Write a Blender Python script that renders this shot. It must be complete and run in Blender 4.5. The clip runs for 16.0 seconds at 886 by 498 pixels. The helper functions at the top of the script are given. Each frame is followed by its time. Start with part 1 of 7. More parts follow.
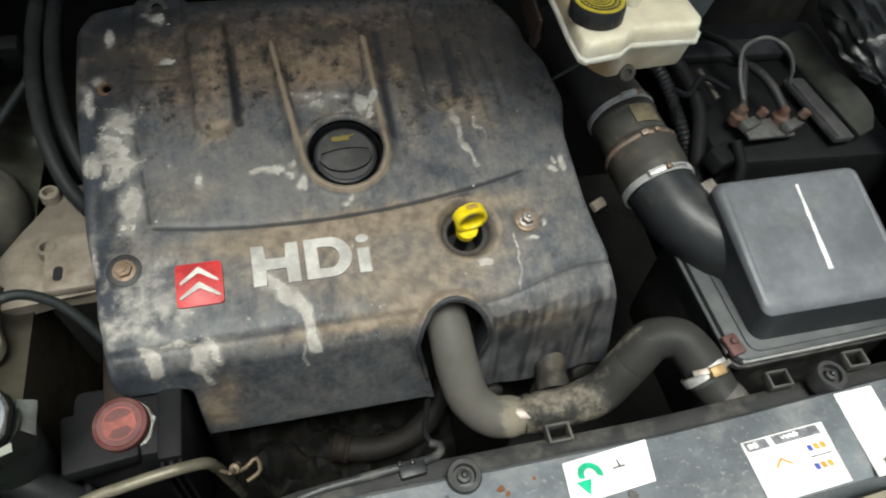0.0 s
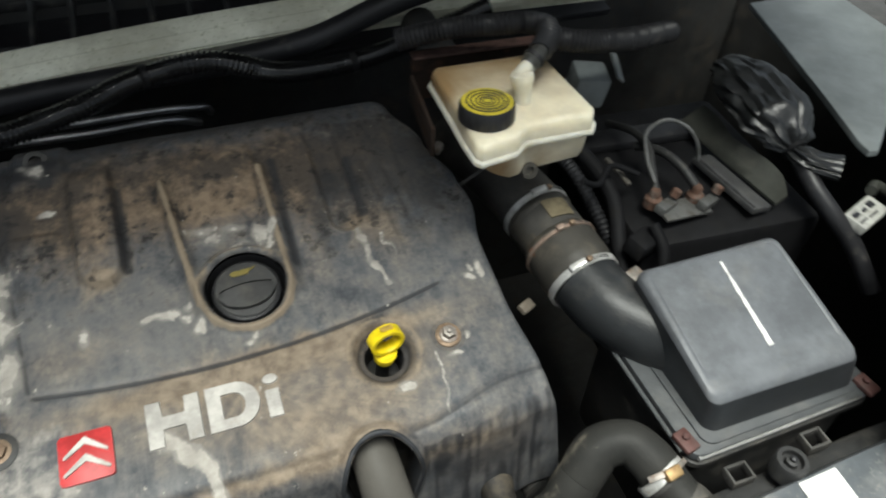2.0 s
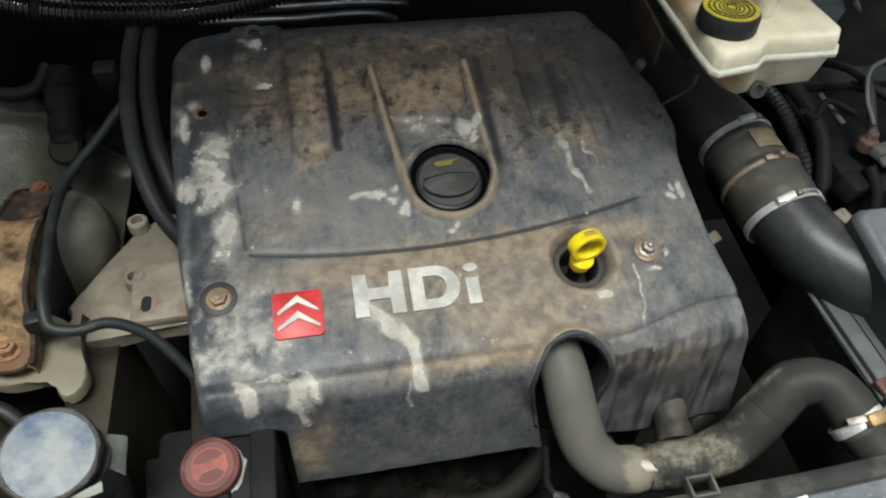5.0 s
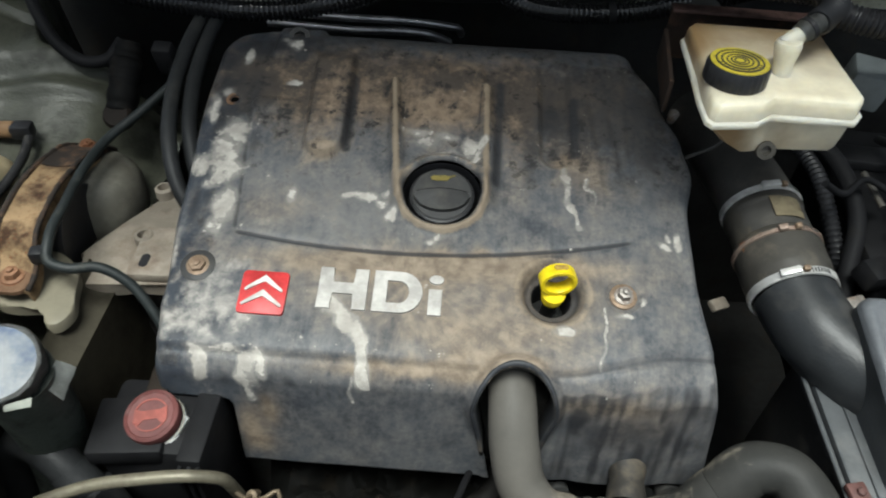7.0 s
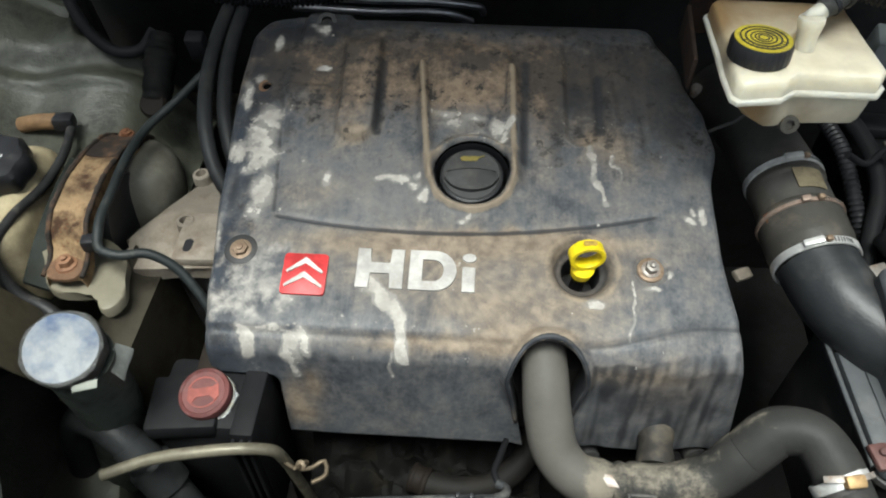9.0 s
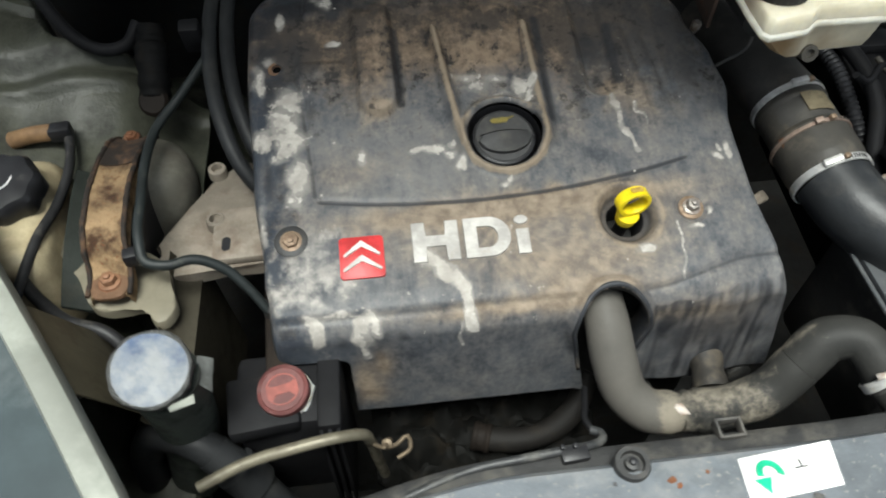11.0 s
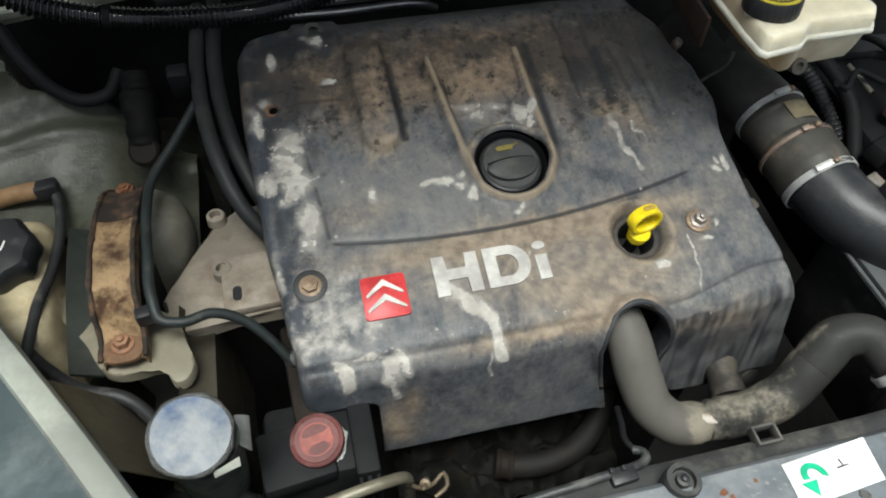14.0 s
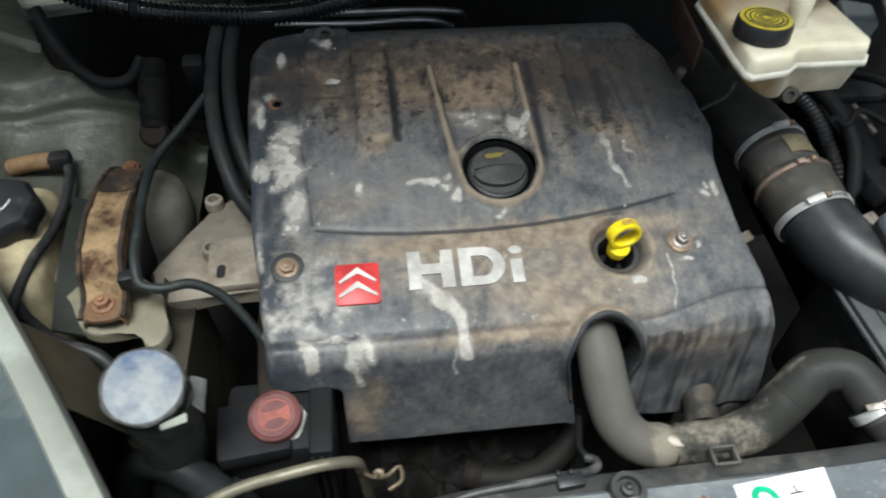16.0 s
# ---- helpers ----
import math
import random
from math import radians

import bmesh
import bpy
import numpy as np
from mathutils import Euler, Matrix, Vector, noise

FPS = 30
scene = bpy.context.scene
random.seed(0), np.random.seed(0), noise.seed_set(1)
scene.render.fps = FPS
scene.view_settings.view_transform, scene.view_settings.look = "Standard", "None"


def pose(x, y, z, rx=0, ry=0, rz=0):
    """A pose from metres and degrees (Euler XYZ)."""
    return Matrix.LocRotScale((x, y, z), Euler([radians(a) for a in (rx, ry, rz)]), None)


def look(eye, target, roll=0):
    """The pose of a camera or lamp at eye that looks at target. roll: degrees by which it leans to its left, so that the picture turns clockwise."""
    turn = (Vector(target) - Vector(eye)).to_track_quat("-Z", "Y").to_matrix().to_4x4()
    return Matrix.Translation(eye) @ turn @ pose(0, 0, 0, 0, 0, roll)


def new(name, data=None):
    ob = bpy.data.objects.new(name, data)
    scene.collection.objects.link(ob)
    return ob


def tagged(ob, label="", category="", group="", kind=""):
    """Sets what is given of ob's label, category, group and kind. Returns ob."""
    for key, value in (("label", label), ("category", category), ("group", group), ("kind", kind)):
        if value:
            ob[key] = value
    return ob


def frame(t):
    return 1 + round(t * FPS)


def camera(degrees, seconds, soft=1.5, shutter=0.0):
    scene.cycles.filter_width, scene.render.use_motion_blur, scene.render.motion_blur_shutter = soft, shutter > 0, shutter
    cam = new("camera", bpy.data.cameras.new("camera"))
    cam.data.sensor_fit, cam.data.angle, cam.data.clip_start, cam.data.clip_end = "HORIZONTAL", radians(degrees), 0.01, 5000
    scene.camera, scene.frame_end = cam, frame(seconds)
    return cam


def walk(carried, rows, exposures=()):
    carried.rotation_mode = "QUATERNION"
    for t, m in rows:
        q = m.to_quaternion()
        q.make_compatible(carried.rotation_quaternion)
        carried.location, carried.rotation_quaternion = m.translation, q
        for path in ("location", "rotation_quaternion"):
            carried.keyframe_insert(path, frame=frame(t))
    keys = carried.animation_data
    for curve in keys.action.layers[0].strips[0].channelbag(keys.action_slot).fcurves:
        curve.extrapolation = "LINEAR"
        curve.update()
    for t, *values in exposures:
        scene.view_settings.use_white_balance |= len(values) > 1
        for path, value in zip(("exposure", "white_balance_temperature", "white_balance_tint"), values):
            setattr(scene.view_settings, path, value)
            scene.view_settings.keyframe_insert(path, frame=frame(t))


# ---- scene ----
cam = camera(64.0, 16.0, 2.0, 0.5)
PATH = [
    (0, (-0.0286, -0.3824, 1.4326), (0.3343, 0.6927, -0.0914), 7.45),
    (0.5, (-0.0014, -0.3897, 1.4188), (0.222, 0.7326, -0.0981), 2.48),
    (1, (0.0196, -0.3865, 1.4191), (0.1559, 0.7612, -0.0889), -1.24),
    (1.5, (0.0126, -0.3688, 1.4122), (0.2213, 0.7776, -0.0885), -2.35),
    (2, (0.024, -0.3602, 1.4101), (0.5338, 0.8949, 0.0779), 2.86),
    (2.3, (0.0344, -0.3794, 1.4115), (0.5869, 0.8211, 0.0464), 1.3),
    (2.5, (0.0402, -0.3871, 1.4052), (0.6088, 0.773, 0.012), 2.86),
    (3, (-0.0212, -0.3923, 1.383), (0.4157, 0.8746, 0.0361), 2.7),
    (3.5, (-0.1216, -0.3742, 1.3893), (0.3177, 0.8401, -0.0044), 5.38),
    (4, (-0.1495, -0.3667, 1.3713), (0.3271, 0.8201, -0.0338), 5.86),
    (4.2, (-0.1437, -0.3625, 1.3732), (0.3124, 0.8267, -0.0367), 5.29),
    (6.3, (0.02, -0.3751, 1.3543), (0.0758, 0.9314, -0.024), 4.34),
    (6.5, (0.0286, -0.3824, 1.3533), (0.0825, 0.9401, -0.0099), 4.84),
    (7, (0.0385, -0.3952, 1.3627), (0.0009, 0.9363, 0.0078), 2.83),
    (7.5, (0.0448, -0.3999, 1.3649), (-0.0605, 0.9303, 0.0123), 2.18),
    (8, (0.0455, -0.4054, 1.3663), (-0.0916, 0.9053, -0.0025), 2.08),
    (8.2, (0.0449, -0.4092, 1.3678), (-0.0957, 0.8895, -0.0119), 1.73),
    (10.3, (-0.0226, -0.3985, 1.4111), (0.0211, 0.8276, -0.0397), -1.97),
    (10.5, (-0.0277, -0.4017, 1.4103), (-0.0056, 0.8138, -0.0499), -2.73),
    (11, (-0.0914, -0.3939, 1.4019), (0.0406, 0.7632, -0.0993), -0.07),
    (11.5, (-0.1612, -0.377, 1.4058), (0.1008, 0.7707, -0.0856), 0.67),
    (12, (-0.1728, -0.3761, 1.4009), (0.1201, 0.7596, -0.0939), 1.16),
    (12.5, (-0.169, -0.3808, 1.4038), (0.1252, 0.778, -0.0729), 1.26),
    (13, (-0.1698, -0.3815, 1.4098), (0.1138, 0.7853, -0.0627), 0.7),
    (13.5, (-0.1655, -0.376, 1.4095), (0.1286, 0.7932, -0.059), 1.06),
    (14, (-0.1603, -0.3682, 1.4064), (0.1416, 0.7956, -0.0648), 1.75),
    (14.5, (-0.1611, -0.3737, 1.4021), (0.122, 0.8044, -0.0614), 2.03),
    (15, (-0.1623, -0.3807, 1.4003), (0.1128, 0.8004, -0.0623), 2.52),
    (15.5, (-0.1583, -0.3903, 1.4012), (0.0852, 0.8087, -0.0524), 1.76),
    (16, (-0.1054, -0.422, 1.3869), (0.0862, 0.8615, -0.0009), 2.22),
]
walk(cam, [(t, look(eye, target, roll)) for t, eye, target, roll in PATH], [(0, 0.96, 6500, 2), (1, 0.79, 6500, 2), (1.5, 0.89, 6500, 2), (2, 1.03, 6500, 2), (2.5, 1.15, 6500, 2), (3.2, 1.05, 6500, 2), (4, 0.99, 6500, 2), (7, 1.20, 6250, 2), (8, 1.34, 6250, 2), (10.5, 1.34, 6350, 3), (11, 1.28, 6350, 3), (11.5, 1.17, 6350, 3), (13.5, 1.11, 6350, 3), (16, 1.20, 6150, 3)])

# ---- world and light: a bright overcast day ----
world = bpy.data.worlds.new("overcast_sky")
scene.world = world
world.use_nodes = True
wn, wl = world.node_tree.nodes, world.node_tree.links
sky = wn.new("ShaderNodeTexSky")
sky.sky_type, sky.sun_disc = "NISHITA", False
sky.sun_elevation, sky.sun_rotation = radians(78), radians(195)
sky.air_density, sky.dust_density = 1.0, 4.0
grey = wn.new("ShaderNodeHueSaturation")
grey.inputs["Saturation"].default_value = 0.45
wl.new(sky.outputs[0], grey.inputs["Color"])
wl.new(grey.outputs[0], wn["Background"].inputs["Color"])
wn["Background"].inputs["Strength"].default_value = 0.062
sun = new("sun", bpy.data.lights.new("sun", "SUN"))
sun.data.energy, sun.data.angle, sun.data.color = 3.1, radians(28), (1.0, 0.985, 0.95)
sun.matrix_world = look((-0.16, -0.47, 3.30), (0, 0, 0.9))


# ---- materials ----
def material(name, base, rough=0.5, dust=None, amount=0.0, metal=0.0, bump=0.15, scale=60.0, coat=0.0, spec=0.34, trans=0.0, edge=0.12, speck=None, grimy=0.75):
    """A worn surface: base colour with a fine mottle, a second colour laid over it in patches, specks and relief."""
    m = bpy.data.materials.new(name)
    m.use_nodes = True
    n, l = m.node_tree.nodes, m.node_tree.links
    b = n["Principled BSDF"]
    geo = n.new("ShaderNodeTexCoord")
    info = n.new("ShaderNodeObjectInfo")
    shift = n.new("ShaderNodeVectorMath")
    shift.operation = "MULTIPLY_ADD"
    l.new(info.outputs["Random"], shift.inputs[1])
    shift.inputs[0].default_value = (3, 5, 7)
    l.new(geo.outputs["Object"], shift.inputs[2])
    fine, broad, grain = (n.new("ShaderNodeTexNoise") for _ in range(3))
    for tex, s, d, r in ((fine, scale * 3, 6, 0.65), (broad, scale * 1.0, 8, 0.66), (grain, scale * 16, 3, 0.5)):
        tex.inputs["Scale"].default_value, tex.inputs["Detail"].default_value, tex.inputs["Roughness"].default_value = s, d, r
        l.new(shift.outputs[0], tex.inputs["Vector"])
    mott = n.new("ShaderNodeMix")
    mott.data_type = "RGBA"
    mott.inputs[6].default_value = (*[c * 0.72 for c in base], 1)
    mott.inputs[7].default_value = (*[min(1, c * 1.28) for c in base], 1)
    l.new(fine.outputs["Fac"], mott.inputs[0])
    grime = n.new("ShaderNodeMapRange")
    grime.interpolation_type = "SMOOTHSTEP"
    grime.inputs["From Min"].default_value, grime.inputs["From Max"].default_value = 0.40, 0.62
    deep = n.new("ShaderNodeTexNoise")
    deep.inputs["Scale"].default_value, deep.inputs["Detail"].default_value, deep.inputs["Roughness"].default_value = scale * 0.45, 9, 0.7
    l.new(shift.outputs[0], deep.inputs["Vector"])
    l.new(deep.outputs["Fac"], grime.inputs["Value"])
    film = n.new("ShaderNodeMix")
    film.data_type = "RGBA"
    film.inputs[7].default_value = (*[c * 0.55 for c in base], 1)
    l.new(mott.outputs[2], film.inputs[6])
    weak = n.new("ShaderNodeMath")
    weak.operation = "MULTIPLY"
    weak.inputs[1].default_value = grimy
    l.new(grime.outputs[0], weak.inputs[0])
    l.new(weak.outputs[0], film.inputs[0])
    colour = film.outputs[2]
    ramp = n.new("ShaderNodeValToRGB")
    ramp.color_ramp.elements[0].position = 0.66 - 0.36 * amount
    ramp.color_ramp.elements[1].position = min(1.0, 0.66 - 0.36 * amount + edge + 0.1)
    l.new(broad.outputs["Fac"], ramp.inputs[0])
    if dust:
        lay = n.new("ShaderNodeMix")
        lay.data_type = "RGBA"
        l.new(ramp.outputs[0], lay.inputs[0])
        l.new(colour, lay.inputs[6])
        dm = n.new("ShaderNodeMix")
        dm.data_type = "RGBA"
        dm.inputs[6].default_value = (*[c * 0.65 for c in dust], 1)
        dm.inputs[7].default_value = (*[min(1, c * 1.25) for c in dust], 1)
        l.new(fine.outputs["Fac"], dm.inputs[0])
        l.new(dm.outputs[2], lay.inputs[7])
        colour = lay.outputs[2]
        rr = n.new("ShaderNodeMapRange")
        rr.inputs["To Min"].default_value, rr.inputs["To Max"].default_value = rough, min(1.0, rough + 0.35)
        l.new(ramp.outputs[0], rr.inputs["Value"])
        l.new(rr.outputs[0], b.inputs["Roughness"])
        if metal:
            mr = n.new("ShaderNodeMapRange")
            mr.inputs["To Min"].default_value, mr.inputs["To Max"].default_value = metal, 0.0
            l.new(ramp.outputs[0], mr.inputs["Value"])
            l.new(mr.outputs[0], b.inputs["Metallic"])
    else:
        b.inputs["Roughness"].default_value, b.inputs["Metallic"].default_value = rough, metal
    if speck:
        sp = n.new("ShaderNodeValToRGB")
        sp.color_ramp.elements[0].position, sp.color_ramp.elements[1].position = 0.62, 0.70
        l.new(grain.outputs["Fac"], sp.inputs[0])
        sm = n.new("ShaderNodeMix")
        sm.data_type = "RGBA"
        l.new(sp.outputs[0], sm.inputs[0])
        l.new(colour, sm.inputs[6])
        sm.inputs[7].default_value = (*speck, 1)
        colour = sm.outputs[2]
    l.new(colour, b.inputs["Base Color"])
    b.inputs["Coat Weight"].default_value, b.inputs["Specular IOR Level"].default_value = coat, spec
    b.inputs["Transmission Weight"].default_value = trans
    relief = n.new("ShaderNodeBump")
    relief.inputs["Strength"].default_value, relief.inputs["Distance"].default_value = bump, 0.002
    add = n.new("ShaderNodeMath")
    l.new(fine.outputs["Fac"], add.inputs[0])
    l.new(grain.outputs["Fac"], add.inputs[1])
    l.new(add.outputs[0], relief.inputs["Height"])
    l.new(relief.outputs[0], b.inputs["Normal"])
    return m


def glow_through(m, weight):
    """Lets light scatter inside a milky plastic."""
    b = m.node_tree.nodes["Principled BSDF"]
    b.inputs["Subsurface Weight"].default_value = weight
    b.inputs["Subsurface Radius"].default_value = (1.0, 0.9, 0.7)
    b.inputs["Subsurface Scale"].default_value = 0.03
    return m


GREYDUST = (0.20, 0.185, 0.16)
M_RUBBER = material("dusty_black_rubber", (0.024, 0.024, 0.025), 0.5, (0.12, 0.11, 0.095), 0.32, scale=50)
M_HOSE = material("grey_dusty_hose", (0.055, 0.053, 0.05), 0.6, (0.19, 0.17, 0.14), 0.55, scale=28, edge=0.3)
M_DUCTTOP = material("brown_dusty_duct", (0.060, 0.057, 0.052), 0.5, (0.150, 0.132, 0.105), 0.42, scale=24, edge=0.3, bump=0.12)
M_DUCT = material("dusty_duct_rubber", (0.027, 0.029, 0.031), 0.40, (0.080, 0.074, 0.066), 0.32, scale=26, edge=0.3, bump=0.12, spec=0.35)
M_SLEEVE = material("brown_dusty_sleeve", (0.052, 0.048, 0.041), 0.5, (0.180, 0.150, 0.110), 0.40, scale=26, edge=0.25, bump=0.15)
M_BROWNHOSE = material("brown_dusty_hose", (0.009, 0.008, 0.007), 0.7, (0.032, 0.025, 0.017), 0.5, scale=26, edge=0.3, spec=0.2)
M_BLACK = material("black_plastic", (0.020, 0.020, 0.022), 0.42, (0.11, 0.10, 0.088), 0.14, scale=40, bump=0.08, spec=0.32)
M_BLACKDUST = material("dusty_black_plastic", (0.028, 0.028, 0.028), 0.5, (0.12, 0.11, 0.095), 0.42, scale=35, edge=0.25)
M_LIDSHADE = material("shaded_airbox_plastic", (0.040, 0.043, 0.047), 0.42, (0.075, 0.074, 0.070), 0.30, scale=24, edge=0.35, bump=0.1)
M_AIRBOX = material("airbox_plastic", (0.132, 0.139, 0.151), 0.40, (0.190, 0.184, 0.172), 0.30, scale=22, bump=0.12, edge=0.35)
M_FLANGE = material("dusty_airbox_flange", (0.062, 0.066, 0.070), 0.5, (0.150, 0.146, 0.137), 0.40, scale=22, edge=0.35)
M_PANEL = material("grey_panel_paint", (0.125, 0.137, 0.150), 0.38, (0.225, 0.225, 0.220), 0.46, scale=16, edge=0.16, bump=0.3, speck=(0.19, 0.19, 0.18))
M_LEDGE = material("dusty_black_flange", (0.030, 0.030, 0.030), 0.6, (0.105, 0.098, 0.084), 0.52, scale=34, edge=0.2, bump=0.3, spec=0.2)
M_DARK = material("oily_dark_metal", (0.034, 0.034, 0.033), 0.6, (0.055, 0.047, 0.038), 0.4, scale=30, spec=0.25)
M_CAST = material("dirty_cast_aluminium", (0.245, 0.213, 0.172), 0.6, (0.105, 0.068, 0.046), 0.47, scale=24, edge=0.18, bump=0.3)
M_RUST = material("rusty_steel", (0.16, 0.065, 0.03), 0.75, (0.30, 0.21, 0.12), 0.34, scale=55, edge=0.2, bump=0.5, speck=(0.05, 0.03, 0.02))
M_BODY = material("pale_body_paint", (0.185, 0.167, 0.122), 0.5, (0.066, 0.052, 0.033), 0.46, scale=18, edge=0.35, bump=0.06)
M_WING = material("grimy_inner_wing_paint", (0.072, 0.074, 0.056), 0.38, (0.011, 0.011, 0.008), 0.55, scale=20, edge=0.16, bump=0.3)
M_STEEL = material("zinc_clamp_steel", (0.74, 0.73, 0.70), 0.34, (0.35, 0.27, 0.17), 0.2, metal=0.45, scale=90, bump=0.05)
M_BRASS = material("brassy_bolt", (0.40, 0.27, 0.13), 0.5, (0.20, 0.10, 0.05), 0.45, metal=0.6, scale=120)
M_BOLT = material("dull_bolt_steel", (0.34, 0.31, 0.28), 0.5, (0.20, 0.125, 0.075), 0.5, metal=0.7, scale=110)
M_YELLOW = material("yellow_plastic", (0.80, 0.60, 0.012), 0.38, (0.45, 0.33, 0.05), 0.18, scale=70, bump=0.04)
M_RED = material("faded_red_plastic", (0.120, 0.040, 0.037), 0.6, (0.150, 0.092, 0.086), 0.42, scale=55, bump=0.1)
M_REDLITE = material("bright_red_print", (0.25, 0.060, 0.045), 0.5, (0.3, 0.1, 0.08), 0.25, scale=90)
M_EMBLEM = material("red_enamel", (0.50, 0.040, 0.042), 0.42, (0.42, 0.10, 0.085), 0.15, scale=80, bump=0.02)
M_BOLTRUST = material("browned_bolt_steel", (0.26, 0.185, 0.125), 0.5, (0.13, 0.075, 0.045), 0.4, metal=0.35, scale=110)
M_CHEVRON = material("pale_silver_print", (0.58, 0.56, 0.52), 0.5, (0.42, 0.37, 0.31), 0.25, scale=90, bump=0.03)
M_CHROME = material("dulled_chrome", (0.445, 0.425, 0.395), 0.6, (0.30, 0.27, 0.235), 0.22, metal=0.1, scale=60, bump=0.05)
M_TANK = material("yellowed_white_plastic", (0.73, 0.67, 0.52), 0.38, (0.50, 0.36, 0.20), 0.3, grimy=0.15, scale=20, edge=0.35, bump=0.05)
M_TANKTOP = material("brown_stained_white_plastic", (0.72, 0.63, 0.45), 0.42, (0.36, 0.25, 0.14), 0.46, grimy=0.3, scale=24, edge=0.3, bump=0.06)
glow_through(M_TANK, 0.7)
glow_through(M_TANKTOP, 0.5)
M_WHITE = material("white_paper", (0.80, 0.80, 0.77), 0.55, (0.55, 0.53, 0.48), 0.1, scale=40, bump=0.03)
M_TAPE = material("white_scratch_tape", (0.78, 0.78, 0.76), 0.5, (0.4, 0.4, 0.38), 0.15, scale=120)
M_GREEN = material("green_print", (0.02, 0.42, 0.22), 0.5)
M_GREYINK = material("faded_grey_print", (0.16, 0.16, 0.175), 0.5, (0.45, 0.45, 0.44), 0.35, scale=160)
M_INK = material("black_print", (0.03, 0.03, 0.035), 0.5)
M_ORANGE = material("orange_print", (0.75, 0.33, 0.06), 0.5)
M_BLUEINK = material("blue_print", (0.06, 0.09, 0.35), 0.5)
M_COPPER = material("corroded_terminal", (0.15, 0.085, 0.06), 0.6, (0.16, 0.15, 0.135), 0.5, metal=0.4, scale=120, bump=0.4)
M_BLUECAP = material("blue_white_worn_cap", (0.205, 0.215, 0.222), 0.5, (0.038, 0.068, 0.140), 0.74, scale=23, edge=0.16, grimy=0.12, spec=0.2, bump=0.05)
M_FILM = material("cloudy_plastic_film", (0.110, 0.112, 0.106), 0.3, (0.045, 0.045, 0.042), 0.45, scale=45, bump=0.6, spec=0.35, trans=0.55)
M_BAG = material("shiny_black_bag", (0.016, 0.017, 0.018), 0.36, None, bump=0.25, scale=16, spec=0.55)
M_OLIVEWALL = material("brown_olive_wing_paint", (0.075, 0.065, 0.042), 0.5, (0.024, 0.020, 0.013), 0.46, scale=20, edge=0.3, bump=0.08)
M_WINGTOP = material("pale_wing_paint", (0.33, 0.35, 0.345), 0.4, (0.24, 0.25, 0.24), 0.3, scale=14, edge=0.35, bump=0.03)
M_LENS = material("clouded_headlamp_lens", (0.048, 0.063, 0.066), 0.28, (0.160, 0.175, 0.172), 0.28, scale=10, edge=0.22, bump=0.02, coat=0.6)
M_LIP = material("pale_seal_edge", (0.265, 0.275, 0.240), 0.5, (0.17, 0.165, 0.13), 0.3, scale=20, edge=0.3, bump=0.05)
M_ASPHALT = material("asphalt", (0.05, 0.05, 0.05), 0.85, (0.08, 0.075, 0.07), 0.3, scale=8, bump=0.5)
M_GREYCOVER = material("pale_grey_plate", (0.165, 0.182, 0.186), 0.4, (0.2, 0.2, 0.19), 0.3, scale=10, edge=0.4, bump=0.05)


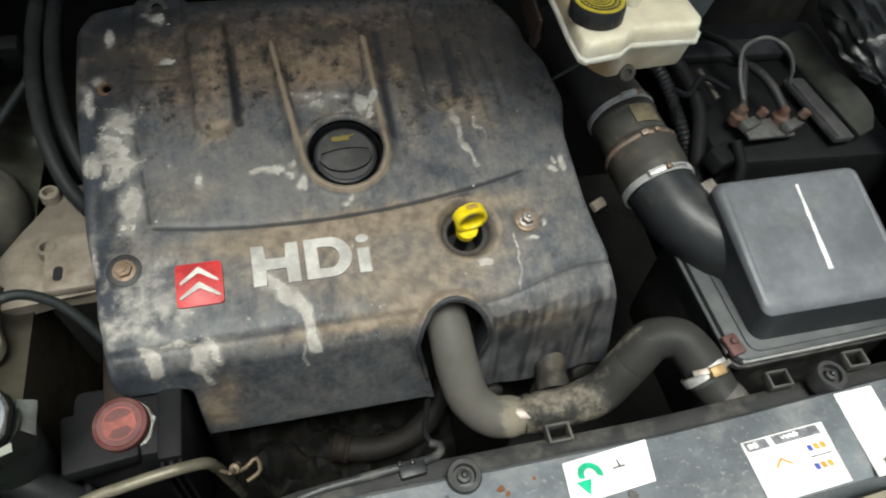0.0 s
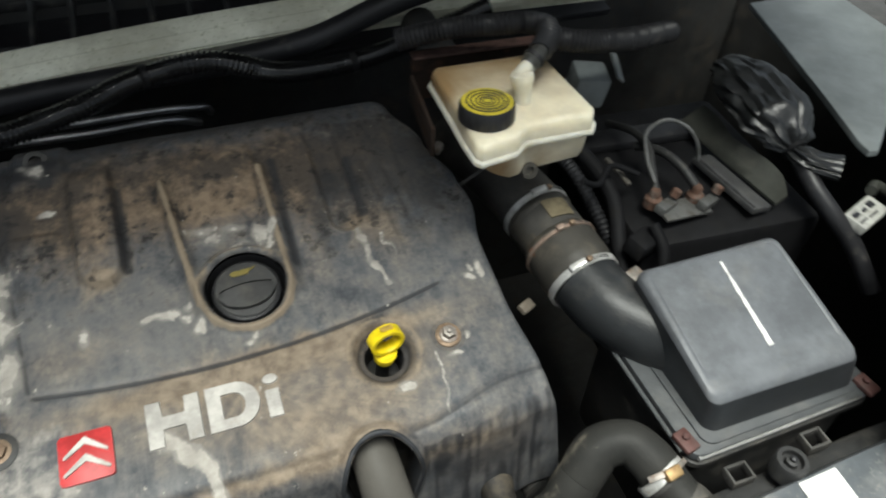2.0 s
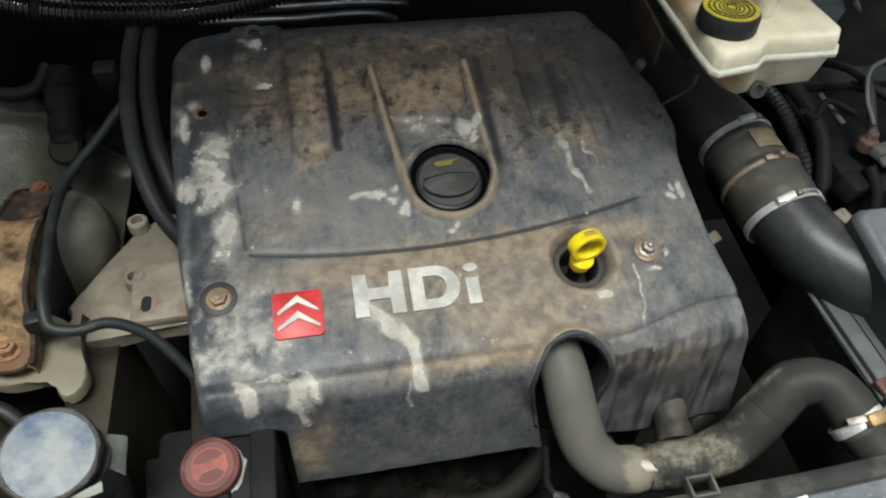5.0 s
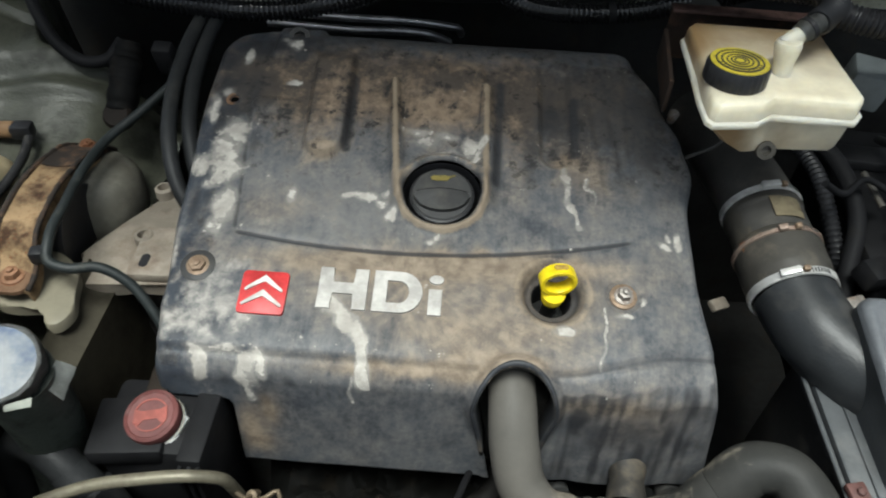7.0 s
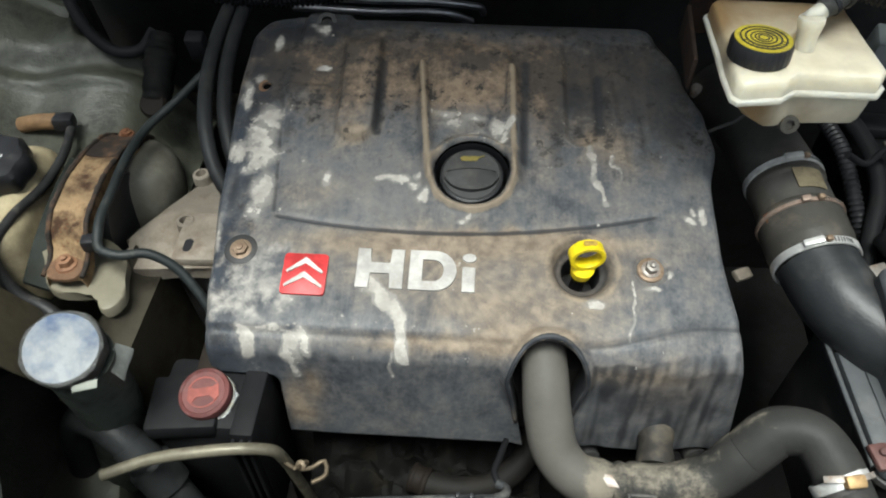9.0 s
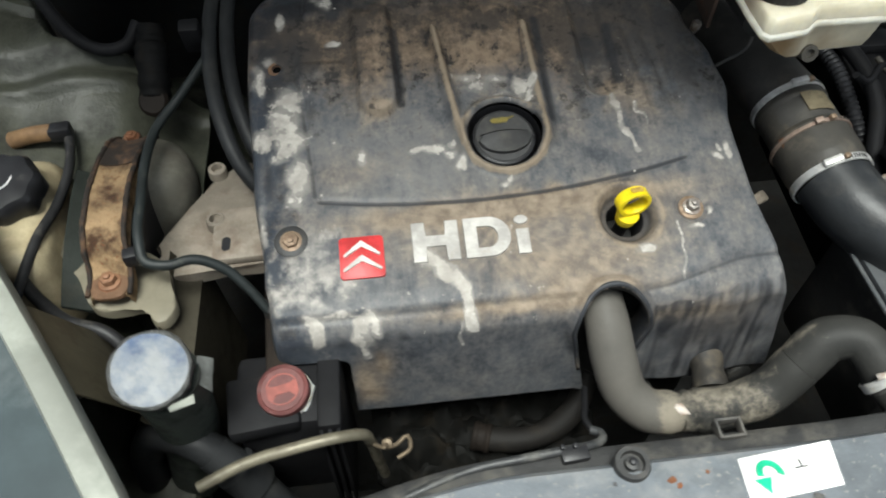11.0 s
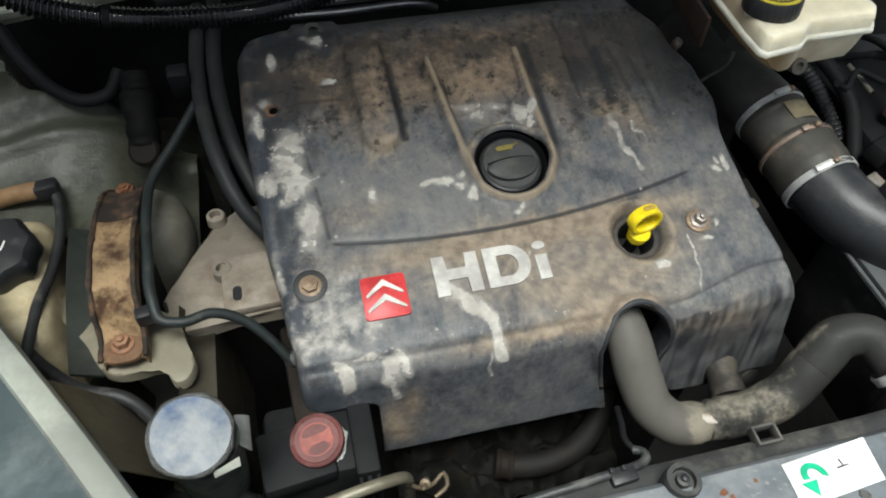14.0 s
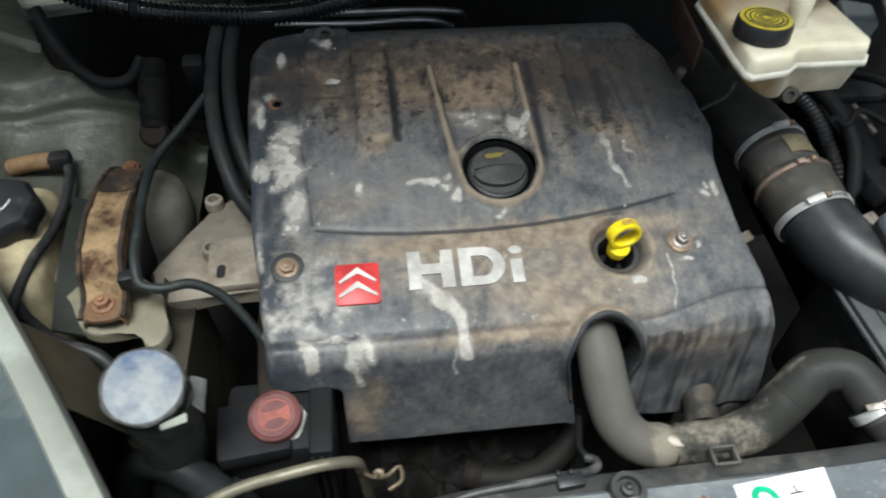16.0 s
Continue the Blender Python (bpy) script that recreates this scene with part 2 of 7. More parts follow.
def cover_material():
    """Dark blue-grey moulded plastic with tan dust, chalky stains and painted hollow shade, laid by attributes of the
    mesh.
    """
    m = bpy.data.materials.new("stained_cover_plastic")
    m.use_nodes = True
    n, l = m.node_tree.nodes, m.node_tree.links
    b = n["Principled BSDF"]
    geo = n.new("ShaderNodeTexCoord")

    def tex(scale, detail=6, rough=0.6):
        t = n.new("ShaderNodeTexNoise")
        t.inputs["Scale"].default_value, t.inputs["Detail"].default_value, t.inputs["Roughness"].default_value = scale, detail, rough
        l.new(geo.outputs["Object"], t.inputs["Vector"])
        return t.outputs["Fac"]

    def maths(op, a, c):
        k = n.new("ShaderNodeMath")
        k.operation = op
        for i, v in enumerate((a, c)):
            if isinstance(v, (int, float)):
                k.inputs[i].default_value = v
            else:
                l.new(v, k.inputs[i])
        return k.outputs[0]

    def step(v, lo, hi):
        r = n.new("ShaderNodeMapRange")
        r.interpolation_type = "SMOOTHSTEP"
        r.inputs["From Min"].default_value, r.inputs["From Max"].default_value = lo, hi
        l.new(v, r.inputs["Value"])
        return r.outputs[0]

    def mix(f, a, c):
        k = n.new("ShaderNodeMix")
        k.data_type = "RGBA"
        l.new(f, k.inputs[0])
        for i, v in ((6, a), (7, c)):
            if isinstance(v, tuple):
                k.inputs[i].default_value = (*v, 1)
            else:
                l.new(v, k.inputs[i])
        return k.outputs[2]

    def attr(name):
        a = n.new("ShaderNodeAttribute")
        a.attribute_name = name
        return a.outputs["Fac"]

    fine, mid, broad, grain = tex(230, 6), tex(60, 7, 0.62), tex(17, 5, 0.55), tex(900, 2)
    run = n.new("ShaderNodeVectorMath")
    run.operation = "MULTIPLY"
    run.inputs[1].default_value = (1.0, 0.16, 0.5)
    l.new(geo.outputs["Object"], run.inputs[0])
    streak = n.new("ShaderNodeTexNoise")
    streak.inputs["Scale"].default_value, streak.inputs["Detail"].default_value, streak.inputs["Roughness"].default_value = 150, 5, 0.65
    l.new(run.outputs[0], streak.inputs["Vector"])
    streak = streak.outputs["Fac"]
    flake, patch, lump = tex(95, 9, 0.72), tex(38, 8, 0.68), tex(105, 4, 0.58)

    def spread(v, gain):
        return maths("MULTIPLY", maths("SUBTRACT", v, 0.5), gain)

    plastic = mix(step(broad, 0.3, 0.7), (0.022, 0.026, 0.034), (0.050, 0.057, 0.068))
    plastic = mix(maths("MULTIPLY", step(streak, 0.5, 0.75), 0.35), plastic, (0.088, 0.088, 0.088))
    tan = mix(step(mid, 0.3, 0.7), mix(fine, (0.108, 0.083, 0.060), (0.170, 0.132, 0.096)), mix(fine, (0.222, 0.176, 0.129), (0.315, 0.255, 0.191)))
    tan = mix(maths("MULTIPLY", step(attr("age"), 0.6, 1.0), 0.55), tan, mix(mid, (0.085, 0.056, 0.034), (0.270, 0.186, 0.116)))
    # A thin grey dust veil over nearly everything, broken by wiped and oily spots.
    haze = maths("ADD", attr("haze"), maths("ADD", maths("MULTIPLY", spread(patch, 1.1), attr("calm")), maths("ADD", spread(fine, 0.5), spread(streak, 0.5))))
    c = mix(maths("MULTIPLY", step(haze, 0.15, 0.95), 0.72), plastic, mix(mid, (0.128, 0.126, 0.126), (0.226, 0.219, 0.211)))
    dirt = maths("ADD", attr("dirt"), maths("MULTIPLY", attr("calm"), maths("ADD", maths("MULTIPLY", spread(mid, 1.0), maths("ADD", maths("MULTIPLY", attr("age"), 0.7), 0.3)), maths("ADD", spread(patch, 0.45), spread(fine, 0.35)))))
    film = maths("MULTIPLY", step(dirt, 0.05, 0.86), 0.90)
    c = mix(film, c, tan)
    oily = maths("ADD", attr("soil"), maths("ADD", maths("MULTIPLY", spread(flake, 1.2), attr("age")), maths("ADD", maths("MULTIPLY", spread(patch, 1.5), attr("age")), spread(streak, 0.5))))
    c = mix(maths("MULTIPLY", step(oily, 0.22, 0.78), 0.80), c, mix(fine, (0.015, 0.016, 0.019), (0.046, 0.042, 0.038)))
    # Dark worn patches, and the shade painted into the hollows.
    wear_shade = step(maths("ADD", attr("dark"), maths("ADD", spread(patch, 0.7), spread(fine, 0.5))), 0.22, 0.85)
    c = mix(maths("MULTIPLY", wear_shade, 0.86), c, mix(fine, (0.012, 0.013, 0.016), (0.030, 0.031, 0.034)))
    fleck = maths("MULTIPLY", step(maths("ADD", spread(flake, 1.1), spread(patch, 1.0)), 0.09, 0.17), attr("age"))
    c = mix(maths("MULTIPLY", fleck, 0.78), c, (0.020, 0.019, 0.019))
    ridge = step(maths("ADD", attr("crest"), maths("ADD", spread(mid, 0.9), spread(fine, 0.5))), 0.25, 0.75)
    c = mix(maths("MULTIPLY", ridge, 0.85), c, mix(mid, (0.150, 0.112, 0.075), (0.300, 0.245, 0.180)))
    chalky = maths("ADD", attr("chalk"), maths("ADD", spread(lump, 2.1), spread(fine, 0.45)))
    firm = maths("SUBTRACT", 1.0, maths("MULTIPLY", attr("soft"), 0.8))
    crust = maths("MULTIPLY", step(chalky, 0.44, 0.58), firm)
    veil = maths("MULTIPLY", step(maths("ADD", attr("chalk"), maths("ADD", spread(patch, 0.9), maths("MULTIPLY", spread(lump, 0.8), attr("soft")))), 0.10, 0.56), maths("ADD", maths("MULTIPLY", attr("soft"), 0.14), 0.78))
    c = mix(veil, c, mix(mid, mix(attr("soft"), (0.17, 0.162, 0.148), (0.24, 0.225, 0.206)), (0.34, 0.320, 0.292)))
    c = mix(maths("MULTIPLY", crust, maths("ADD", maths("MULTIPLY", step(patch, 0.40, 0.60), 0.35), 0.60)), c, mix(step(patch, 0.35, 0.65), (0.31, 0.287, 0.255), (0.43, 0.405, 0.366)))
    grit = maths("MULTIPLY", step(tex(520, 3, 0.5), 0.70, 0.76), step(attr("chalk"), 0.05, 0.3))
    c = mix(grit, c, (0.46, 0.44, 0.41))
    l.new(c, b.inputs["Base Color"])
    b.inputs["Specular IOR Level"].default_value = 0.14
    ro = n.new("ShaderNodeMapRange")
    ro.inputs["To Min"].default_value, ro.inputs["To Max"].default_value = 0.34, 0.78
    l.new(maths("MAXIMUM", film, crust), ro.inputs["Value"])
    l.new(ro.outputs[0], b.inputs["Roughness"])
    bump = n.new("ShaderNodeBump")
    bump.inputs["Strength"].default_value, bump.inputs["Distance"].default_value = 0.35, 0.0012
    l.new(maths("ADD", maths("MULTIPLY", grain, 0.5), maths("ADD", maths("MULTIPLY", fine, 0.7), maths("MULTIPLY", crust, 0.8))), bump.inputs["Height"])
    l.new(bump.outputs[0], b.inputs["Normal"])
    return m


M_COVER = cover_material()
M_PADRUST = material("brown_rust", (0.150, 0.085, 0.048), 0.75, (0.075, 0.036, 0.022), 0.40, scale=55, edge=0.2, bump=0.5)
M_SHADEBLACK = material("shade_black", (0.004, 0.004, 0.004), 0.9, spec=0.0)
M_LIPBLACK = material("dusty_blue_black_plastic", (0.030, 0.032, 0.036), 0.5, (0.15, 0.122, 0.090), 0.50, scale=34, edge=0.3, bump=0.1, spec=0.25)


def hose_material():
    """Grey rubber, scuffed along its length, with tan mud dried on where the crust attribute of the mesh says."""
    m = bpy.data.materials.new("muddy_hose_rubber")
    m.use_nodes = True
    n, l = m.node_tree.nodes, m.node_tree.links
    b = n["Principled BSDF"]
    geo = n.new("ShaderNodeTexCoord")

    def tex(scale, detail, stretch=(1, 1, 1)):
        k = n.new("ShaderNodeVectorMath")
        k.operation = "MULTIPLY"
        k.inputs[1].default_value = stretch
        l.new(geo.outputs["Object"], k.inputs[0])
        t = n.new("ShaderNodeTexNoise")
        t.inputs["Scale"].default_value, t.inputs["Detail"].default_value, t.inputs["Roughness"].default_value = scale, detail, 0.65
        l.new(k.outputs[0], t.inputs["Vector"])
        return t.outputs["Fac"]

    def step(v, lo, hi):
        r = n.new("ShaderNodeMapRange")
        r.interpolation_type = "SMOOTHSTEP"
        r.inputs["From Min"].default_value, r.inputs["From Max"].default_value = lo, hi
        l.new(v, r.inputs["Value"])
        return r.outputs[0]

    def mix(f, a, c):
        k = n.new("ShaderNodeMix")
        k.data_type = "RGBA"
        l.new(f, k.inputs[0])
        for i, v in ((6, a), (7, c)):
            if isinstance(v, tuple):
                k.inputs[i].default_value = (*v, 1)
            else:
                l.new(v, k.inputs[i])
        return k.outputs[2]

    def add(a, c, scale):
        k = n.new("ShaderNodeMath")
        k.operation = "MULTIPLY_ADD"
        l.new(c, k.inputs[0])
        k.inputs[1].default_value = scale
        l.new(a, k.inputs[2])
        return k.outputs[0]

    def attr(name):
        a = n.new("ShaderNodeAttribute")
        a.attribute_name = name
        return a.outputs["Fac"]

    fine, mid, scuff = tex(240, 6), tex(34, 8), tex(120, 5, (0.25, 1.0, 1.0))
    rubber = mix(attr("pale"), mix(mid, (0.012, 0.013, 0.013), (0.040, 0.039, 0.036)), mix(mid, (0.064, 0.061, 0.055), (0.112, 0.104, 0.092)))
    rubber = mix(step(scuff, 0.62, 0.80), rubber, (0.095, 0.088, 0.074))
    mud = step(add(add(attr("crust"), mid, 1.2), fine, 0.35), 0.92, 1.30)
    c = mix(mud, rubber, mix(mid, (0.120, 0.106, 0.084), (0.225, 0.200, 0.160)))
    l.new(c, b.inputs["Base Color"])
    b.inputs["Specular IOR Level"].default_value = 0.13
    ro = n.new("ShaderNodeMapRange")
    ro.inputs["To Min"].default_value, ro.inputs["To Max"].default_value = 0.5, 0.92
    l.new(mud, ro.inputs["Value"])
    l.new(ro.outputs[0], b.inputs["Roughness"])
    bump = n.new("ShaderNodeBump")
    bump.inputs["Strength"].default_value, bump.inputs["Distance"].default_value = 0.3, 0.0015
    l.new(add(mud, fine, 0.8), bump.inputs["Height"])
    l.new(bump.outputs[0], b.inputs["Normal"])
    return m


M_BOOST = hose_material()


# ---- mesh helpers ----
def part(name, bm, mat, parent=None, label="", smooth=True, recalc=True, crisp=38):
    """Links a bmesh as one mesh object, under a thing or a part, or at top level."""
    me = bpy.data.meshes.new(name)
    if recalc:
        bmesh.ops.recalc_face_normals(bm, faces=bm.faces)
    bm.to_mesh(me)
    bm.free()
    me.materials.append(mat)
    if smooth:
        me.shade_smooth()
        me.set_sharp_from_angle(angle=radians(crisp))
    ob = new(name, me)
    if parent:
        ob.parent = parent
    return tagged(ob, label)


def thing(name, label, category, m=None, group="", kind=""):
    ob = new(name)
    ob.empty_display_size = 0.02
    if m is not None:
        ob.matrix_world = m
    return tagged(ob, label, category, group, kind)


def curve_points(points, step=0.004):
    """A smooth line through the given places, at even steps."""
    p = [Vector(q) for q in points]
    if len(p) == 2:
        n = max(2, int((p[1] - p[0]).length / step))
        return [p[0].lerp(p[1], i / n) for i in range(n + 1)]
    p = [2 * p[0] - p[1], *p, 2 * p[-1] - p[-2]]
    out = []
    for a, b, c, d in zip(p, p[1:], p[2:], p[3:]):
        e, f, g = (b - a).length, (c - b).length, (d - c).length
        ma = ((b - a) / e * f + (c - b) / f * e) / (e + f) * f
        mb = ((c - b) / f * g + (d - c) / g * f) / (f + g) * f
        n = max(2, int(f / step))
        for i in range(n):
            t = i / n
            out.append((2 * t**3 - 3 * t * t + 1) * b + (t**3 - 2 * t * t + t) * ma + (3 * t * t - 2 * t**3) * c + (t**3 - t * t) * mb)
    return out + [p[-2]]


def tube(points, r, sides=20, step=0.004, bm=None, caps=True, hollow=0.0):
    """A round hose along a smooth line; r is a radius or a function of the length from 0 to 1 and of the metres gone."""
    bm = bm or bmesh.new()
    line = curve_points(points, step)
    far = 0.0
    along = []
    for i, q in enumerate(line):
        far += (q - line[i - 1]).length if i else 0
        along.append(far)
    side = None
    rings = []
    for i, q in enumerate(line):
        way = (line[min(i + 1, len(line) - 1)] - line[max(i - 1, 0)]).normalized()
        if side is None:
            side = way.orthogonal().normalized()
        side = (side - way * side.dot(way)).normalized()
        up = way.cross(side)
        rad = r(along[i] / far, along[i]) if callable(r) else r
        rings.append([bm.verts.new(q + rad * (math.cos(a) * side + math.sin(a) * up)) for a in (2 * math.pi * k / sides for k in range(sides))])
    for a, b in zip(rings, rings[1:]):
        for k in range(sides):
            bm.faces.new((a[k], a[(k + 1) % sides], b[(k + 1) % sides], b[k]))
    if caps:
        bm.faces.new(rings[0][::-1])
        bm.faces.new(rings[-1])
    return bm


def box(size, at=(0, 0, 0), turn=(0, 0, 0), bevel=0.0, bm=None, taper=(1, 1), segments=2):
    """A bevelled block; taper narrows its top in x and y."""
    bm = bm or bmesh.new()
    made = bmesh.ops.create_cube(bm, size=1)["verts"]
    for v in made:
        t = taper if v.co.z > 0 else (1, 1)
        v.co = Vector((v.co.x * size[0] * t[0], v.co.y * size[1] * t[1], v.co.z * size[2]))
    if bevel:
        edges = list({e for v in made for e in v.link_edges})
        made = list({v for f in bmesh.ops.bevel(bm, geom=edges, offset=bevel, segments=segments, profile=0.5, affect="EDGES")["faces"] for v in f.verts} | {v for v in made if v.is_valid})
    bmesh.ops.transform(bm, matrix=pose(*at, *turn), verts=made)
    return bm


def lathe(profile, m=None, sides=40, bm=None, wave=None):
    """A turned body from (radius, height) pairs about z, set by the pose m; wave(angle) scales the radius."""
    bm = bm or bmesh.new()
    m = m or Matrix()
    rings = []
    for r, z in profile:
        ring = []
        for k in range(sides):
            a = 2 * math.pi * k / sides
            s = r * (wave(a, r) if wave else 1)
            ring.append(bm.verts.new(m @ Vector((s * math.cos(a), s * math.sin(a), z))))
        rings.append(ring)
    for a, b in zip(rings, rings[1:]):
        for k in range(sides):
            bm.faces.new((a[k], a[(k + 1) % sides], b[(k + 1) % sides], b[k]))
    bm.faces.new(rings[0][::-1])
    bm.faces.new(rings[-1])
    return bm


def prism(outline, z0, z1, m=None, bevel=0.0, bm=None):
    """An upright plate with the given outline in x and y."""
    bm = bm or bmesh.new()
    m = m or Matrix()
    low = [bm.verts.new((x, y, z0)) for x, y in outline]
    high = [bm.verts.new((x, y, z1)) for x, y in outline]
    bm.faces.new(low[::-1])
    top = bm.faces.new(high)
    for i in range(len(low)):
        j = (i + 1) % len(low)
        bm.faces.new((low[i], low[j], high[j], high[i]))
    verts = low + high
    if bevel:
        got = bmesh.ops.bevel(bm, geom=list(top.edges), offset=bevel, segments=2, profile=0.5, affect="EDGES")
        verts = list({v for v in verts if v.is_valid} | {v for f in got["faces"] for v in f.verts})
    bmesh.ops.transform(bm, matrix=m, verts=verts)
    return bm


def rounded(w, h, r, n=5, x=0.0, y=0.0):
    """The outline of a rounded rectangle."""
    out = []
    for cx, cy, a0 in ((w / 2 - r, h / 2 - r, 0), (r - w / 2, h / 2 - r, 90), (r - w / 2, r - h / 2, 180), (w / 2 - r, r - h / 2, 270)):
        out += [(x + cx + r * math.cos(radians(a0 + 90 * i / n)), y + cy + r * math.sin(radians(a0 + 90 * i / n))) for i in range(n + 1)]
    return out


def sheet(rows, thick=0.003, bm=None):
    """A plate of even thickness through a grid of places (rows of equal length), thickened downwards."""
    bm = bm or bmesh.new()
    grids = []
    for dz in (0.0, -thick):
        grids.append([[bm.verts.new(Vector(p) + Vector((0, 0, dz))) for p in row] for row in rows])
    top, low = grids
    n, k = len(rows), len(rows[0])
    for i in range(n - 1):
        for j in range(k - 1):
            bm.faces.new((top[i][j], top[i][j + 1], top[i + 1][j + 1], top[i + 1][j]))
            bm.faces.new((low[i][j], low[i + 1][j], low[i + 1][j + 1], low[i][j + 1]))
    rim = [(0, j) for j in range(k)] + [(i, k - 1) for i in range(1, n)] + [(n - 1, j) for j in range(k - 2, -1, -1)] + [(i, 0) for i in range(n - 2, 0, -1)]
    for (a, b), (c, d) in zip(rim, rim[1:] + rim[:1]):
        bm.faces.new((top[a][b], low[a][b], low[c][d], top[c][d]))
    return bm


def ring_band(centre, axis, r, width, thick=0.0012):
    """A flat hose clamp band round an axis."""
    m = Matrix.Translation(centre) @ Vector(axis).to_track_quat("Z", "Y").to_matrix().to_4x4()
    h = width / 2
    bm = bmesh.new()
    sides = 48
    prof = [(r, -h), (r + thick, -h * 0.9), (r + thick, h * 0.9), (r, h), (r - 0.001, h), (r - 0.001, -h)]
    rings = [[bm.verts.new(m @ Vector((p * math.cos(2 * math.pi * k / sides), p * math.sin(2 * math.pi * k / sides), z))) for k in range(sides)] for p, z in prof]
    for a, b in zip(rings, rings[1:] + rings[:1]):
        for k in range(sides):
            bm.faces.new((a[k], a[(k + 1) % sides], b[(k + 1) % sides], b[k]))
    return bm


def hex_bolt(parent, at, m_bolt, r=0.0065, h=0.006, washer=0.0, m_washer=None, turn=(0, 0, 0), name="bolt"):
    """A flanged hexagon bolt head, with a washer under it if one is given."""
    pm = pose(*at, *turn)
    bm = lathe([(r * 1.35, 0), (r * 1.35, h * 0.25), (r * 1.1, h * 0.35)], pm, 24)
    hexa = [(r * math.cos(radians(60 * i + 12)), r * math.sin(radians(60 * i + 12))) for i in range(6)]
    prism(hexa, h * 0.3, h, pm, r * 0.12, bm)
    lathe([(r * 0.45, h * 0.99), (r * 0.45, h * 1.25), (r * 0.3, h * 1.32)], pm, 12, bm)
    b = part(name, bm, m_bolt, parent)
    if washer:
        part("washer", lathe([(washer, -0.0015), (washer, 0.0006), (washer * 0.9, 0.0014), (washer * 0.5, 0.0014)], pm, 32), m_washer or m_bolt, b)
    return b


def smooth01(x, lo, hi):
    t = min(1.0, max(0.0, (x - lo) / (hi - lo)))
    return t * t * (3 - 2 * t)


def table(x, pairs):
    """A smooth-ish curve through (x, y) pairs."""
    for (x0, y0), (x1, y1) in zip(pairs, pairs[1:]):
        if x <= x1:
            return y0 + (y1 - y0) * smooth01(x, x0, x1) if x > x0 else y0
    return pairs[-1][1]


def gauss(d, s):
    return math.exp(-(d / s) ** 2)


def segment(u, q, a, b):
    """Distance from (u, q) to the line between a and b."""
    px, py, dx, dy = u - a[0], q - a[1], b[0] - a[0], b[1] - a[1]
    t = min(1.0, max(0.0, (px * dx + py * dy) / (dx * dx + dy * dy)))
    return math.hypot(px - t * dx, py - t * dy)


# ---- the large structure ----
def ground():
    bm = bmesh.new()
    bmesh.ops.create_grid(bm, x_segments=8, y_segments=8, size=600)
    return tagged(part("ground", bm, M_ASPHALT, None, "", False), "worn dark asphalt under the car", "ground", kind="structure")


ground()


def structure(name, bm, mat, label, category):
    return tagged(part(name, bm, mat), label, category, kind="structure")


# Bay walls: bulkhead, inner wings, front bulkhead and the tray below.
structure("bulkhead", box((1.7, 0.03, 0.75), (0.1, 0.60, 0.62), bevel=0.006), M_DARK, "grimy dark bulkhead behind the engine", "bulkhead")
structure("bay_floor", box((1.7, 1.0, 0.02), (0.1, 0.12, 0.26), bevel=0.004), M_DARK, "dark undertray below the engine", "undertray")
structure("front_bulkhead", box((1.5, 0.03, 0.55), (0.1, -0.33, 0.57), bevel=0.006), M_DARK, "dark radiator support behind the bumper", "radiator support")
structure("wing_wall_right", box((0.03, 1.0, 0.66), (0.97, 0.14, 0.60), bevel=0.006), M_DARK, "dark inner wing beside the battery", "inner wing")
structure("wing_wall_left", box((0.03, 1.0, 0.60), (-0.62, 0.14, 0.57), bevel=0.006), M_WING, "grimy pale inner wing beside the engine mount", "inner wing")


# ---- engine cover ----
SLOPE = 15.2
COVER = pose(0, 0, 0.915, SLOPE, 0, 0)
PROFILE = [(0.304, -0.062), (0.298, -0.030), (0.288, -0.012), (0.268, -0.003), (0.240, 0.0), (-0.052, 0.0), (-0.064, -0.0012), (-0.076, -0.006), (-0.085, -0.0145), (-0.090, -0.026), (-0.0972, -0.044), (-0.1048, -0.062), (-0.1124, -0.080), (-0.120, -0.098), (-0.1275, -0.116)]
LEFT = [(-0.22, -0.193), (-0.06, -0.193), (-0.03, -0.197), (0.06, -0.206), (0.18, -0.2115), (0.25, -0.210), (0.30, -0.198)]
RIGHT = [(-0.22, 0.262), (-0.13, 0.256), (-0.06, 0.249), (0.03, 0.240), (0.09, 0.239), (0.135, 0.247), (0.17, 0.241), (0.22, 0.222), (0.27, 0.198), (0.32, 0.185)]
CAP_AT, CAP_R = (0.0215, 0.0925), 0.0345
DIP_AT, DIP_R = (0.1212, 0.0005), 0.0172
ARCH_AT, ARCH_R, ARCH_LEAN = (0.0935, -0.1045), 0.0322, 0.20
SCREW_AT = (-0.1885, 0.1885)


def arch_distance(u, q):
    """Below nought inside the hose opening of the front face."""
    if q > ARCH_AT[1]:
        return math.hypot(u - ARCH_AT[0], (q - ARCH_AT[1]) * 0.83) - ARCH_R
    return max(ARCH_AT[0] - ARCH_R + ARCH_LEAN * (ARCH_AT[1] - q) - u, u - ARCH_AT[0] - ARCH_R + 0.16 * (ARCH_AT[1] - q))


def groove_line(u):
    return 0.030 + 0.6 * (u + 0.02) ** 2


def crease_line(u):
    return -0.068 + 0.024 * smooth01(u, 0.12, 0.24)


def cut_distance(u, q):
    """Below nought inside the rounded cut-out for the fluid reservoir."""
    a, b, r = u + 0.1385, q + 0.1185, 0.010
    if a > -r and b > -r:
        return math.hypot(a + r, b + r) - r
    return max(a, b)


RIBS = (((-0.0185, 0.082), (-0.0335, 0.218)), ((0.0605, 0.085), (0.0570, 0.216)))


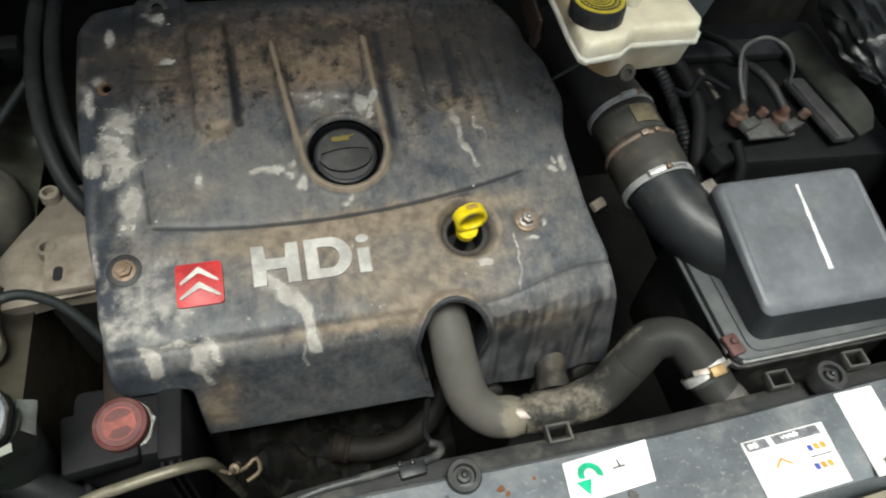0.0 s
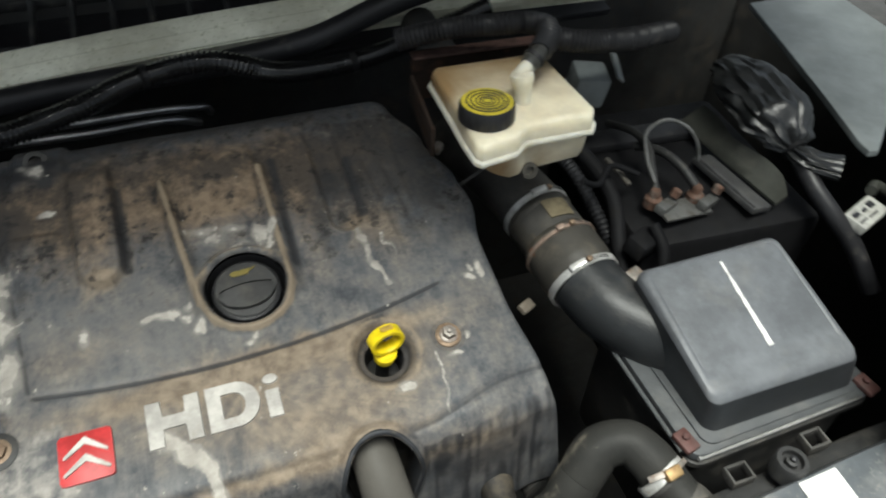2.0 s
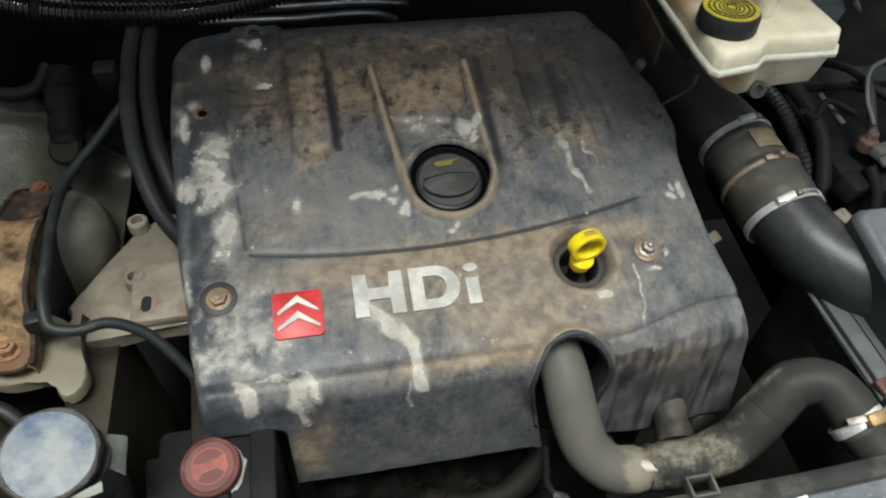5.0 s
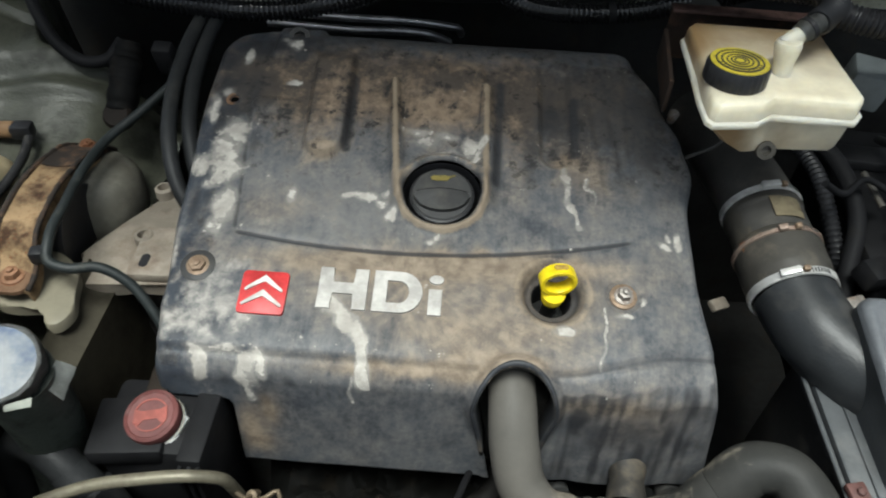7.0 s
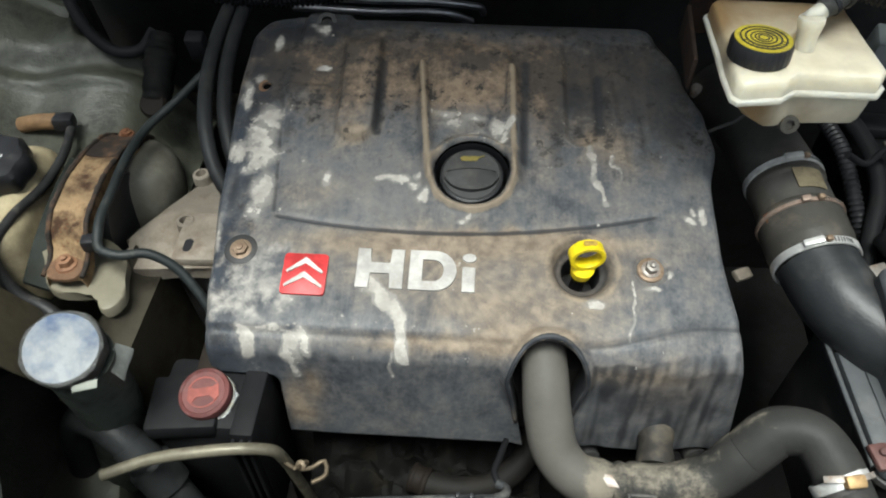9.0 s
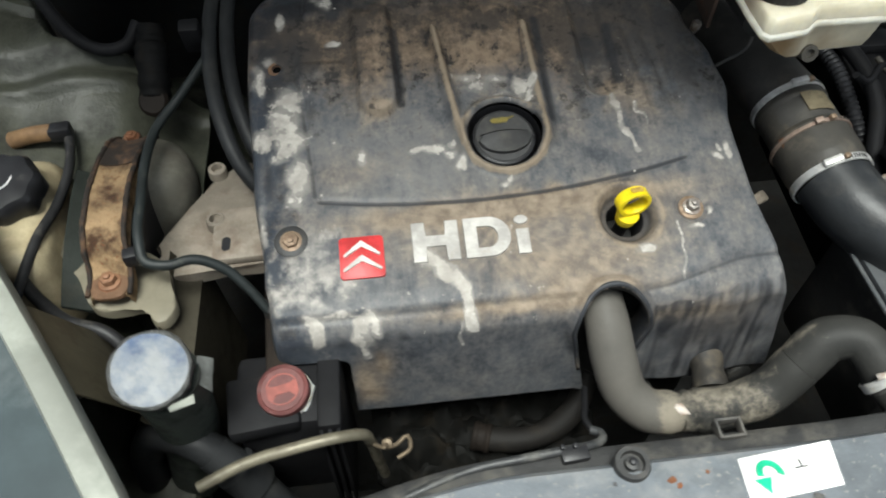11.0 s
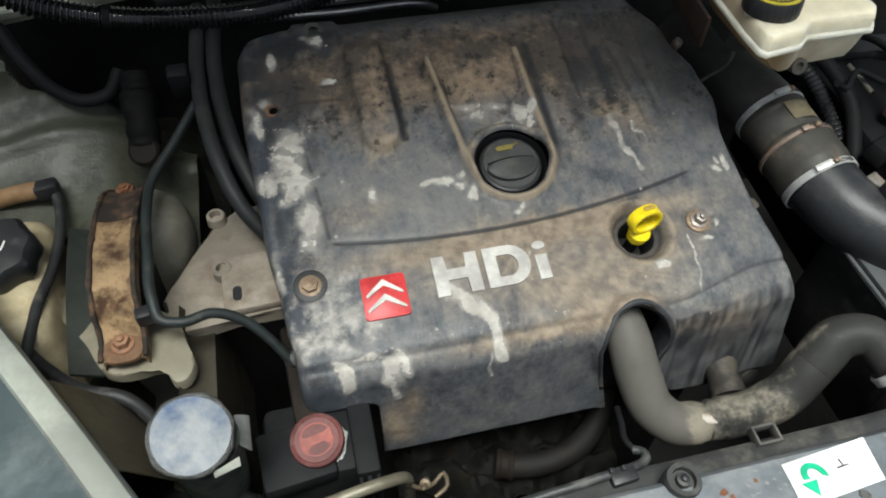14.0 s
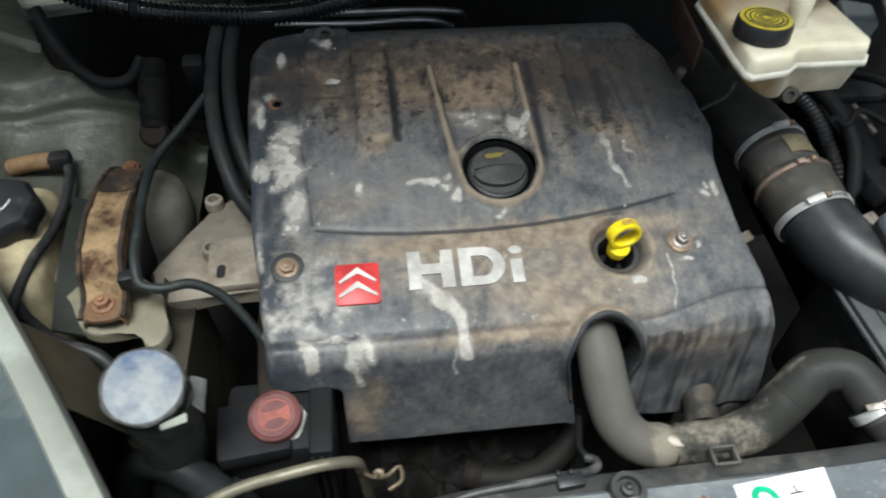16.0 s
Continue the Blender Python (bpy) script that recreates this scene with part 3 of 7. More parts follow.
def cover_height(u, q):
    panel = smooth01(q - groove_line(u), -0.003, 0.005) * smooth01(u + 0.159 + 0.09 * (q - 0.10), -0.003, 0.005) * smooth01(0.193 - 0.10 * max(0, 0.09 - q) - u, -0.003, 0.005)
    h = 0.0012 * panel
    if -0.162 < u < 0.200:
        h -= 0.0007 * gauss(q - groove_line(u) + 0.0022, 0.0026) * smooth01(u, -0.162, -0.150) * smooth01(-u, -0.200, -0.185)
    if q > 0.03:
        h -= 0.0012 * gauss(u + 0.162 + 0.09 * (q - 0.10), 0.0030) * smooth01(q, 0.034, 0.044) * smooth01(-q, -0.19, -0.17)
    h += 0.0022 * smooth01(q - crease_line(u), -0.003, 0.004)
    h -= 0.0012 * gauss(q - crease_line(u) + 0.0035, 0.003)
    back = smooth01(0.262 - q, 0.0, 0.03)
    for a, b, r, up in (((-0.0945, 0.245), (-0.0925, 0.143), 0.0215, 0.0090), ((0.123, 0.245), (0.1245, 0.144), 0.0165, -0.0050), ((-0.162, 0.181), (-0.130, 0.181), 0.0105, 0.0030)):
        h += up * back * (1 - smooth01(segment(u, q, a, b), r - 0.0065, r + 0.001))
    (a0, a1), (b0, b1) = RIBS
    h += 0.0100 * back * gauss(segment(u, q, a0, a1), 0.0066 - 0.018 * max(0.0, q - 0.1))
    h += 0.0100 * back * gauss(segment(u, q, b0, b1), 0.0078 - 0.022 * max(0.0, q - 0.1))
    # The floor between the ribs steps up behind a rounded scoop.
    inside = smooth01(u, -0.016 - 0.11 * max(0, q - 0.1), -0.004 - 0.11 * max(0, q - 0.1)) * smooth01(-u, -0.058, -0.050) * smooth01(q, 0.10, 0.12)
    scoop = 0.163 + 9.0 * max(0.0, u - 0.015) ** 2 + 16.0 * min(0.0, u - 0.015) ** 2
    h += inside * 0.0046 * smooth01(q - scoop, -0.003, 0.008) * back
    ring = math.hypot(u - CAP_AT[0], q - CAP_AT[1])
    h += 0.0052 * gauss(ring - CAP_R - 0.0042, 0.0042)
    dip = math.hypot(u - DIP_AT[0], q - DIP_AT[1])
    h -= 0.0125 * (1 - smooth01(dip, 0.0205, 0.0290)) - 0.0016 * gauss(dip - 0.0320, 0.0028)
    arch = arch_distance(u, q)
    h += 0.0075 * (1 - smooth01(arch, 0.0030, 0.0105)) * smooth01(-q, 0.03, 0.062) * (1 - 0.75 * smooth01(-q, 0.105, 0.15))
    h -= 0.0050 * smooth01(-u, 0.176, 0.215) * smooth01(q, -0.05, 0.03) + 0.0060 * smooth01(u, 0.205, 0.245)
    for at in ((-0.1795, 0.0035), (0.1800, 0.0020)):
        d = math.hypot(u - at[0], q - at[1])
        h -= 0.0022 * (1 - smooth01(d, 0.0125, 0.0155))
    h -= 0.002 * gauss(math.hypot(u - SCREW_AT[0], q - SCREW_AT[1]), 0.009)
    h += 0.0050 * smooth01(u, -0.164, -0.157) * smooth01(-u, 0.111, 0.118) * smooth01(q, 0.241, 0.248)
    h -= 0.0016 * gauss(segment(u, q, (0.160, 0.205), (0.172, 0.105)), 0.004) + 0.0012 * gauss(segment(u, q, (0.178, 0.19), (0.190, 0.10)), 0.004)
    if q < -0.10:
        h -= 0.0016 * gauss(u - 0.148, 0.009) * smooth01(-q, 0.11, 0.13) + 0.0010 * gauss(u - 0.205, 0.006) * smooth01(-q, 0.11, 0.13)
    return h + 0.0005 * noise.noise(Vector((u * 22, q * 22, 0.3)))


# Stains: centre, half-widths and strength; flows: a line, its half-width and strength.
# Pale veil over the front corner.
CHALK_CORNER = [
    (-0.165, -0.03, 0.034, 0.04, 0.34), (-0.155, -0.024, 0.03, 0.03, 0.36), (-0.156, -0.012, 0.02, 0.025, 0.39), (-0.149, -0.034, 0.025, 0.02, 0.39), (-0.18, -0.04, 0.018, 0.024, 0.32), (-0.172, -0.052, 0.0225, 0.01, 0.39),
    (-0.15, 0.002, 0.016, 0.012, 0.34), (-0.136, -0.04, 0.015, 0.0125, 0.39), (-0.199, -0.03, 0.0063, 0.0275, 0.39), (-0.19, -0.05, 0.01, 0.0125, 0.39), (-0.16, -0.052, 0.015, 0.0075, 0.39), (-0.14, -0.071, 0.0175, 0.0063, 0.39),
    (-0.146, -0.01, 0.01, 0.01, 0.39), (-0.162, -0.073, 0.01, 0.0075, 0.39), (-0.128, -0.066, 0.01, 0.0063, 0.39),
]
# Chalky crust down the flank.
CHALK_FLANK = [
    (-0.184, 0.115, 0.02, 0.055, 0.3), (-0.204, 0.02, 0.004, 0.036, 0.46), (-0.177, 0.147, 0.017, 0.016, 0.78), (-0.185, 0.124, 0.017, 0.018, 0.76), (-0.178, 0.104, 0.015, 0.013, 0.86), (-0.202, 0.108, 0.01, 0.014, 0.86),
    (-0.172, 0.066, 0.011, 0.02, 0.86), (-0.174, 0.044, 0.007, 0.014, 0.56), (-0.206, 0.176, 0.007, 0.018, 0.72), (-0.188, 0.086, 0.01, 0.008, 0.5), (-0.137, 0.257, 0.009, 0.007, 0.8), (-0.184, 0.244, 0.0045, 0.012, 0.8),
    (-0.15, 0.262, 0.006, 0.004, 0.66), (-0.196, 0.196, 0.008, 0.008, 0.52), (-0.136, 0.211, 0.007, 0.004, 0.95), (-0.128, 0.052, 0.02, 0.01, 0.22),
]
# Crust round the filler well.
CHALK_WELL = [
    (-0.03, -0.06, 0.1, 0.01, 0.16), (-0.119, -0.071, 0.01, 0.0065, 0.95), (-0.046, 0.083, 0.012, 0.006, 0.84), (-0.06, 0.081, 0.009, 0.004, 0.78), (-0.022, 0.066, 0.005, 0.006, 0.84), (-0.03, 0.086, 0.003, 0.004, 0.86),
    (-0.112, 0.079, 0.004, 0.008, 0.66), (0.016, 0.042, 0.006, 0.004, 0.62), (-0.034, 0.076, 0.005, 0.004, 0.66), (-0.006, 0.158, 0.013, 0.007, 0.58), (0.022, 0.156, 0.014, 0.006, 0.56), (0.043, 0.146, 0.007, 0.016, 0.66),
    (0.002, 0.148, 0.018, 0.008, 0.42), (0.03, 0.136, 0.016, 0.006, 0.44), (-0.055, -0.012, 0.02, 0.014, 0.3),
]
# Spots round the dipstick and the far flank.
CHALK_SIDE = [
    (0.232, 0.06, 0.003, 0.01, 0.95), (0.22, 0.055, 0.006, 0.005, 0.74), (0.224, 0.066, 0.004, 0.004, 0.66), (0.131, -0.034, 0.009, 0.005, 0.98), (0.183, -0.016, 0.01, 0.003, 0.6), (0.196, -0.002, 0.004, 0.004, 0.64),
]
CHALK = CHALK_CORNER + CHALK_FLANK + CHALK_WELL + CHALK_SIDE
FLOWS = [
    ((0.05, 0.128), (0.056, 0.15), 0.0045, 0.52),
    ((-0.066, -0.024), (-0.046, -0.038), 0.0085, 0.6),
    ((-0.05, -0.036), (-0.034, -0.054), 0.0072, 0.84),
    ((-0.036, -0.05), (-0.03, -0.07), 0.006, 0.95),
    ((-0.031, -0.066), (-0.03, -0.087), 0.0068, 0.98),
    ((-0.04, -0.084), (-0.039, -0.112), 0.0018, 0.5),
    ((-0.16, -0.072), (-0.162, -0.092), 0.007, 0.8),
    ((-0.125, -0.074), (-0.124, -0.094), 0.0085, 0.72),
    ((-0.123, -0.09), (-0.122, -0.114), 0.005, 0.48),
    ((-0.114, -0.072), (-0.111, -0.086), 0.0052, 0.66),
    ((-0.172, -0.068), (-0.112, -0.068), 0.0032, 0.56),
    ((0.131, 0.128), (0.135, 0.104), 0.0034, 0.46),
    ((0.135, 0.104), (0.138, 0.082), 0.004, 0.58),
    ((0.138, 0.082), (0.145, 0.066), 0.0028, 0.56),
    ((0.152, 0.118), (0.16, 0.092), 0.0022, 0.42),
    ((0.164, -0.01), (0.162, -0.06), 0.0018, 0.46),
]
DIRT_REAR = [
    (-0.02, 0.222, 0.19, 0.036, 0.55), (0.01, 0.19, 0.06, 0.03, 0.3), (-0.02, 0.205, 0.19, 0.045, 0.3), (-0.094, 0.18, 0.03, 0.06, 0.35), (0.015, 0.205, 0.042, 0.028, 0.62), (0.088, 0.185, 0.016, 0.07, 0.42),
    (-0.13, 0.2, 0.03, 0.04, 0.35), (-0.094, 0.128, 0.012, 0.009, 0.8), (0.127, 0.14, 0.014, 0.008, 0.5), (-0.165, 0.215, 0.036, 0.02, 0.45), (0.142, 0.13, 0.02, 0.036, 0.5), (0.165, 0.125, 0.012, 0.03, 0.32),
]
DIRT_FRONT = [
    (-0.03, 0.016, 0.13, 0.014, 0.62), (0.085, 0.026, 0.08, 0.01, 0.62), (-0.01, -0.01, 0.11, 0.03, 0.4), (0.05, -0.045, 0.08, 0.022, 0.42), (0.118, -0.01, 0.046, 0.036, 0.4), (0.01, -0.074, 0.09, 0.006, 0.42),
    (0.084, -0.066, 0.04, 0.01, 0.65), (-0.128, -0.15, 0.01, 0.03, 0.6), (-0.109, -0.128, 0.009, 0.02, 0.66), (-0.118, -0.17, 0.014, 0.02, 0.45), (-0.02, -0.077, 0.06, 0.01, 0.3), (0.045, -0.074, 0.016, 0.014, 0.5),
    (-0.128, 0.065, 0.04, 0.022, 0.32), (0.0215, 0.0925, 0.05, 0.05, 0.28), (0.15, -0.095, 0.07, 0.012, 0.45), (0.2, -0.115, 0.05, 0.04, 0.26), (0.19, 0.02, 0.06, 0.05, 0.14),
]
DIRT = DIRT_REAR + DIRT_FRONT
SOIL = [(0.0, 0.235, 0.25, 0.06, 0.10), (0.0, 0.10, 0.3, 0.13, 0.19), (-0.14, 0.17, 0.05, 0.09, 0.20), (-0.185, 0.05, 0.02, 0.06, 0.22), (0.0, -0.09, 0.25, 0.014, 0.22), (0.0, 0.215, 0.20, 0.050, 0.28), (0.165, 0.165, 0.060, 0.070, 0.34), (0.10, 0.20, 0.04, 0.05, 0.30), (-0.06, 0.17, 0.05, 0.05, 0.14), (-0.185, 0.20, 0.03, 0.05, 0.34), (0.02, 0.290, 0.26, 0.022, 0.60), (0.205, 0.17, 0.035, 0.07, 0.45), (-0.192, 0.225, 0.03, 0.03, 0.35), (-0.10, 0.245, 0.06, 0.022, 0.40), (0.165, 0.225, 0.06, 0.040, 0.60), (0.02, 0.228, 0.05, 0.016, 0.40), (-0.115, 0.195, 0.016, 0.03, 0.30), (-0.160, 0.205, 0.020, 0.020, 0.35), (0.10, 0.15, 0.012, 0.05, 0.25)]
DARK_FLANK = [
    (-0.189, 0.13, 0.02, 0.075, 0.62), (-0.165, 0.258, 0.04, 0.014, 1.2), (-0.172, 0.205, 0.034, 0.026, 0.62), (-0.13, 0.26, 0.024, 0.017, 0.95), (-0.2, 0.205, 0.014, 0.022, 0.9), (-0.207, 0.238, 0.014, 0.016, 1.2),
    (-0.132, 0.252, 0.014, 0.014, 1.2), (-0.192, 0.212, 0.018, 0.014, 0.8), (-0.168, 0.105, 0.008, 0.05, 0.42), (-0.198, 0.066, 0.008, 0.03, 0.7), (-0.196, 0.15, 0.01, 0.022, 0.75), (-0.195, 0.165, 0.014, 0.014, 0.75),
    (-0.155, 0.18, 0.012, 0.03, 0.4), (-0.168, 0.19, 0.01, 0.022, 0.65), (-0.155, 0.235, 0.02, 0.012, 0.55), (-0.158, 0.135, 0.01, 0.02, 0.6), (-0.14, -0.096, 0.012, 0.014, 0.6), (-0.188, 0.072, 0.012, 0.012, 0.6),
    (-0.183, -0.062, 0.016, 0.008, 0.55),
]
DARK_REAR = [
    (0.175, 0.19, 0.03, 0.045, 0.45), (0.215, 0.15, 0.02, 0.03, 0.45), (0.205, 0.21, 0.02, 0.03, 0.45), (0.128, 0.195, 0.018, 0.03, 0.45), (0.118, 0.19, 0.014, 0.035, 0.7), (0.085, 0.245, 0.03, 0.016, 0.5),
    (0.21, 0.1, 0.012, 0.03, 0.34), (0.098, 0.12, 0.012, 0.03, 0.45), (-0.035, 0.245, 0.03, 0.01, 0.4), (-0.1, 0.165, 0.008, 0.02, 0.55), (-0.075, 0.205, 0.01, 0.016, 0.5),
]
DARK_FRONT = [
    (0.185, -0.13, 0.062, 0.03, 0.62), (-0.1, -0.088, 0.05, 0.007, 0.45), (0.146, -0.118, 0.011, 0.03, 0.95), (0.128, -0.12, 0.012, 0.024, 0.45), (0.06, -0.098, 0.02, 0.01, 0.4), (-0.075, -0.045, 0.014, 0.01, 0.3),
    (-0.088, -0.092, 0.012, 0.01, 0.6), (-0.04, -0.088, 0.02, 0.006, 0.35), (-0.058, -0.105, 0.0026, 0.011, 0.55), (-0.067, -0.103, 0.0028, 0.01, 0.55), (-0.05, -0.106, 0.0025, 0.01, 0.5), (-0.043, -0.103, 0.0024, 0.009, 0.5),
]
DARKWEAR = DARK_FLANK + DARK_REAR + DARK_FRONT


def blots(u, q, some):
    return max((s * math.exp(-((u - a) / c) ** 2 - ((q - b) / d) ** 2) for a, b, c, d, s in some), default=0.0)


def flows(u, q):
    return max(s * math.exp(-(segment(u, q, a, b) / r) ** 3) for a, b, r, s in FLOWS)


def crest(u, q):
    """Pale dust that lies along the ribs and round the filler well."""
    worn = max(gauss(segment(u, q, a, b), 0.0036) for a, b in RIBS)
    ring = gauss(math.hypot(u - CAP_AT[0], q - CAP_AT[1]) - CAP_R - 0.005, 0.0042) * (0.55 + 0.45 * smooth01(CAP_AT[1] - q, -0.03, 0.02))
    rim = gauss(arch_distance(u, q) - 0.006, 0.0045) * smooth01(q, -0.125, -0.09)
    dip = gauss(math.hypot(u - DIP_AT[0], q - DIP_AT[1]) - 0.0315, 0.0032)
    return 0.9 * max(worn, ring, 0.2 * rim, 0.6 * dip)


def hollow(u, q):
    """Shade painted dark beside the ribs, in the groove, the crease and the dipstick recess."""
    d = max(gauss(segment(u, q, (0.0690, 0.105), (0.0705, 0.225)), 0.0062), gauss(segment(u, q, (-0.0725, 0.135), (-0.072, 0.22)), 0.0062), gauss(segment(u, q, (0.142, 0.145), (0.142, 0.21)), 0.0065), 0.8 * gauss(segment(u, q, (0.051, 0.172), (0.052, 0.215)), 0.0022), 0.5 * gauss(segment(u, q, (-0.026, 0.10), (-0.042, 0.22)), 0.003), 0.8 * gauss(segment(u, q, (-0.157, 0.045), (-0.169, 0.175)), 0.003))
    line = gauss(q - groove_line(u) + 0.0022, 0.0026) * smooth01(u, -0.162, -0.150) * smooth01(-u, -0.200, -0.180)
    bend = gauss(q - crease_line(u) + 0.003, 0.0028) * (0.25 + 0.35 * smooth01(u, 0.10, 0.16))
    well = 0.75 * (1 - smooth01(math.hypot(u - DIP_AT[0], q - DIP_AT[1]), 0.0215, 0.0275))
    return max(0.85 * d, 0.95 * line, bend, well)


def washed(u, q):
    """Rain-washed dark stripes under a ragged tide line on the front face."""
    edge = -0.081 + 0.20 * max(0.0, u - 0.16) + 0.006 * noise.noise(Vector((u * 55, 0, 2.0)))
    stripes = 0.52 + 0.55 * noise.noise(Vector((u * 150, q * 14, 7.0))) + 0.30 * noise.noise(Vector((u * 60, q * 40, 3.0)))
    return max(0.0, stripes) * smooth01(edge - q, 0.0, 0.006) * smooth01(u, 0.118, 0.134) * (1 - 0.25 * smooth01(u, 0.235, 0.25))


def build_cover():
    cover = thing("engine_cover", "dark blue-grey plastic engine cover caked with tan dust and chalky stains", "engine cover", COVER)
    # Arc length along the profile; q equals v on the flat top and runs on down the front.
    pts = []
    line = curve_points([(0, v, w) for v, w in PROFILE[:5]], 0.003)[:-1] + curve_points([(0, *PROFILE[4]), (0, *PROFILE[5])], 0.00145)[:-1] + curve_points([(0, v, w) for v, w in PROFILE[5:]], 0.0015)
    q = 0.0
    for i, p in enumerate(line):
        if i:
            q -= (p - line[i - 1]).length
        pts.append([q, p.y, p.z])
    base = next(a for a, v, w in pts if v <= 0.24)
    pts = [(a - base + 0.24, v, w) for a, v, w in pts]
    cols = 320
    wrap = [(0.0095, 0.060), (0.0092, 0.040), (0.0088, 0.022), (0.0080, 0.012), (0.0065, 0.0062), (0.0042, 0.0024), (0.002, 0.0006)]
    down = Vector((0, 0.34, -0.94))
    bm = bmesh.new()
    lay = {k: bm.verts.layers.float.new(k) for k in ("chalk", "dirt", "dark", "soil", "age", "haze", "crest", "calm", "soft")}
    grid, where = [], []
    for i, (q, v, w) in enumerate(pts):
        a, b = pts[max(i - 1, 0)], pts[min(i + 1, len(pts) - 1)]
        way = Vector((0, b[1] - a[1], b[2] - a[2])).normalized()
        out = Vector((0, -way.z, way.y)) * (-1)
        if out.z < 0 and q > -0.1:
            out = -out
        if out.y > 0 and q < -0.1:
            out = -out
        lo, hi = table(q, LEFT), table(q, RIGHT)
        us = [(lo - x, d) for x, d in wrap] + [(lo + (hi - lo) * k / cols, 0.0) for k in range(cols + 1)] + [(hi + x, d) for x, d in wrap[::-1]]
        row, rw = [], []
        for u, d in us:
            qq = q
            # Draw corners onto the rims of the openings.
            for f, e in ((lambda x, y: math.hypot(x - CAP_AT[0], y - CAP_AT[1]) - CAP_R, 1), (lambda x, y: math.hypot(x - DIP_AT[0], y - DIP_AT[1]) - DIP_R, 1), (arch_distance, 1), (cut_distance, 1), (lambda x, y: math.hypot(x - SCREW_AT[0], y - SCREW_AT[1]) - 0.0045, 1)):
                s = f(u, qq)
                if abs(s) < 0.0010 and d == 0:
                    gx, gy = (f(u + 1e-4, qq) - f(u - 1e-4, qq)) / 2e-4, (f(u, qq + 1e-4) - f(u, qq - 1e-4)) / 2e-4
                    u, qq = u - s * gx, qq - s * gy
            p = Vector((u, v, w)) + way * (q - qq) + out * cover_height(u, qq) + down * d * (1 - 0.85 * smooth01(-q, 0.09, 0.165))
            vert = bm.verts.new(p)
            n1 = 0.25 * noise.noise(Vector((u * 45, qq * 45, 1.7))) + 0.14 * noise.noise(Vector((u * 120, qq * 120, 4.1)))
            j = Vector((u + 0.005 * noise.noise(Vector((u * 60, qq * 60, 9.0))), qq + 0.006 * noise.noise(Vector((u * 60, qq * 60, 5.0))), 0))
            vert[lay["chalk"]] = max(blots(j.x, j.y, CHALK), flows(j.x, j.y)) + (n1 * 0.25)
            vert[lay["age"]] = max(0.15 + 0.85 * smooth01(q, 0.07, 0.17), 0.75 * smooth01(-u, 0.160, 0.175))
            vert[lay["haze"]] = 0.62 - (0.08 + 0.14 * smooth01(-u, 0.06, 0.12)) * smooth01(-q, 0.080, 0.105) + 0.22 * gauss(math.hypot((j.x + 0.07) / 1.8, j.y - 0.072), 0.05) - 0.35 * smooth01(-j.x, 0.168, 0.180) - 0.14 * smooth01(q, 0.13, 0.20) + n1 * 0.5
            vert[lay["soil"]] = sum(s * math.exp(-((j.x - a1) / c1) ** 2 - ((j.y - b1) / d1) ** 2) for a1, b1, c1, d1, s in SOIL) + n1 * 0.4
            vert[lay["dirt"]] = min(1.0, sum(s * math.exp(-((j.x - a1) / c1) ** 2 - ((j.y - b1) / d1) ** 2) for a1, b1, c1, d1, s in DIRT)) + n1 * 0.35 + 0.10
            vert[lay["crest"]] = crest(u, qq)
            vert[lay["soft"]] = smooth01(-u, 0.122, 0.136) * smooth01(-q, -0.022, -0.010) * smooth01(q, -0.068, -0.060)
            vert[lay["calm"]] = 1 - 0.7 * smooth01(-q, 0.078, 0.095)
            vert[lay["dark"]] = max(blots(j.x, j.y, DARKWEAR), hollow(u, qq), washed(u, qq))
            row.append(vert)
            rw.append((u, qq, d))
        grid.append(row)
        where.append(rw)
    for i in range(len(grid) - 1):
        for k in range(len(grid[0]) - 1):
            cs = [where[i][k], where[i][k + 1], where[i + 1][k + 1], where[i + 1][k]]
            u, q = sum(c[0] for c in cs) / 4, sum(c[1] for c in cs) / 4
            if math.hypot(u - CAP_AT[0], q - CAP_AT[1]) < CAP_R or math.hypot(u - DIP_AT[0], q - DIP_AT[1]) < DIP_R or arch_distance(u, q) < 0 or math.hypot(u - SCREW_AT[0], q - SCREW_AT[1]) < 0.0045:
                continue
            # The cut-out for the fluid reservoir at the front corner.
            if cut_distance(u, q) < 0:
                continue
            bm.faces.new((grid[i + 1][k], grid[i + 1][k + 1], grid[i][k + 1], grid[i][k]))
    bmesh.ops.delete(bm, geom=[v for v in bm.verts if not v.link_faces], context="VERTS")
    bmesh.ops.remove_doubles(bm, verts=bm.verts, dist=0.0003)
    shell = part("shell", bm, M_COVER, cover, recalc=False, crisp=75)
    thick = shell.modifiers.new("thickness", "SOLIDIFY")
    thick.thickness, thick.offset = 0.0028, -1

    def on_face(u, q, lift):
        """A place over the shell's skin, lifted along its normal."""
        i = max(1, next((k for k, p in enumerate(pts) if p[0] <= q), len(pts) - 1))
        a, b = pts[i - 1], pts[i]
        f = (a[0] - q) / (a[0] - b[0])
        way = Vector((0, b[1] - a[1], b[2] - a[2])).normalized()
        out = Vector((0, way.z, -way.y))
        return Vector((u, a[1] + (b[1] - a[1]) * f, a[2] + (b[2] - a[2]) * f)) + out * (cover_height(u, q) + lift)

    # Rolled lip round the hose opening and its short inner wall.
    path = [(ARCH_AT[0] - ARCH_R + ARCH_LEAN * (0.060 - 0.0055 * k), ARCH_AT[1] - 0.060 + 0.0055 * k) for k in range(11)]
    path += [(ARCH_AT[0] - ARCH_R * math.cos(radians(a)), ARCH_AT[1] + ARCH_R / 0.83 * math.sin(radians(a))) for a in range(0, 181, 7)]
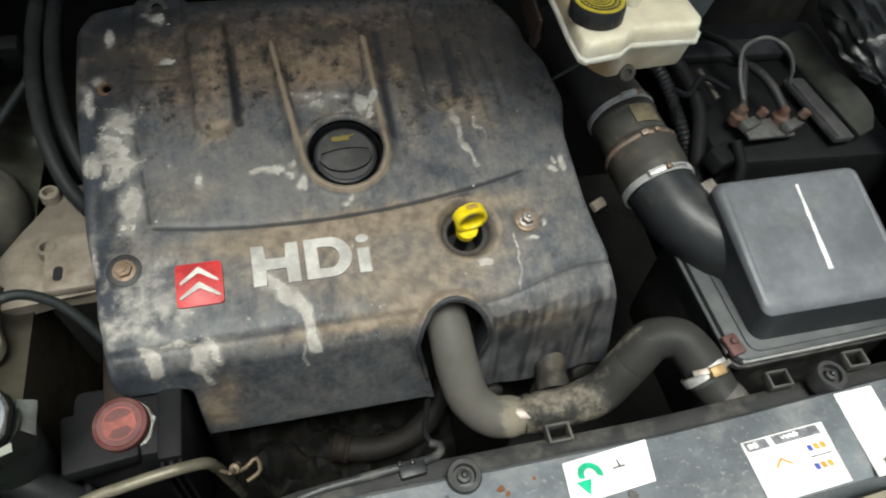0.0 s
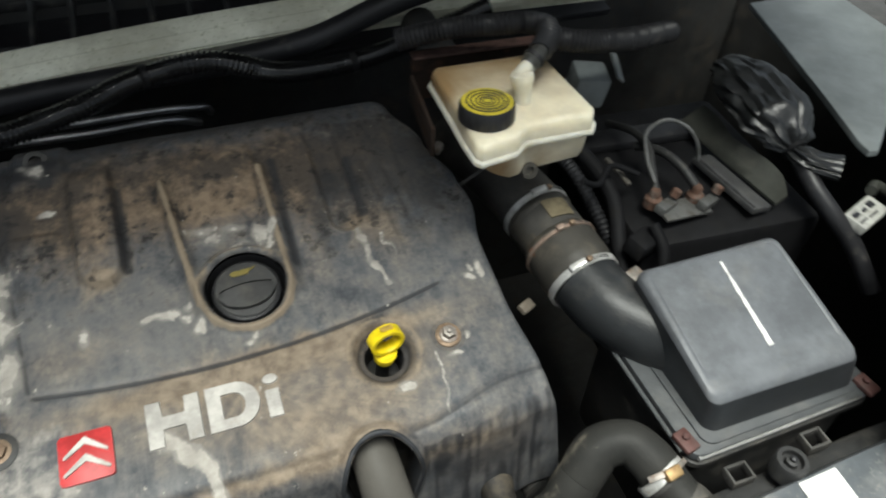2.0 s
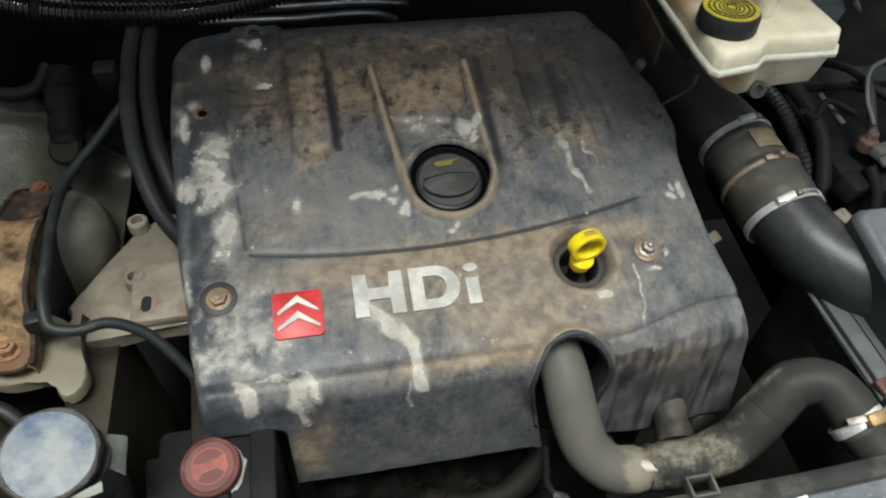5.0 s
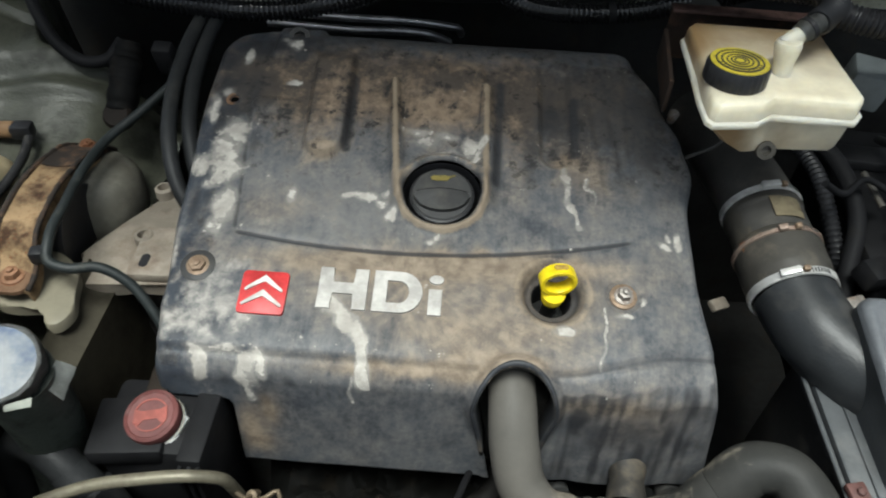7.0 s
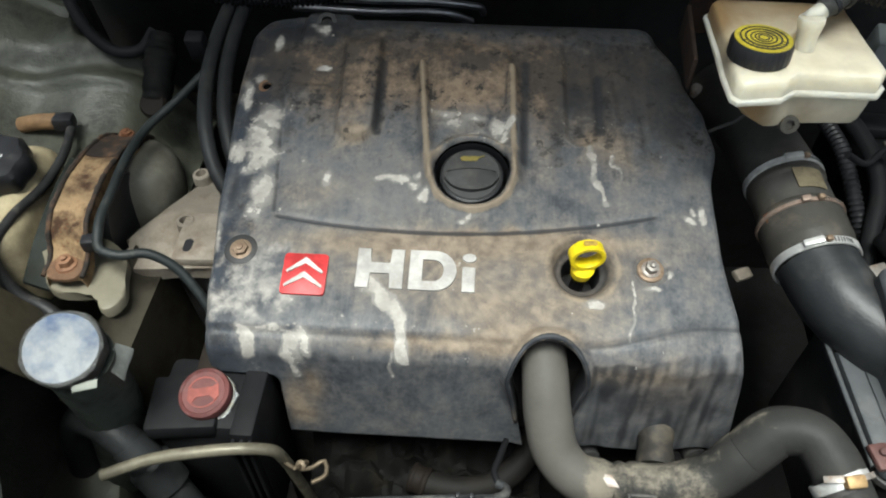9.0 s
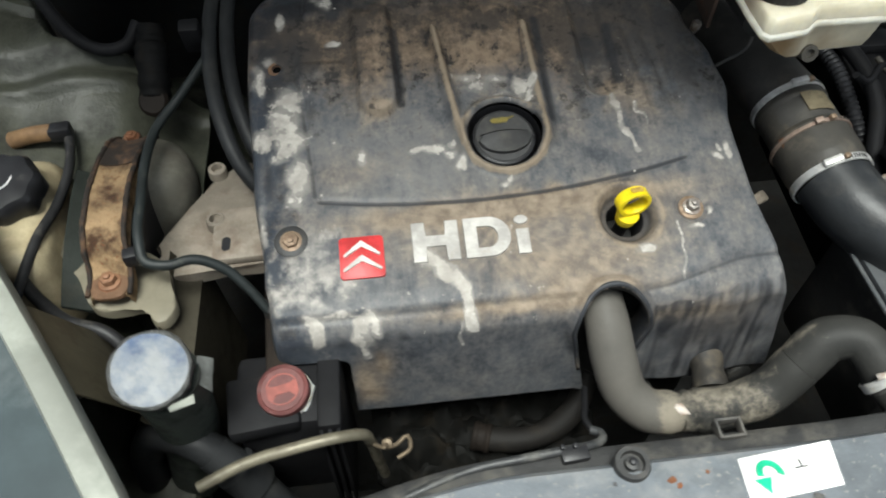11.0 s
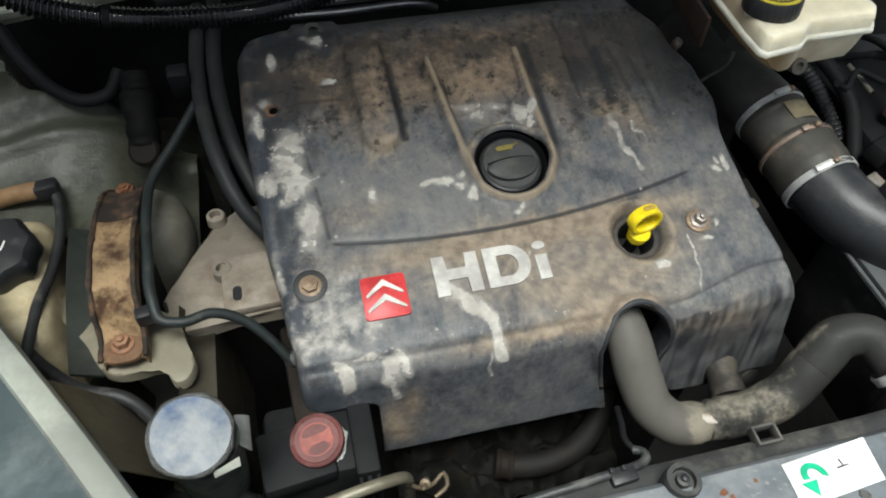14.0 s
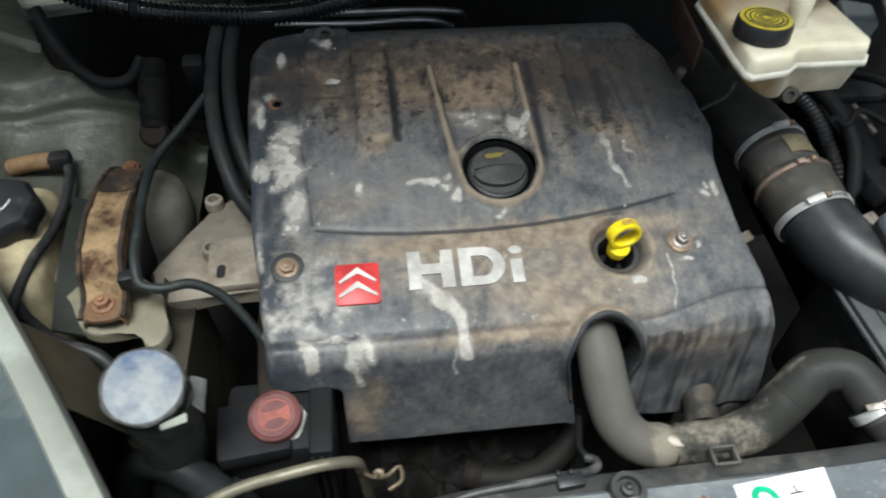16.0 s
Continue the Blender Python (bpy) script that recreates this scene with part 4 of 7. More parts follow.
    path += [(ARCH_AT[0] + ARCH_R - 0.16 * (0.007 + 0.0065 * k), ARCH_AT[1] - 0.007 - 0.0065 * k) for k in range(10)]
    rows = []
    for (u, q), (un, qn) in zip(path, path[1:] + [(2 * path[-1][0] - path[-2][0], 2 * path[-1][1] - path[-2][1])]):
        side = Vector((un - u, qn - q)).normalized()
        nu, nq = side.y, -side.x
        rows.append([on_face(u + nu * d, max(q + nq * d, pts[-1][0] + 0.001), z) for d, z in ((0.0006, -0.024), (0.0004, -0.006), (0.0, -0.0005), (-0.0008, 0.0012), (-0.0022, 0.0016), (-0.0036, 0.0010), (-0.0046, -0.0006))])
    bm = bmesh.new()
    grid = [[bm.verts.new(p) for p in r] for r in rows]
    for a, b in zip(grid, grid[1:]):
        for k in range(6):
            bm.faces.new((a[k], a[k + 1], b[k + 1], b[k]))
    lip = part("arch_lip", bm, M_LIPBLACK, cover, "rolled black lip of the hose opening", crisp=80)
    lip.modifiers.new("thickness", "SOLIDIFY").thickness = 0.0015
    part("cap_well", lathe([(0.0362, -0.040), (0.0362, -0.001), (0.0346, 0.0005), (0.0335, -0.004), (0.0335, -0.036), (0.010, -0.037)], pose(*CAP_AT, 0.001), 48), M_BLACK, cover, "black well round the filler neck")
    part("dipstick_well", lathe([(0.0195, -0.050), (0.0195, -0.0135), (0.0172, -0.0125), (0.0160, -0.0150), (0.0155, -0.046), (0.004, -0.047)], pose(*DIP_AT, 0.0), 32), M_BLACK, cover, "black recess round the dipstick")
    # Fixing bolts.
    hex_bolt(cover, (-0.1795, 0.0035, 0.0012), M_BOLTRUST, 0.0072, 0.0055, 0.0148, M_BLACKDUST)
    hex_bolt(cover, (0.1800, 0.0020, 0.0012), M_BOLT, 0.0060, 0.0095, 0.0115, M_BOLTRUST)
    part("rust_ring", lathe([(0.0085, -0.0045), (0.0085, 0.0002), (0.0078, 0.0012), (0.0050, 0.0012), (0.0044, -0.001), (0.0042, -0.006)], pose(*SCREW_AT, -0.0012), 28), M_PADRUST, cover, "rusty ring round an empty screw hole")
    # Flat black disc: the screw hole's darkness is put into its colour.
    part("hole", prism([(0.0041 * math.cos(radians(g)), 0.0041 * math.sin(radians(g))) for g in range(0, 360, 20)], -0.006, -0.0022, pose(*SCREW_AT, 0)), M_SHADEBLACK, cover, "black disc for the shade in an empty screw hole")
    # Red badge with two pale chevrons.
    badge = part("badge", prism(rounded(0.0385, 0.0385, 0.003), 0.0, 0.0032, pose(-0.1190, -0.0185, 0.0016), 0.0008), M_EMBLEM, cover, "red enamel square badge")
    for dy, k in ((0.0, 1.0), (-0.0135, 1.05)):
        wing = [(-0.0160 * k, 0.0018), (-0.0150 * k, 0.0034), (0.0, 0.0156), (0.0152 * k, 0.0034), (0.0164 * k, 0.0018), (0.0150 * k, 0.0002), (0.0, 0.0100), (-0.0146 * k, 0.0002)]
        part("chevron", prism(wing, 0.0, 0.0012, pose(-0.1190, -0.0185 + dy, 0.0049), 0.0004), M_CHEVRON, badge, "pale silver chevron")
    # Raised silver letters.
    def letter(outlines):
        bm = bmesh.new()
        for o in outlines:
            prism(o, 0.0, 0.0029, pose(0, -0.0282, 0.0014), 0.0005, bm)
        return part("letter", bm, M_CHROME, cover, "raised dull silver letter")

    t = 0.0375
    letter([[(-0.0745, 0), (-0.0628, 0), (-0.0628, 0.0145), (-0.0450, 0.0145), (-0.0450, 0), (-0.0335, 0), (-0.0335, t), (-0.0450, t), (-0.0450, 0.0235), (-0.0628, 0.0235), (-0.0628, t), (-0.0745, t)]])
    outer = [(-0.0285, 0), (-0.006, 0)] + [(-0.006 + 0.0185 * math.sin(radians(a)), t / 2 - t / 2 * math.cos(radians(a))) for a in range(10, 171, 16)] + [(-0.006, t), (-0.0285, t)]
    inner = [(-0.0172, t - 0.0085), (-0.0075, t - 0.0085)] + [(-0.0075 + 0.0088 * math.sin(radians(a)), t / 2 + (t / 2 - 0.0085) * math.cos(radians(a))) for a in range(14, 167, 19)] + [(-0.0075, 0.0085), (-0.0172, 0.0085)]
    n = len(outer)
    # The D is an outline with a hole: bridge the two loops.
    bm = bmesh.new()
    loops = []
    for z in (0.0014, 0.0043):
        loops.append(([bm.verts.new((x, y - 0.0282, z)) for x, y in outer], [bm.verts.new((x, y - 0.0282, z)) for x, y in inner]))
    for o, i in loops:
        edges = [bm.edges.new((lp[k], lp[(k + 1) % len(lp)])) for lp in (o, i) for k in range(len(lp))]
        bmesh.ops.triangle_fill(bm, edges=edges, use_beauty=True)
    for w in (0, 1):
        lo, hi = loops[0][w], loops[1][w]
        for k in range(len(lo)):
            j = (k + 1) % len(lo)
            bm.faces.new((lo[k], lo[j], hi[j], hi[k]))
    part("letter", bm, M_CHROME, cover, "raised dull silver letter")
    letter([[(0.0175, 0), (0.0287, 0), (0.0287, 0.0235), (0.0175, 0.0235)], [(0.0233 + 0.0062 * math.cos(radians(g)), 0.0325 + 0.0042 * math.sin(radians(g))) for g in range(0, 360, 20)]])
    return cover


cover = build_cover()


# ---- oil filler cap and dipstick ----
M_CAPGREY = material("dusty_grey_black_cap", (0.040, 0.040, 0.040), 0.5, (0.095, 0.086, 0.072), 0.36, scale=45, edge=0.3, bump=0.1)


def build_oil_cap():
    cap = thing("oil_filler_cap", "black ribbed plastic oil filler cap in its well", "filler cap", COVER @ pose(0.0215, 0.0915, -0.004))
    part("rim", lathe([(0.0300, -0.020), (0.0300, 0.002), (0.0292, 0.0050), (0.0270, 0.0062)], None, 72, None, lambda a, r: 1 + (0.012 if math.sin(a * 30) > 0 else 0)), M_BLACK, cap)
    part("disc", lathe([(0.0275, 0.0), (0.0275, 0.0066), (0.0262, 0.0078), (0.0100, 0.0084)], None, 48), M_CAPGREY, cap)
    grip = [(0.0255 * math.cos(radians(g)), -0.0010 + 0.0175 * math.sin(radians(g))) for g in range(190, 351, 10)] + [(0.0235 - 0.0047 * k, 0.0005 + 0.0034 * math.sin(math.pi * k / 10)) for k in range(11)]
    part("grip_bar", prism(grip, 0.004, 0.0128, pose(0, -0.0015, 0, 0, 0, 2), 0.0018), M_CAPGREY, cap, "dusty black half-round grip")
    slot = [(-0.0225 + 0.0045 * k, 0.0040 + 0.0034 * math.sin(math.pi * k / 10)) for k in range(11)] + [(0.0225 - 0.0045 * k, 0.0008 + 0.0034 * math.sin(math.pi * k / 10)) for k in range(11)]
    # A black strip paints the shade line behind the raised grip.
    part("slot", prism(slot, 0.0070, 0.0088, pose(0, -0.0015, 0, 0, 0, 2)), M_SHADEBLACK, cap, "black strip painting the shade behind the grip")
    can = [(-0.0105, -0.002), (-0.006, -0.0030), (0.004, -0.0030), (0.006, 0.0), (0.0115, 0.0020), (0.0110, 0.0034), (0.0045, 0.0022), (0.001, 0.0030), (-0.004, 0.0024), (-0.0085, 0.0026), (-0.0115, 0.0010)]
    part("oil_mark", prism(can, 0.0082, 0.0090, pose(0, 0.0165, 0, 0, 0, 3)), material("faded_yellow_print", (0.17, 0.135, 0.03), 0.6, (0.05, 0.05, 0.03), 0.5, scale=160), cap, "faded yellow oil mark")


build_oil_cap()


M_OCHRE = material("ochre_plastic", (0.42, 0.28, 0.05), 0.6, (0.20, 0.13, 0.05), 0.45, scale=120)


def build_dipstick():
    stick = thing("dipstick", "bright yellow plastic dipstick handle in a dark recess", "dipstick", COVER @ pose(0.1218, 0.0015, -0.0105, -4, 2, 0))
    part("tube", tube([(0, 0, -0.05), (0, 0, -0.002)], 0.0062, 16), M_BLACK, stick, "black guide tube")
    part("collar", lathe([(0.0070, -0.002), (0.0092, 0.000), (0.0092, 0.0030), (0.0078, 0.0042), (0.0082, 0.0060), (0.0104, 0.0078), (0.0104, 0.0100), (0.0075, 0.0125)], None, 28), M_YELLOW, stick)
    lean = pose(0.0005, 0.0035, 0.0262, -10, 4, 8)
    bm = bmesh.new()
    section = [(-0.0014, -0.0056), (-0.0018, -0.0047), (-0.0018, 0.0047), (-0.0014, 0.0056), (0.0013, 0.0057), (0.0019, 0.0050), (0.0019, -0.0050), (0.0013, -0.0057)]
    rings = []
    for k in range(44):
        out = Vector((math.cos(2 * math.pi * k / 44), 0, math.sin(2 * math.pi * k / 44)))
        low = 1.0 + 0.2 * smooth01(-out.z, 0.1, 0.95)
        p = Vector((0.0136 * out.x, 0, 0.0122 * out.z))
        rings.append([bm.verts.new(lean @ (p + r * low * out + Vector((0, d, 0)))) for r, d in section])
    for k in range(44):
        a, b = rings[k], rings[(k + 1) % 44]
        for j in range(8):
            bm.faces.new((a[j], a[(j + 1) % 8], b[(j + 1) % 8], b[j]))
    handle = part("ring_handle", bm, M_YELLOW, stick)
    part("thumb_rest", prism(rounded(0.012, 0.0052, 0.0022, 4), 0.0, 0.0006, lean @ pose(0.0, 0.0008, 0.0138)), M_OCHRE, handle, "flat ochre patch on the ring")


build_dipstick()


# ---- boost hose rising through the arch and along the front ----
def build_boost_hose():
    hose = thing("boost_hose", "thick grey rubber boost hose, tan with dust along its bends", "hose")
    line = [(0.090, 0.02, 0.858), (0.091, -0.040, 0.866), (0.093, -0.074, 0.858), (0.097, -0.102, 0.836), (0.106, -0.124, 0.815), (0.122, -0.138, 0.806), (0.152, -0.143, 0.803), (0.195, -0.143, 0.804), (0.232, -0.138, 0.814), (0.258, -0.126, 0.840), (0.281, -0.116, 0.862), (0.301, -0.122, 0.868), (0.314, -0.139, 0.862), (0.322, -0.160, 0.852), (0.330, -0.180, 0.846)]

    def girth(f, d):
        return 0.0176 + 0.0018 * smooth01(f, 0.0, 0.05) + 0.0008 * smooth01(f, 0.0, 0.2) + 0.0014 * noise.noise(Vector((d * 30, 0.2, 0))) - 0.0020 * gauss(f - 0.10, 0.02)

    def muddy(bm):
        """Mud lies thick on the upper side of the level run and thins out up both bends."""
        crust, pale = bm.verts.layers.float.new("crust"), bm.verts.layers.float.new("pale")
        for v in bm.verts:
            x, y, z = v.co
            upper = smooth01(z, 0.797, 0.812) if x < 0.235 else smooth01(y, -0.135, -0.115)
            run = smooth01(x, 0.118, 0.142) * smooth01(-x, -0.262, -0.222)
            v[crust] = -0.10 + 0.43 * run * (0.25 + 0.75 * upper) * (1 - 0.5 * smooth01(x, 0.205, 0.24)) + 0.34 * gauss(x - 0.250, 0.022) * smooth01(y, -0.125, -0.110) + 0.22 * gauss(x - 0.135, 0.018)
            v[pale] = 1 - smooth01(x, 0.124, 0.155) * 0.95
        return bm

    part("riser", muddy(tube(line[:7], lambda f, d: 0.0203 + 0.0004 * math.sin(d * 60) - 0.0025 * smooth01(f, 0.95, 1.0), 36, 0.002)), M_BOOST, hose, "plain grey rubber riser")
    part("lower_run", muddy(tube(line[6:10], girth, 36, 0.002)), M_BOOST, hose, "lower run crusted with tan dirt")
    part("bend", muddy(tube(line[9:], lambda f, d: 0.0200 + 0.0007 * math.sin(d * 90), 36, 0.002)), M_BOOST, hose)
    part("spigot", tube([(0.320, -0.156, 0.8535), (0.331, -0.180, 0.846), (0.340, -0.200, 0.840)], lambda f, d: 0.0205 - 0.003 * gauss(f - 0.3, 0.15), 24), M_HOSE, hose, "dusty grey spigot behind the crossmember")
    part("foil_patch", sheet([[(0.140 + 0.009 * i + 0.002 * j, -0.143 - 0.0206 * math.sin(radians(a)), 0.803 + 0.0206 * math.cos(radians(a))) for i in range(2)] for j, a in enumerate((2, 12, 22, 30))], 0.0006), M_BOLT, hose, "scrap of silver foil")
    clamp = part("hose_clamp", ring_band((0.3185, -0.153, 0.8545), (0.42, -0.88, -0.28), 0.0216, 0.009), M_STEEL, hose, "zinc worm-drive clamp with a brassy screw")
    part("screw_housing", box((0.016, 0.010, 0.008), (0.318, -0.163, 0.8765), (20, 0, 10), 0.0022), M_BRASS, clamp)
    part("band_tail", box((0.011, 0.0045, 0.0012), (0.330, -0.158, 0.8775), (15, 12, 25), 0.0004), M_BOLT, clamp)
    part("band_tail", box((0.014, 0.0055, 0.0012), (0.304, -0.161, 0.8745), (15, -28, -8), 0.0004), M_BOLT, clamp)


build_boost_hose()


# ---- air filter box, its duct and clamps ----
def build_air_box():
    air = thing("air_filter_box", "dark grey plastic air filter box with a scored white line", "air filter box")
    # Lid: lofted rounded rectangles from the flange up to the sloping top.
    bm = bmesh.new()

    def loop(cx, cy, w, d, r, z, slope, skew=0.0):
        return [bm.verts.new((cx + x + skew * y, cy + y, z + slope * y)) for x, y in rounded(w, d, r, 7)]

    levels = []
    for y0, z0, y1, z1, x0, x1, r in (
            (-0.1405, 0.871, 0.006, 0.874, 0.3670, 0.5320, 0.012), (-0.1395, 0.878, 0.005, 0.890, 0.3665, 0.5315, 0.012), (-0.1365, 0.9050, 0.000, 0.928, 0.3635, 0.5240, 0.011),
            (-0.1355, 0.9105, -0.002, 0.937, 0.3625, 0.5205, 0.010), (-0.1335, 0.9150, -0.004, 0.9425, 0.3625, 0.5185, 0.010), (-0.1300, 0.9180, -0.007, 0.9460, 0.3640, 0.5165, 0.009),
            (-0.1255, 0.9196, -0.009, 0.9472, 0.3665, 0.5145, 0.009), (-0.1195, 0.9206, -0.011, 0.9474, 0.3690, 0.5125, 0.008), (-0.1140, 0.9206, -0.012, 0.9464, 0.3705, 0.5110, 0.008), (-0.1100, 0.9218, -0.013, 0.9464, 0.3715, 0.5105, 0.008)):
        tilt = (z1 - z0) / (y1 - y0)
        levels.append(loop((x0 + x1) / 2, (y0 + y1) / 2, x1 - x0, y1 - y0, r, (z0 + z1) / 2, tilt, -0.02))
    # Rim and top stay dusty grey; the walls' shade is painted darker.
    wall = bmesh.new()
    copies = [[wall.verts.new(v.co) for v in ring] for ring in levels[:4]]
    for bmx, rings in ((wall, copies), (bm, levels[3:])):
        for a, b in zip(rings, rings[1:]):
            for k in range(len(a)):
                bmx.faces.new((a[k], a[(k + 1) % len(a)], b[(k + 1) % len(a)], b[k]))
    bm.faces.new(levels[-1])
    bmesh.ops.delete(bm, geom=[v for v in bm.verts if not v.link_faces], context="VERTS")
    lid = part("lid", bm, M_AIRBOX, air, "dusty grey lid top with a rolled rim")
    part("lid_wall", wall, M_LIDSHADE, lid, "lid wall below the rim, its shade painted darker")
    line = []
    for k in range(15):
        y = -0.019 - 0.0061 * k
        w = 0.0013 + 0.00010 * k + 0.0006 * noise.noise(Vector((k * 0.9, 3.0, 0)))
        x = 0.4435 + 0.0004 * noise.noise(Vector((k * 0.7, 8.0, 0)))
        z = 0.9218 + (y + 0.110) * 0.2536 + 0.0009
        line.append([(x - w, y, z), (x, y, z + 0.0002), (x + w, y, z)])
    part("white_line", sheet(line, 0.0006), M_TAPE, lid, "ragged white scored line")
    flange = bmesh.new()
    prism(rounded(0.204, 0.170, 0.012, 6), 0.0, 0.009, pose(0.4455, -0.0680, 0.864, 1.5, 0, 1.5), 0.002, flange)
    step_ = prism(rounded(0.176, 0.162, 0.012, 6), 0.0, 0.003, pose(0.4475, -0.0670, 0.8722, 1.5, 0, 1.5), 0.0012)
    low_ = prism(rounded(0.206, 0.173, 0.014, 6), 0.0, 0.006, pose(0.4455, -0.0690, 0.855, 1.5, 0, 1.5), 0.001)
    part("flange", flange, M_FLANGE, air)
    part("seal_step", step_, M_FLANGE, air)
    part("lower_flange", low_, M_BLACKDUST, air)
    part("base", box((0.184, 0.160, 0.17), (0.443, -0.070, 0.776), (0, 0, 0), 0.012, None), M_BLACKDUST, air)
    # The pale bead paints the highlight along the flange's front edge.
    part("front_bead", tube([(0.352, -0.1545, 0.866), (0.445, -0.1525, 0.866), (0.540, -0.1490, 0.866)], 0.0026, 10), M_EDGEGLINT, air, "front edge of the flange with its highlight painted pale")
    part("side_bead", tube([(0.341, -0.145, 0.868), (0.339, -0.07, 0.869), (0.337, 0.008, 0.871)], 0.0022, 10), M_FLANGE, air, "dusty side edge of the flange")
    for x, y, z in ((0.347, -0.140, 0.8735), (0.541, -0.145, 0.8735)):
        clip = part("clip", box((0.015, 0.021, 0.006), (x, y, z), (4, 0, 12), 0.0016), M_CLIPRED, air, "faded red-brown spring clip")
        part("clip_pin", lathe([(0.0032, 0), (0.0032, 0.004), (0.002, 0.005)], pose(x, y + 0.002, z + 0.002), 12), M_CLIPRED, clip)


M_EDGEGLINT = material("pale_edge_highlight", (0.30, 0.30, 0.295), 0.5, (0.10, 0.10, 0.096), 0.36, scale=60, edge=0.25)
M_CLIPRED = material("faded_red_brown_plastic", (0.105, 0.048, 0.042), 0.6, (0.075, 0.06, 0.055), 0.4, scale=60)
build_air_box()


M_CLAMPRUST = material("pinkish_rusty_clamp", (0.30, 0.225, 0.18), 0.5, (0.16, 0.085, 0.055), 0.42, metal=0.3, scale=90)


def build_duct():
    duct = thing("intake_duct", "black ribbed rubber air duct held by steel clamps", "air duct")
    a, b = Vector((0.337, 0.038, 0.899)), Vector((0.326, 0.130, 0.914))
    line = [(0.300, 0.300, 0.900), (0.314, 0.215, 0.910), tuple(b), tuple(a), (0.350, 0.000, 0.892), (0.376, -0.030, 0.886), (0.402, -0.048, 0.884), (0.44, -0.058, 0.884)]

    part("tube", tube(line[:4], 0.0345, 36, 0.002), M_DUCTTOP, duct)
    part("elbow", tube(line[3:], lambda f, d: 0.0350 + 0.0045 * smooth01(f, 0.3, 0.8), 36, 0.002), M_DUCT, duct, "smooth black rubber elbow")
    part("sleeve", tube([tuple(b), tuple(a)], lambda f, d: 0.0350 + 0.0018 * gauss(f - 0.12, 0.05) + 0.0034 * smooth01(f, 0.44, 0.52) * (1 - 0.5 * smooth01(f, 0.85, 1.0)) + 0.0003 * noise.noise(Vector((d * 90, 0, 0))), 44, 0.001, None, False), M_SLEEVE, duct, "dusty brown rubber sleeve")
    axis = a - b
    way = axis.normalized()
    up = (Vector((0, 0, 1)) - way * way.z).normalized()
    left = up.cross(way)
    left = left if left.x < 0 else -left

    def tangent_box(at, r, deg, size, bevel):
        """A small block lying along the band at an angle from its top."""
        t = radians(deg)
        out = math.cos(t) * up + math.sin(t) * left
        along = -math.sin(t) * up + math.cos(t) * left
        m = Matrix((along, way, out)).transposed().to_4x4()
        bm = box(size, (0, 0, 0), (0, 0, 0), bevel)
        bmesh.ops.transform(bm, matrix=Matrix.Translation(at + out * r) @ m, verts=bm.verts)
        return bm

    for at, w, r, mat, lab, deg in ((a + axis * 0.02, 0.0078, 0.0374, M_STEEL, "bright steel clamp band", 26), (a - axis * 0.44, 0.0042, 0.0390, M_CLAMPRUST, "rusty clamp band", 16), (b + axis * 0.02, 0.0066, 0.0364, M_STEEL, "bright steel clamp band", 8)):
        c = part("clamp", ring_band(at, axis, r, w, 0.0009), mat, duct, lab)
        part("screw_housing", tangent_box(at, r + 0.0025, deg, (0.017, 0.0065, 0.0050) if mat == M_STEEL else (0.008, 0.006, 0.005), 0.0012), mat, c)
        part("screw", tangent_box(at, r + 0.0030, deg - 18, (0.006, 0.0055, 0.0055), 0.0018), M_BOLTRUST, c)
        for k in range(7):
            part("band_slot", tangent_box(at, r + 0.0011, deg - 26 - 4.2 * k, (0.0009, w * 0.6, 0.0006), 0.0), M_DARK, c)
    part("print_patch", sheet([[tuple(a - axis * (0.58 + 0.12 * i) + Vector((0.0378 * math.sin(radians(t)), -0.004, 0.0378 * math.cos(radians(t))))) for i in range(3)] for t in (-16, -2, 12, 24)], 0.0006), material("faded_tan_print", (0.17, 0.14, 0.085), 0.7, (0.1, 0.085, 0.06), 0.4, scale=110), duct, "faded tan label patch")
    part("rust_tab", box((0.014, 0.010, 0.003), (0.300, 0.072, 0.920), (20, -50, 0), 0.001), M_RUST, duct)


build_duct()


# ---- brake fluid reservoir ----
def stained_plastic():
    """Milky plastic with brown stains and painted shade, laid by an attribute of the mesh."""
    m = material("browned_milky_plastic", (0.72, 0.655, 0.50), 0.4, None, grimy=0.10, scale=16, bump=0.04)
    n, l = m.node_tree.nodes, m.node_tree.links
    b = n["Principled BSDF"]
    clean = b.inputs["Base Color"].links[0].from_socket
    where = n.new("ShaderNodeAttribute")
    where.attribute_name = "stain_shade"
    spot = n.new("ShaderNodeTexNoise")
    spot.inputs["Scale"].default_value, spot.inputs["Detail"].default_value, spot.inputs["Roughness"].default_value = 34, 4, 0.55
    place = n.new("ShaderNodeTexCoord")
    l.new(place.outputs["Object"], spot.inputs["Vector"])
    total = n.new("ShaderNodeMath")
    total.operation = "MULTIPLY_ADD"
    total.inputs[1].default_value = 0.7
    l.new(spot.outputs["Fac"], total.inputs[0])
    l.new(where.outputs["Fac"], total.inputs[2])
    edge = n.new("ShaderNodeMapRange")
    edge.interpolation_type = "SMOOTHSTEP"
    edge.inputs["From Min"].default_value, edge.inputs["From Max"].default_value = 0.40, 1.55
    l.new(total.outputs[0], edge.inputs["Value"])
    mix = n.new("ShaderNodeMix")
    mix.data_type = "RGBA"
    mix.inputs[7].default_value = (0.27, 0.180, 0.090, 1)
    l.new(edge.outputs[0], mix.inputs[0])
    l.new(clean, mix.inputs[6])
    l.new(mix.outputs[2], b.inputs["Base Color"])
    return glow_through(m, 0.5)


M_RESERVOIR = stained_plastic()


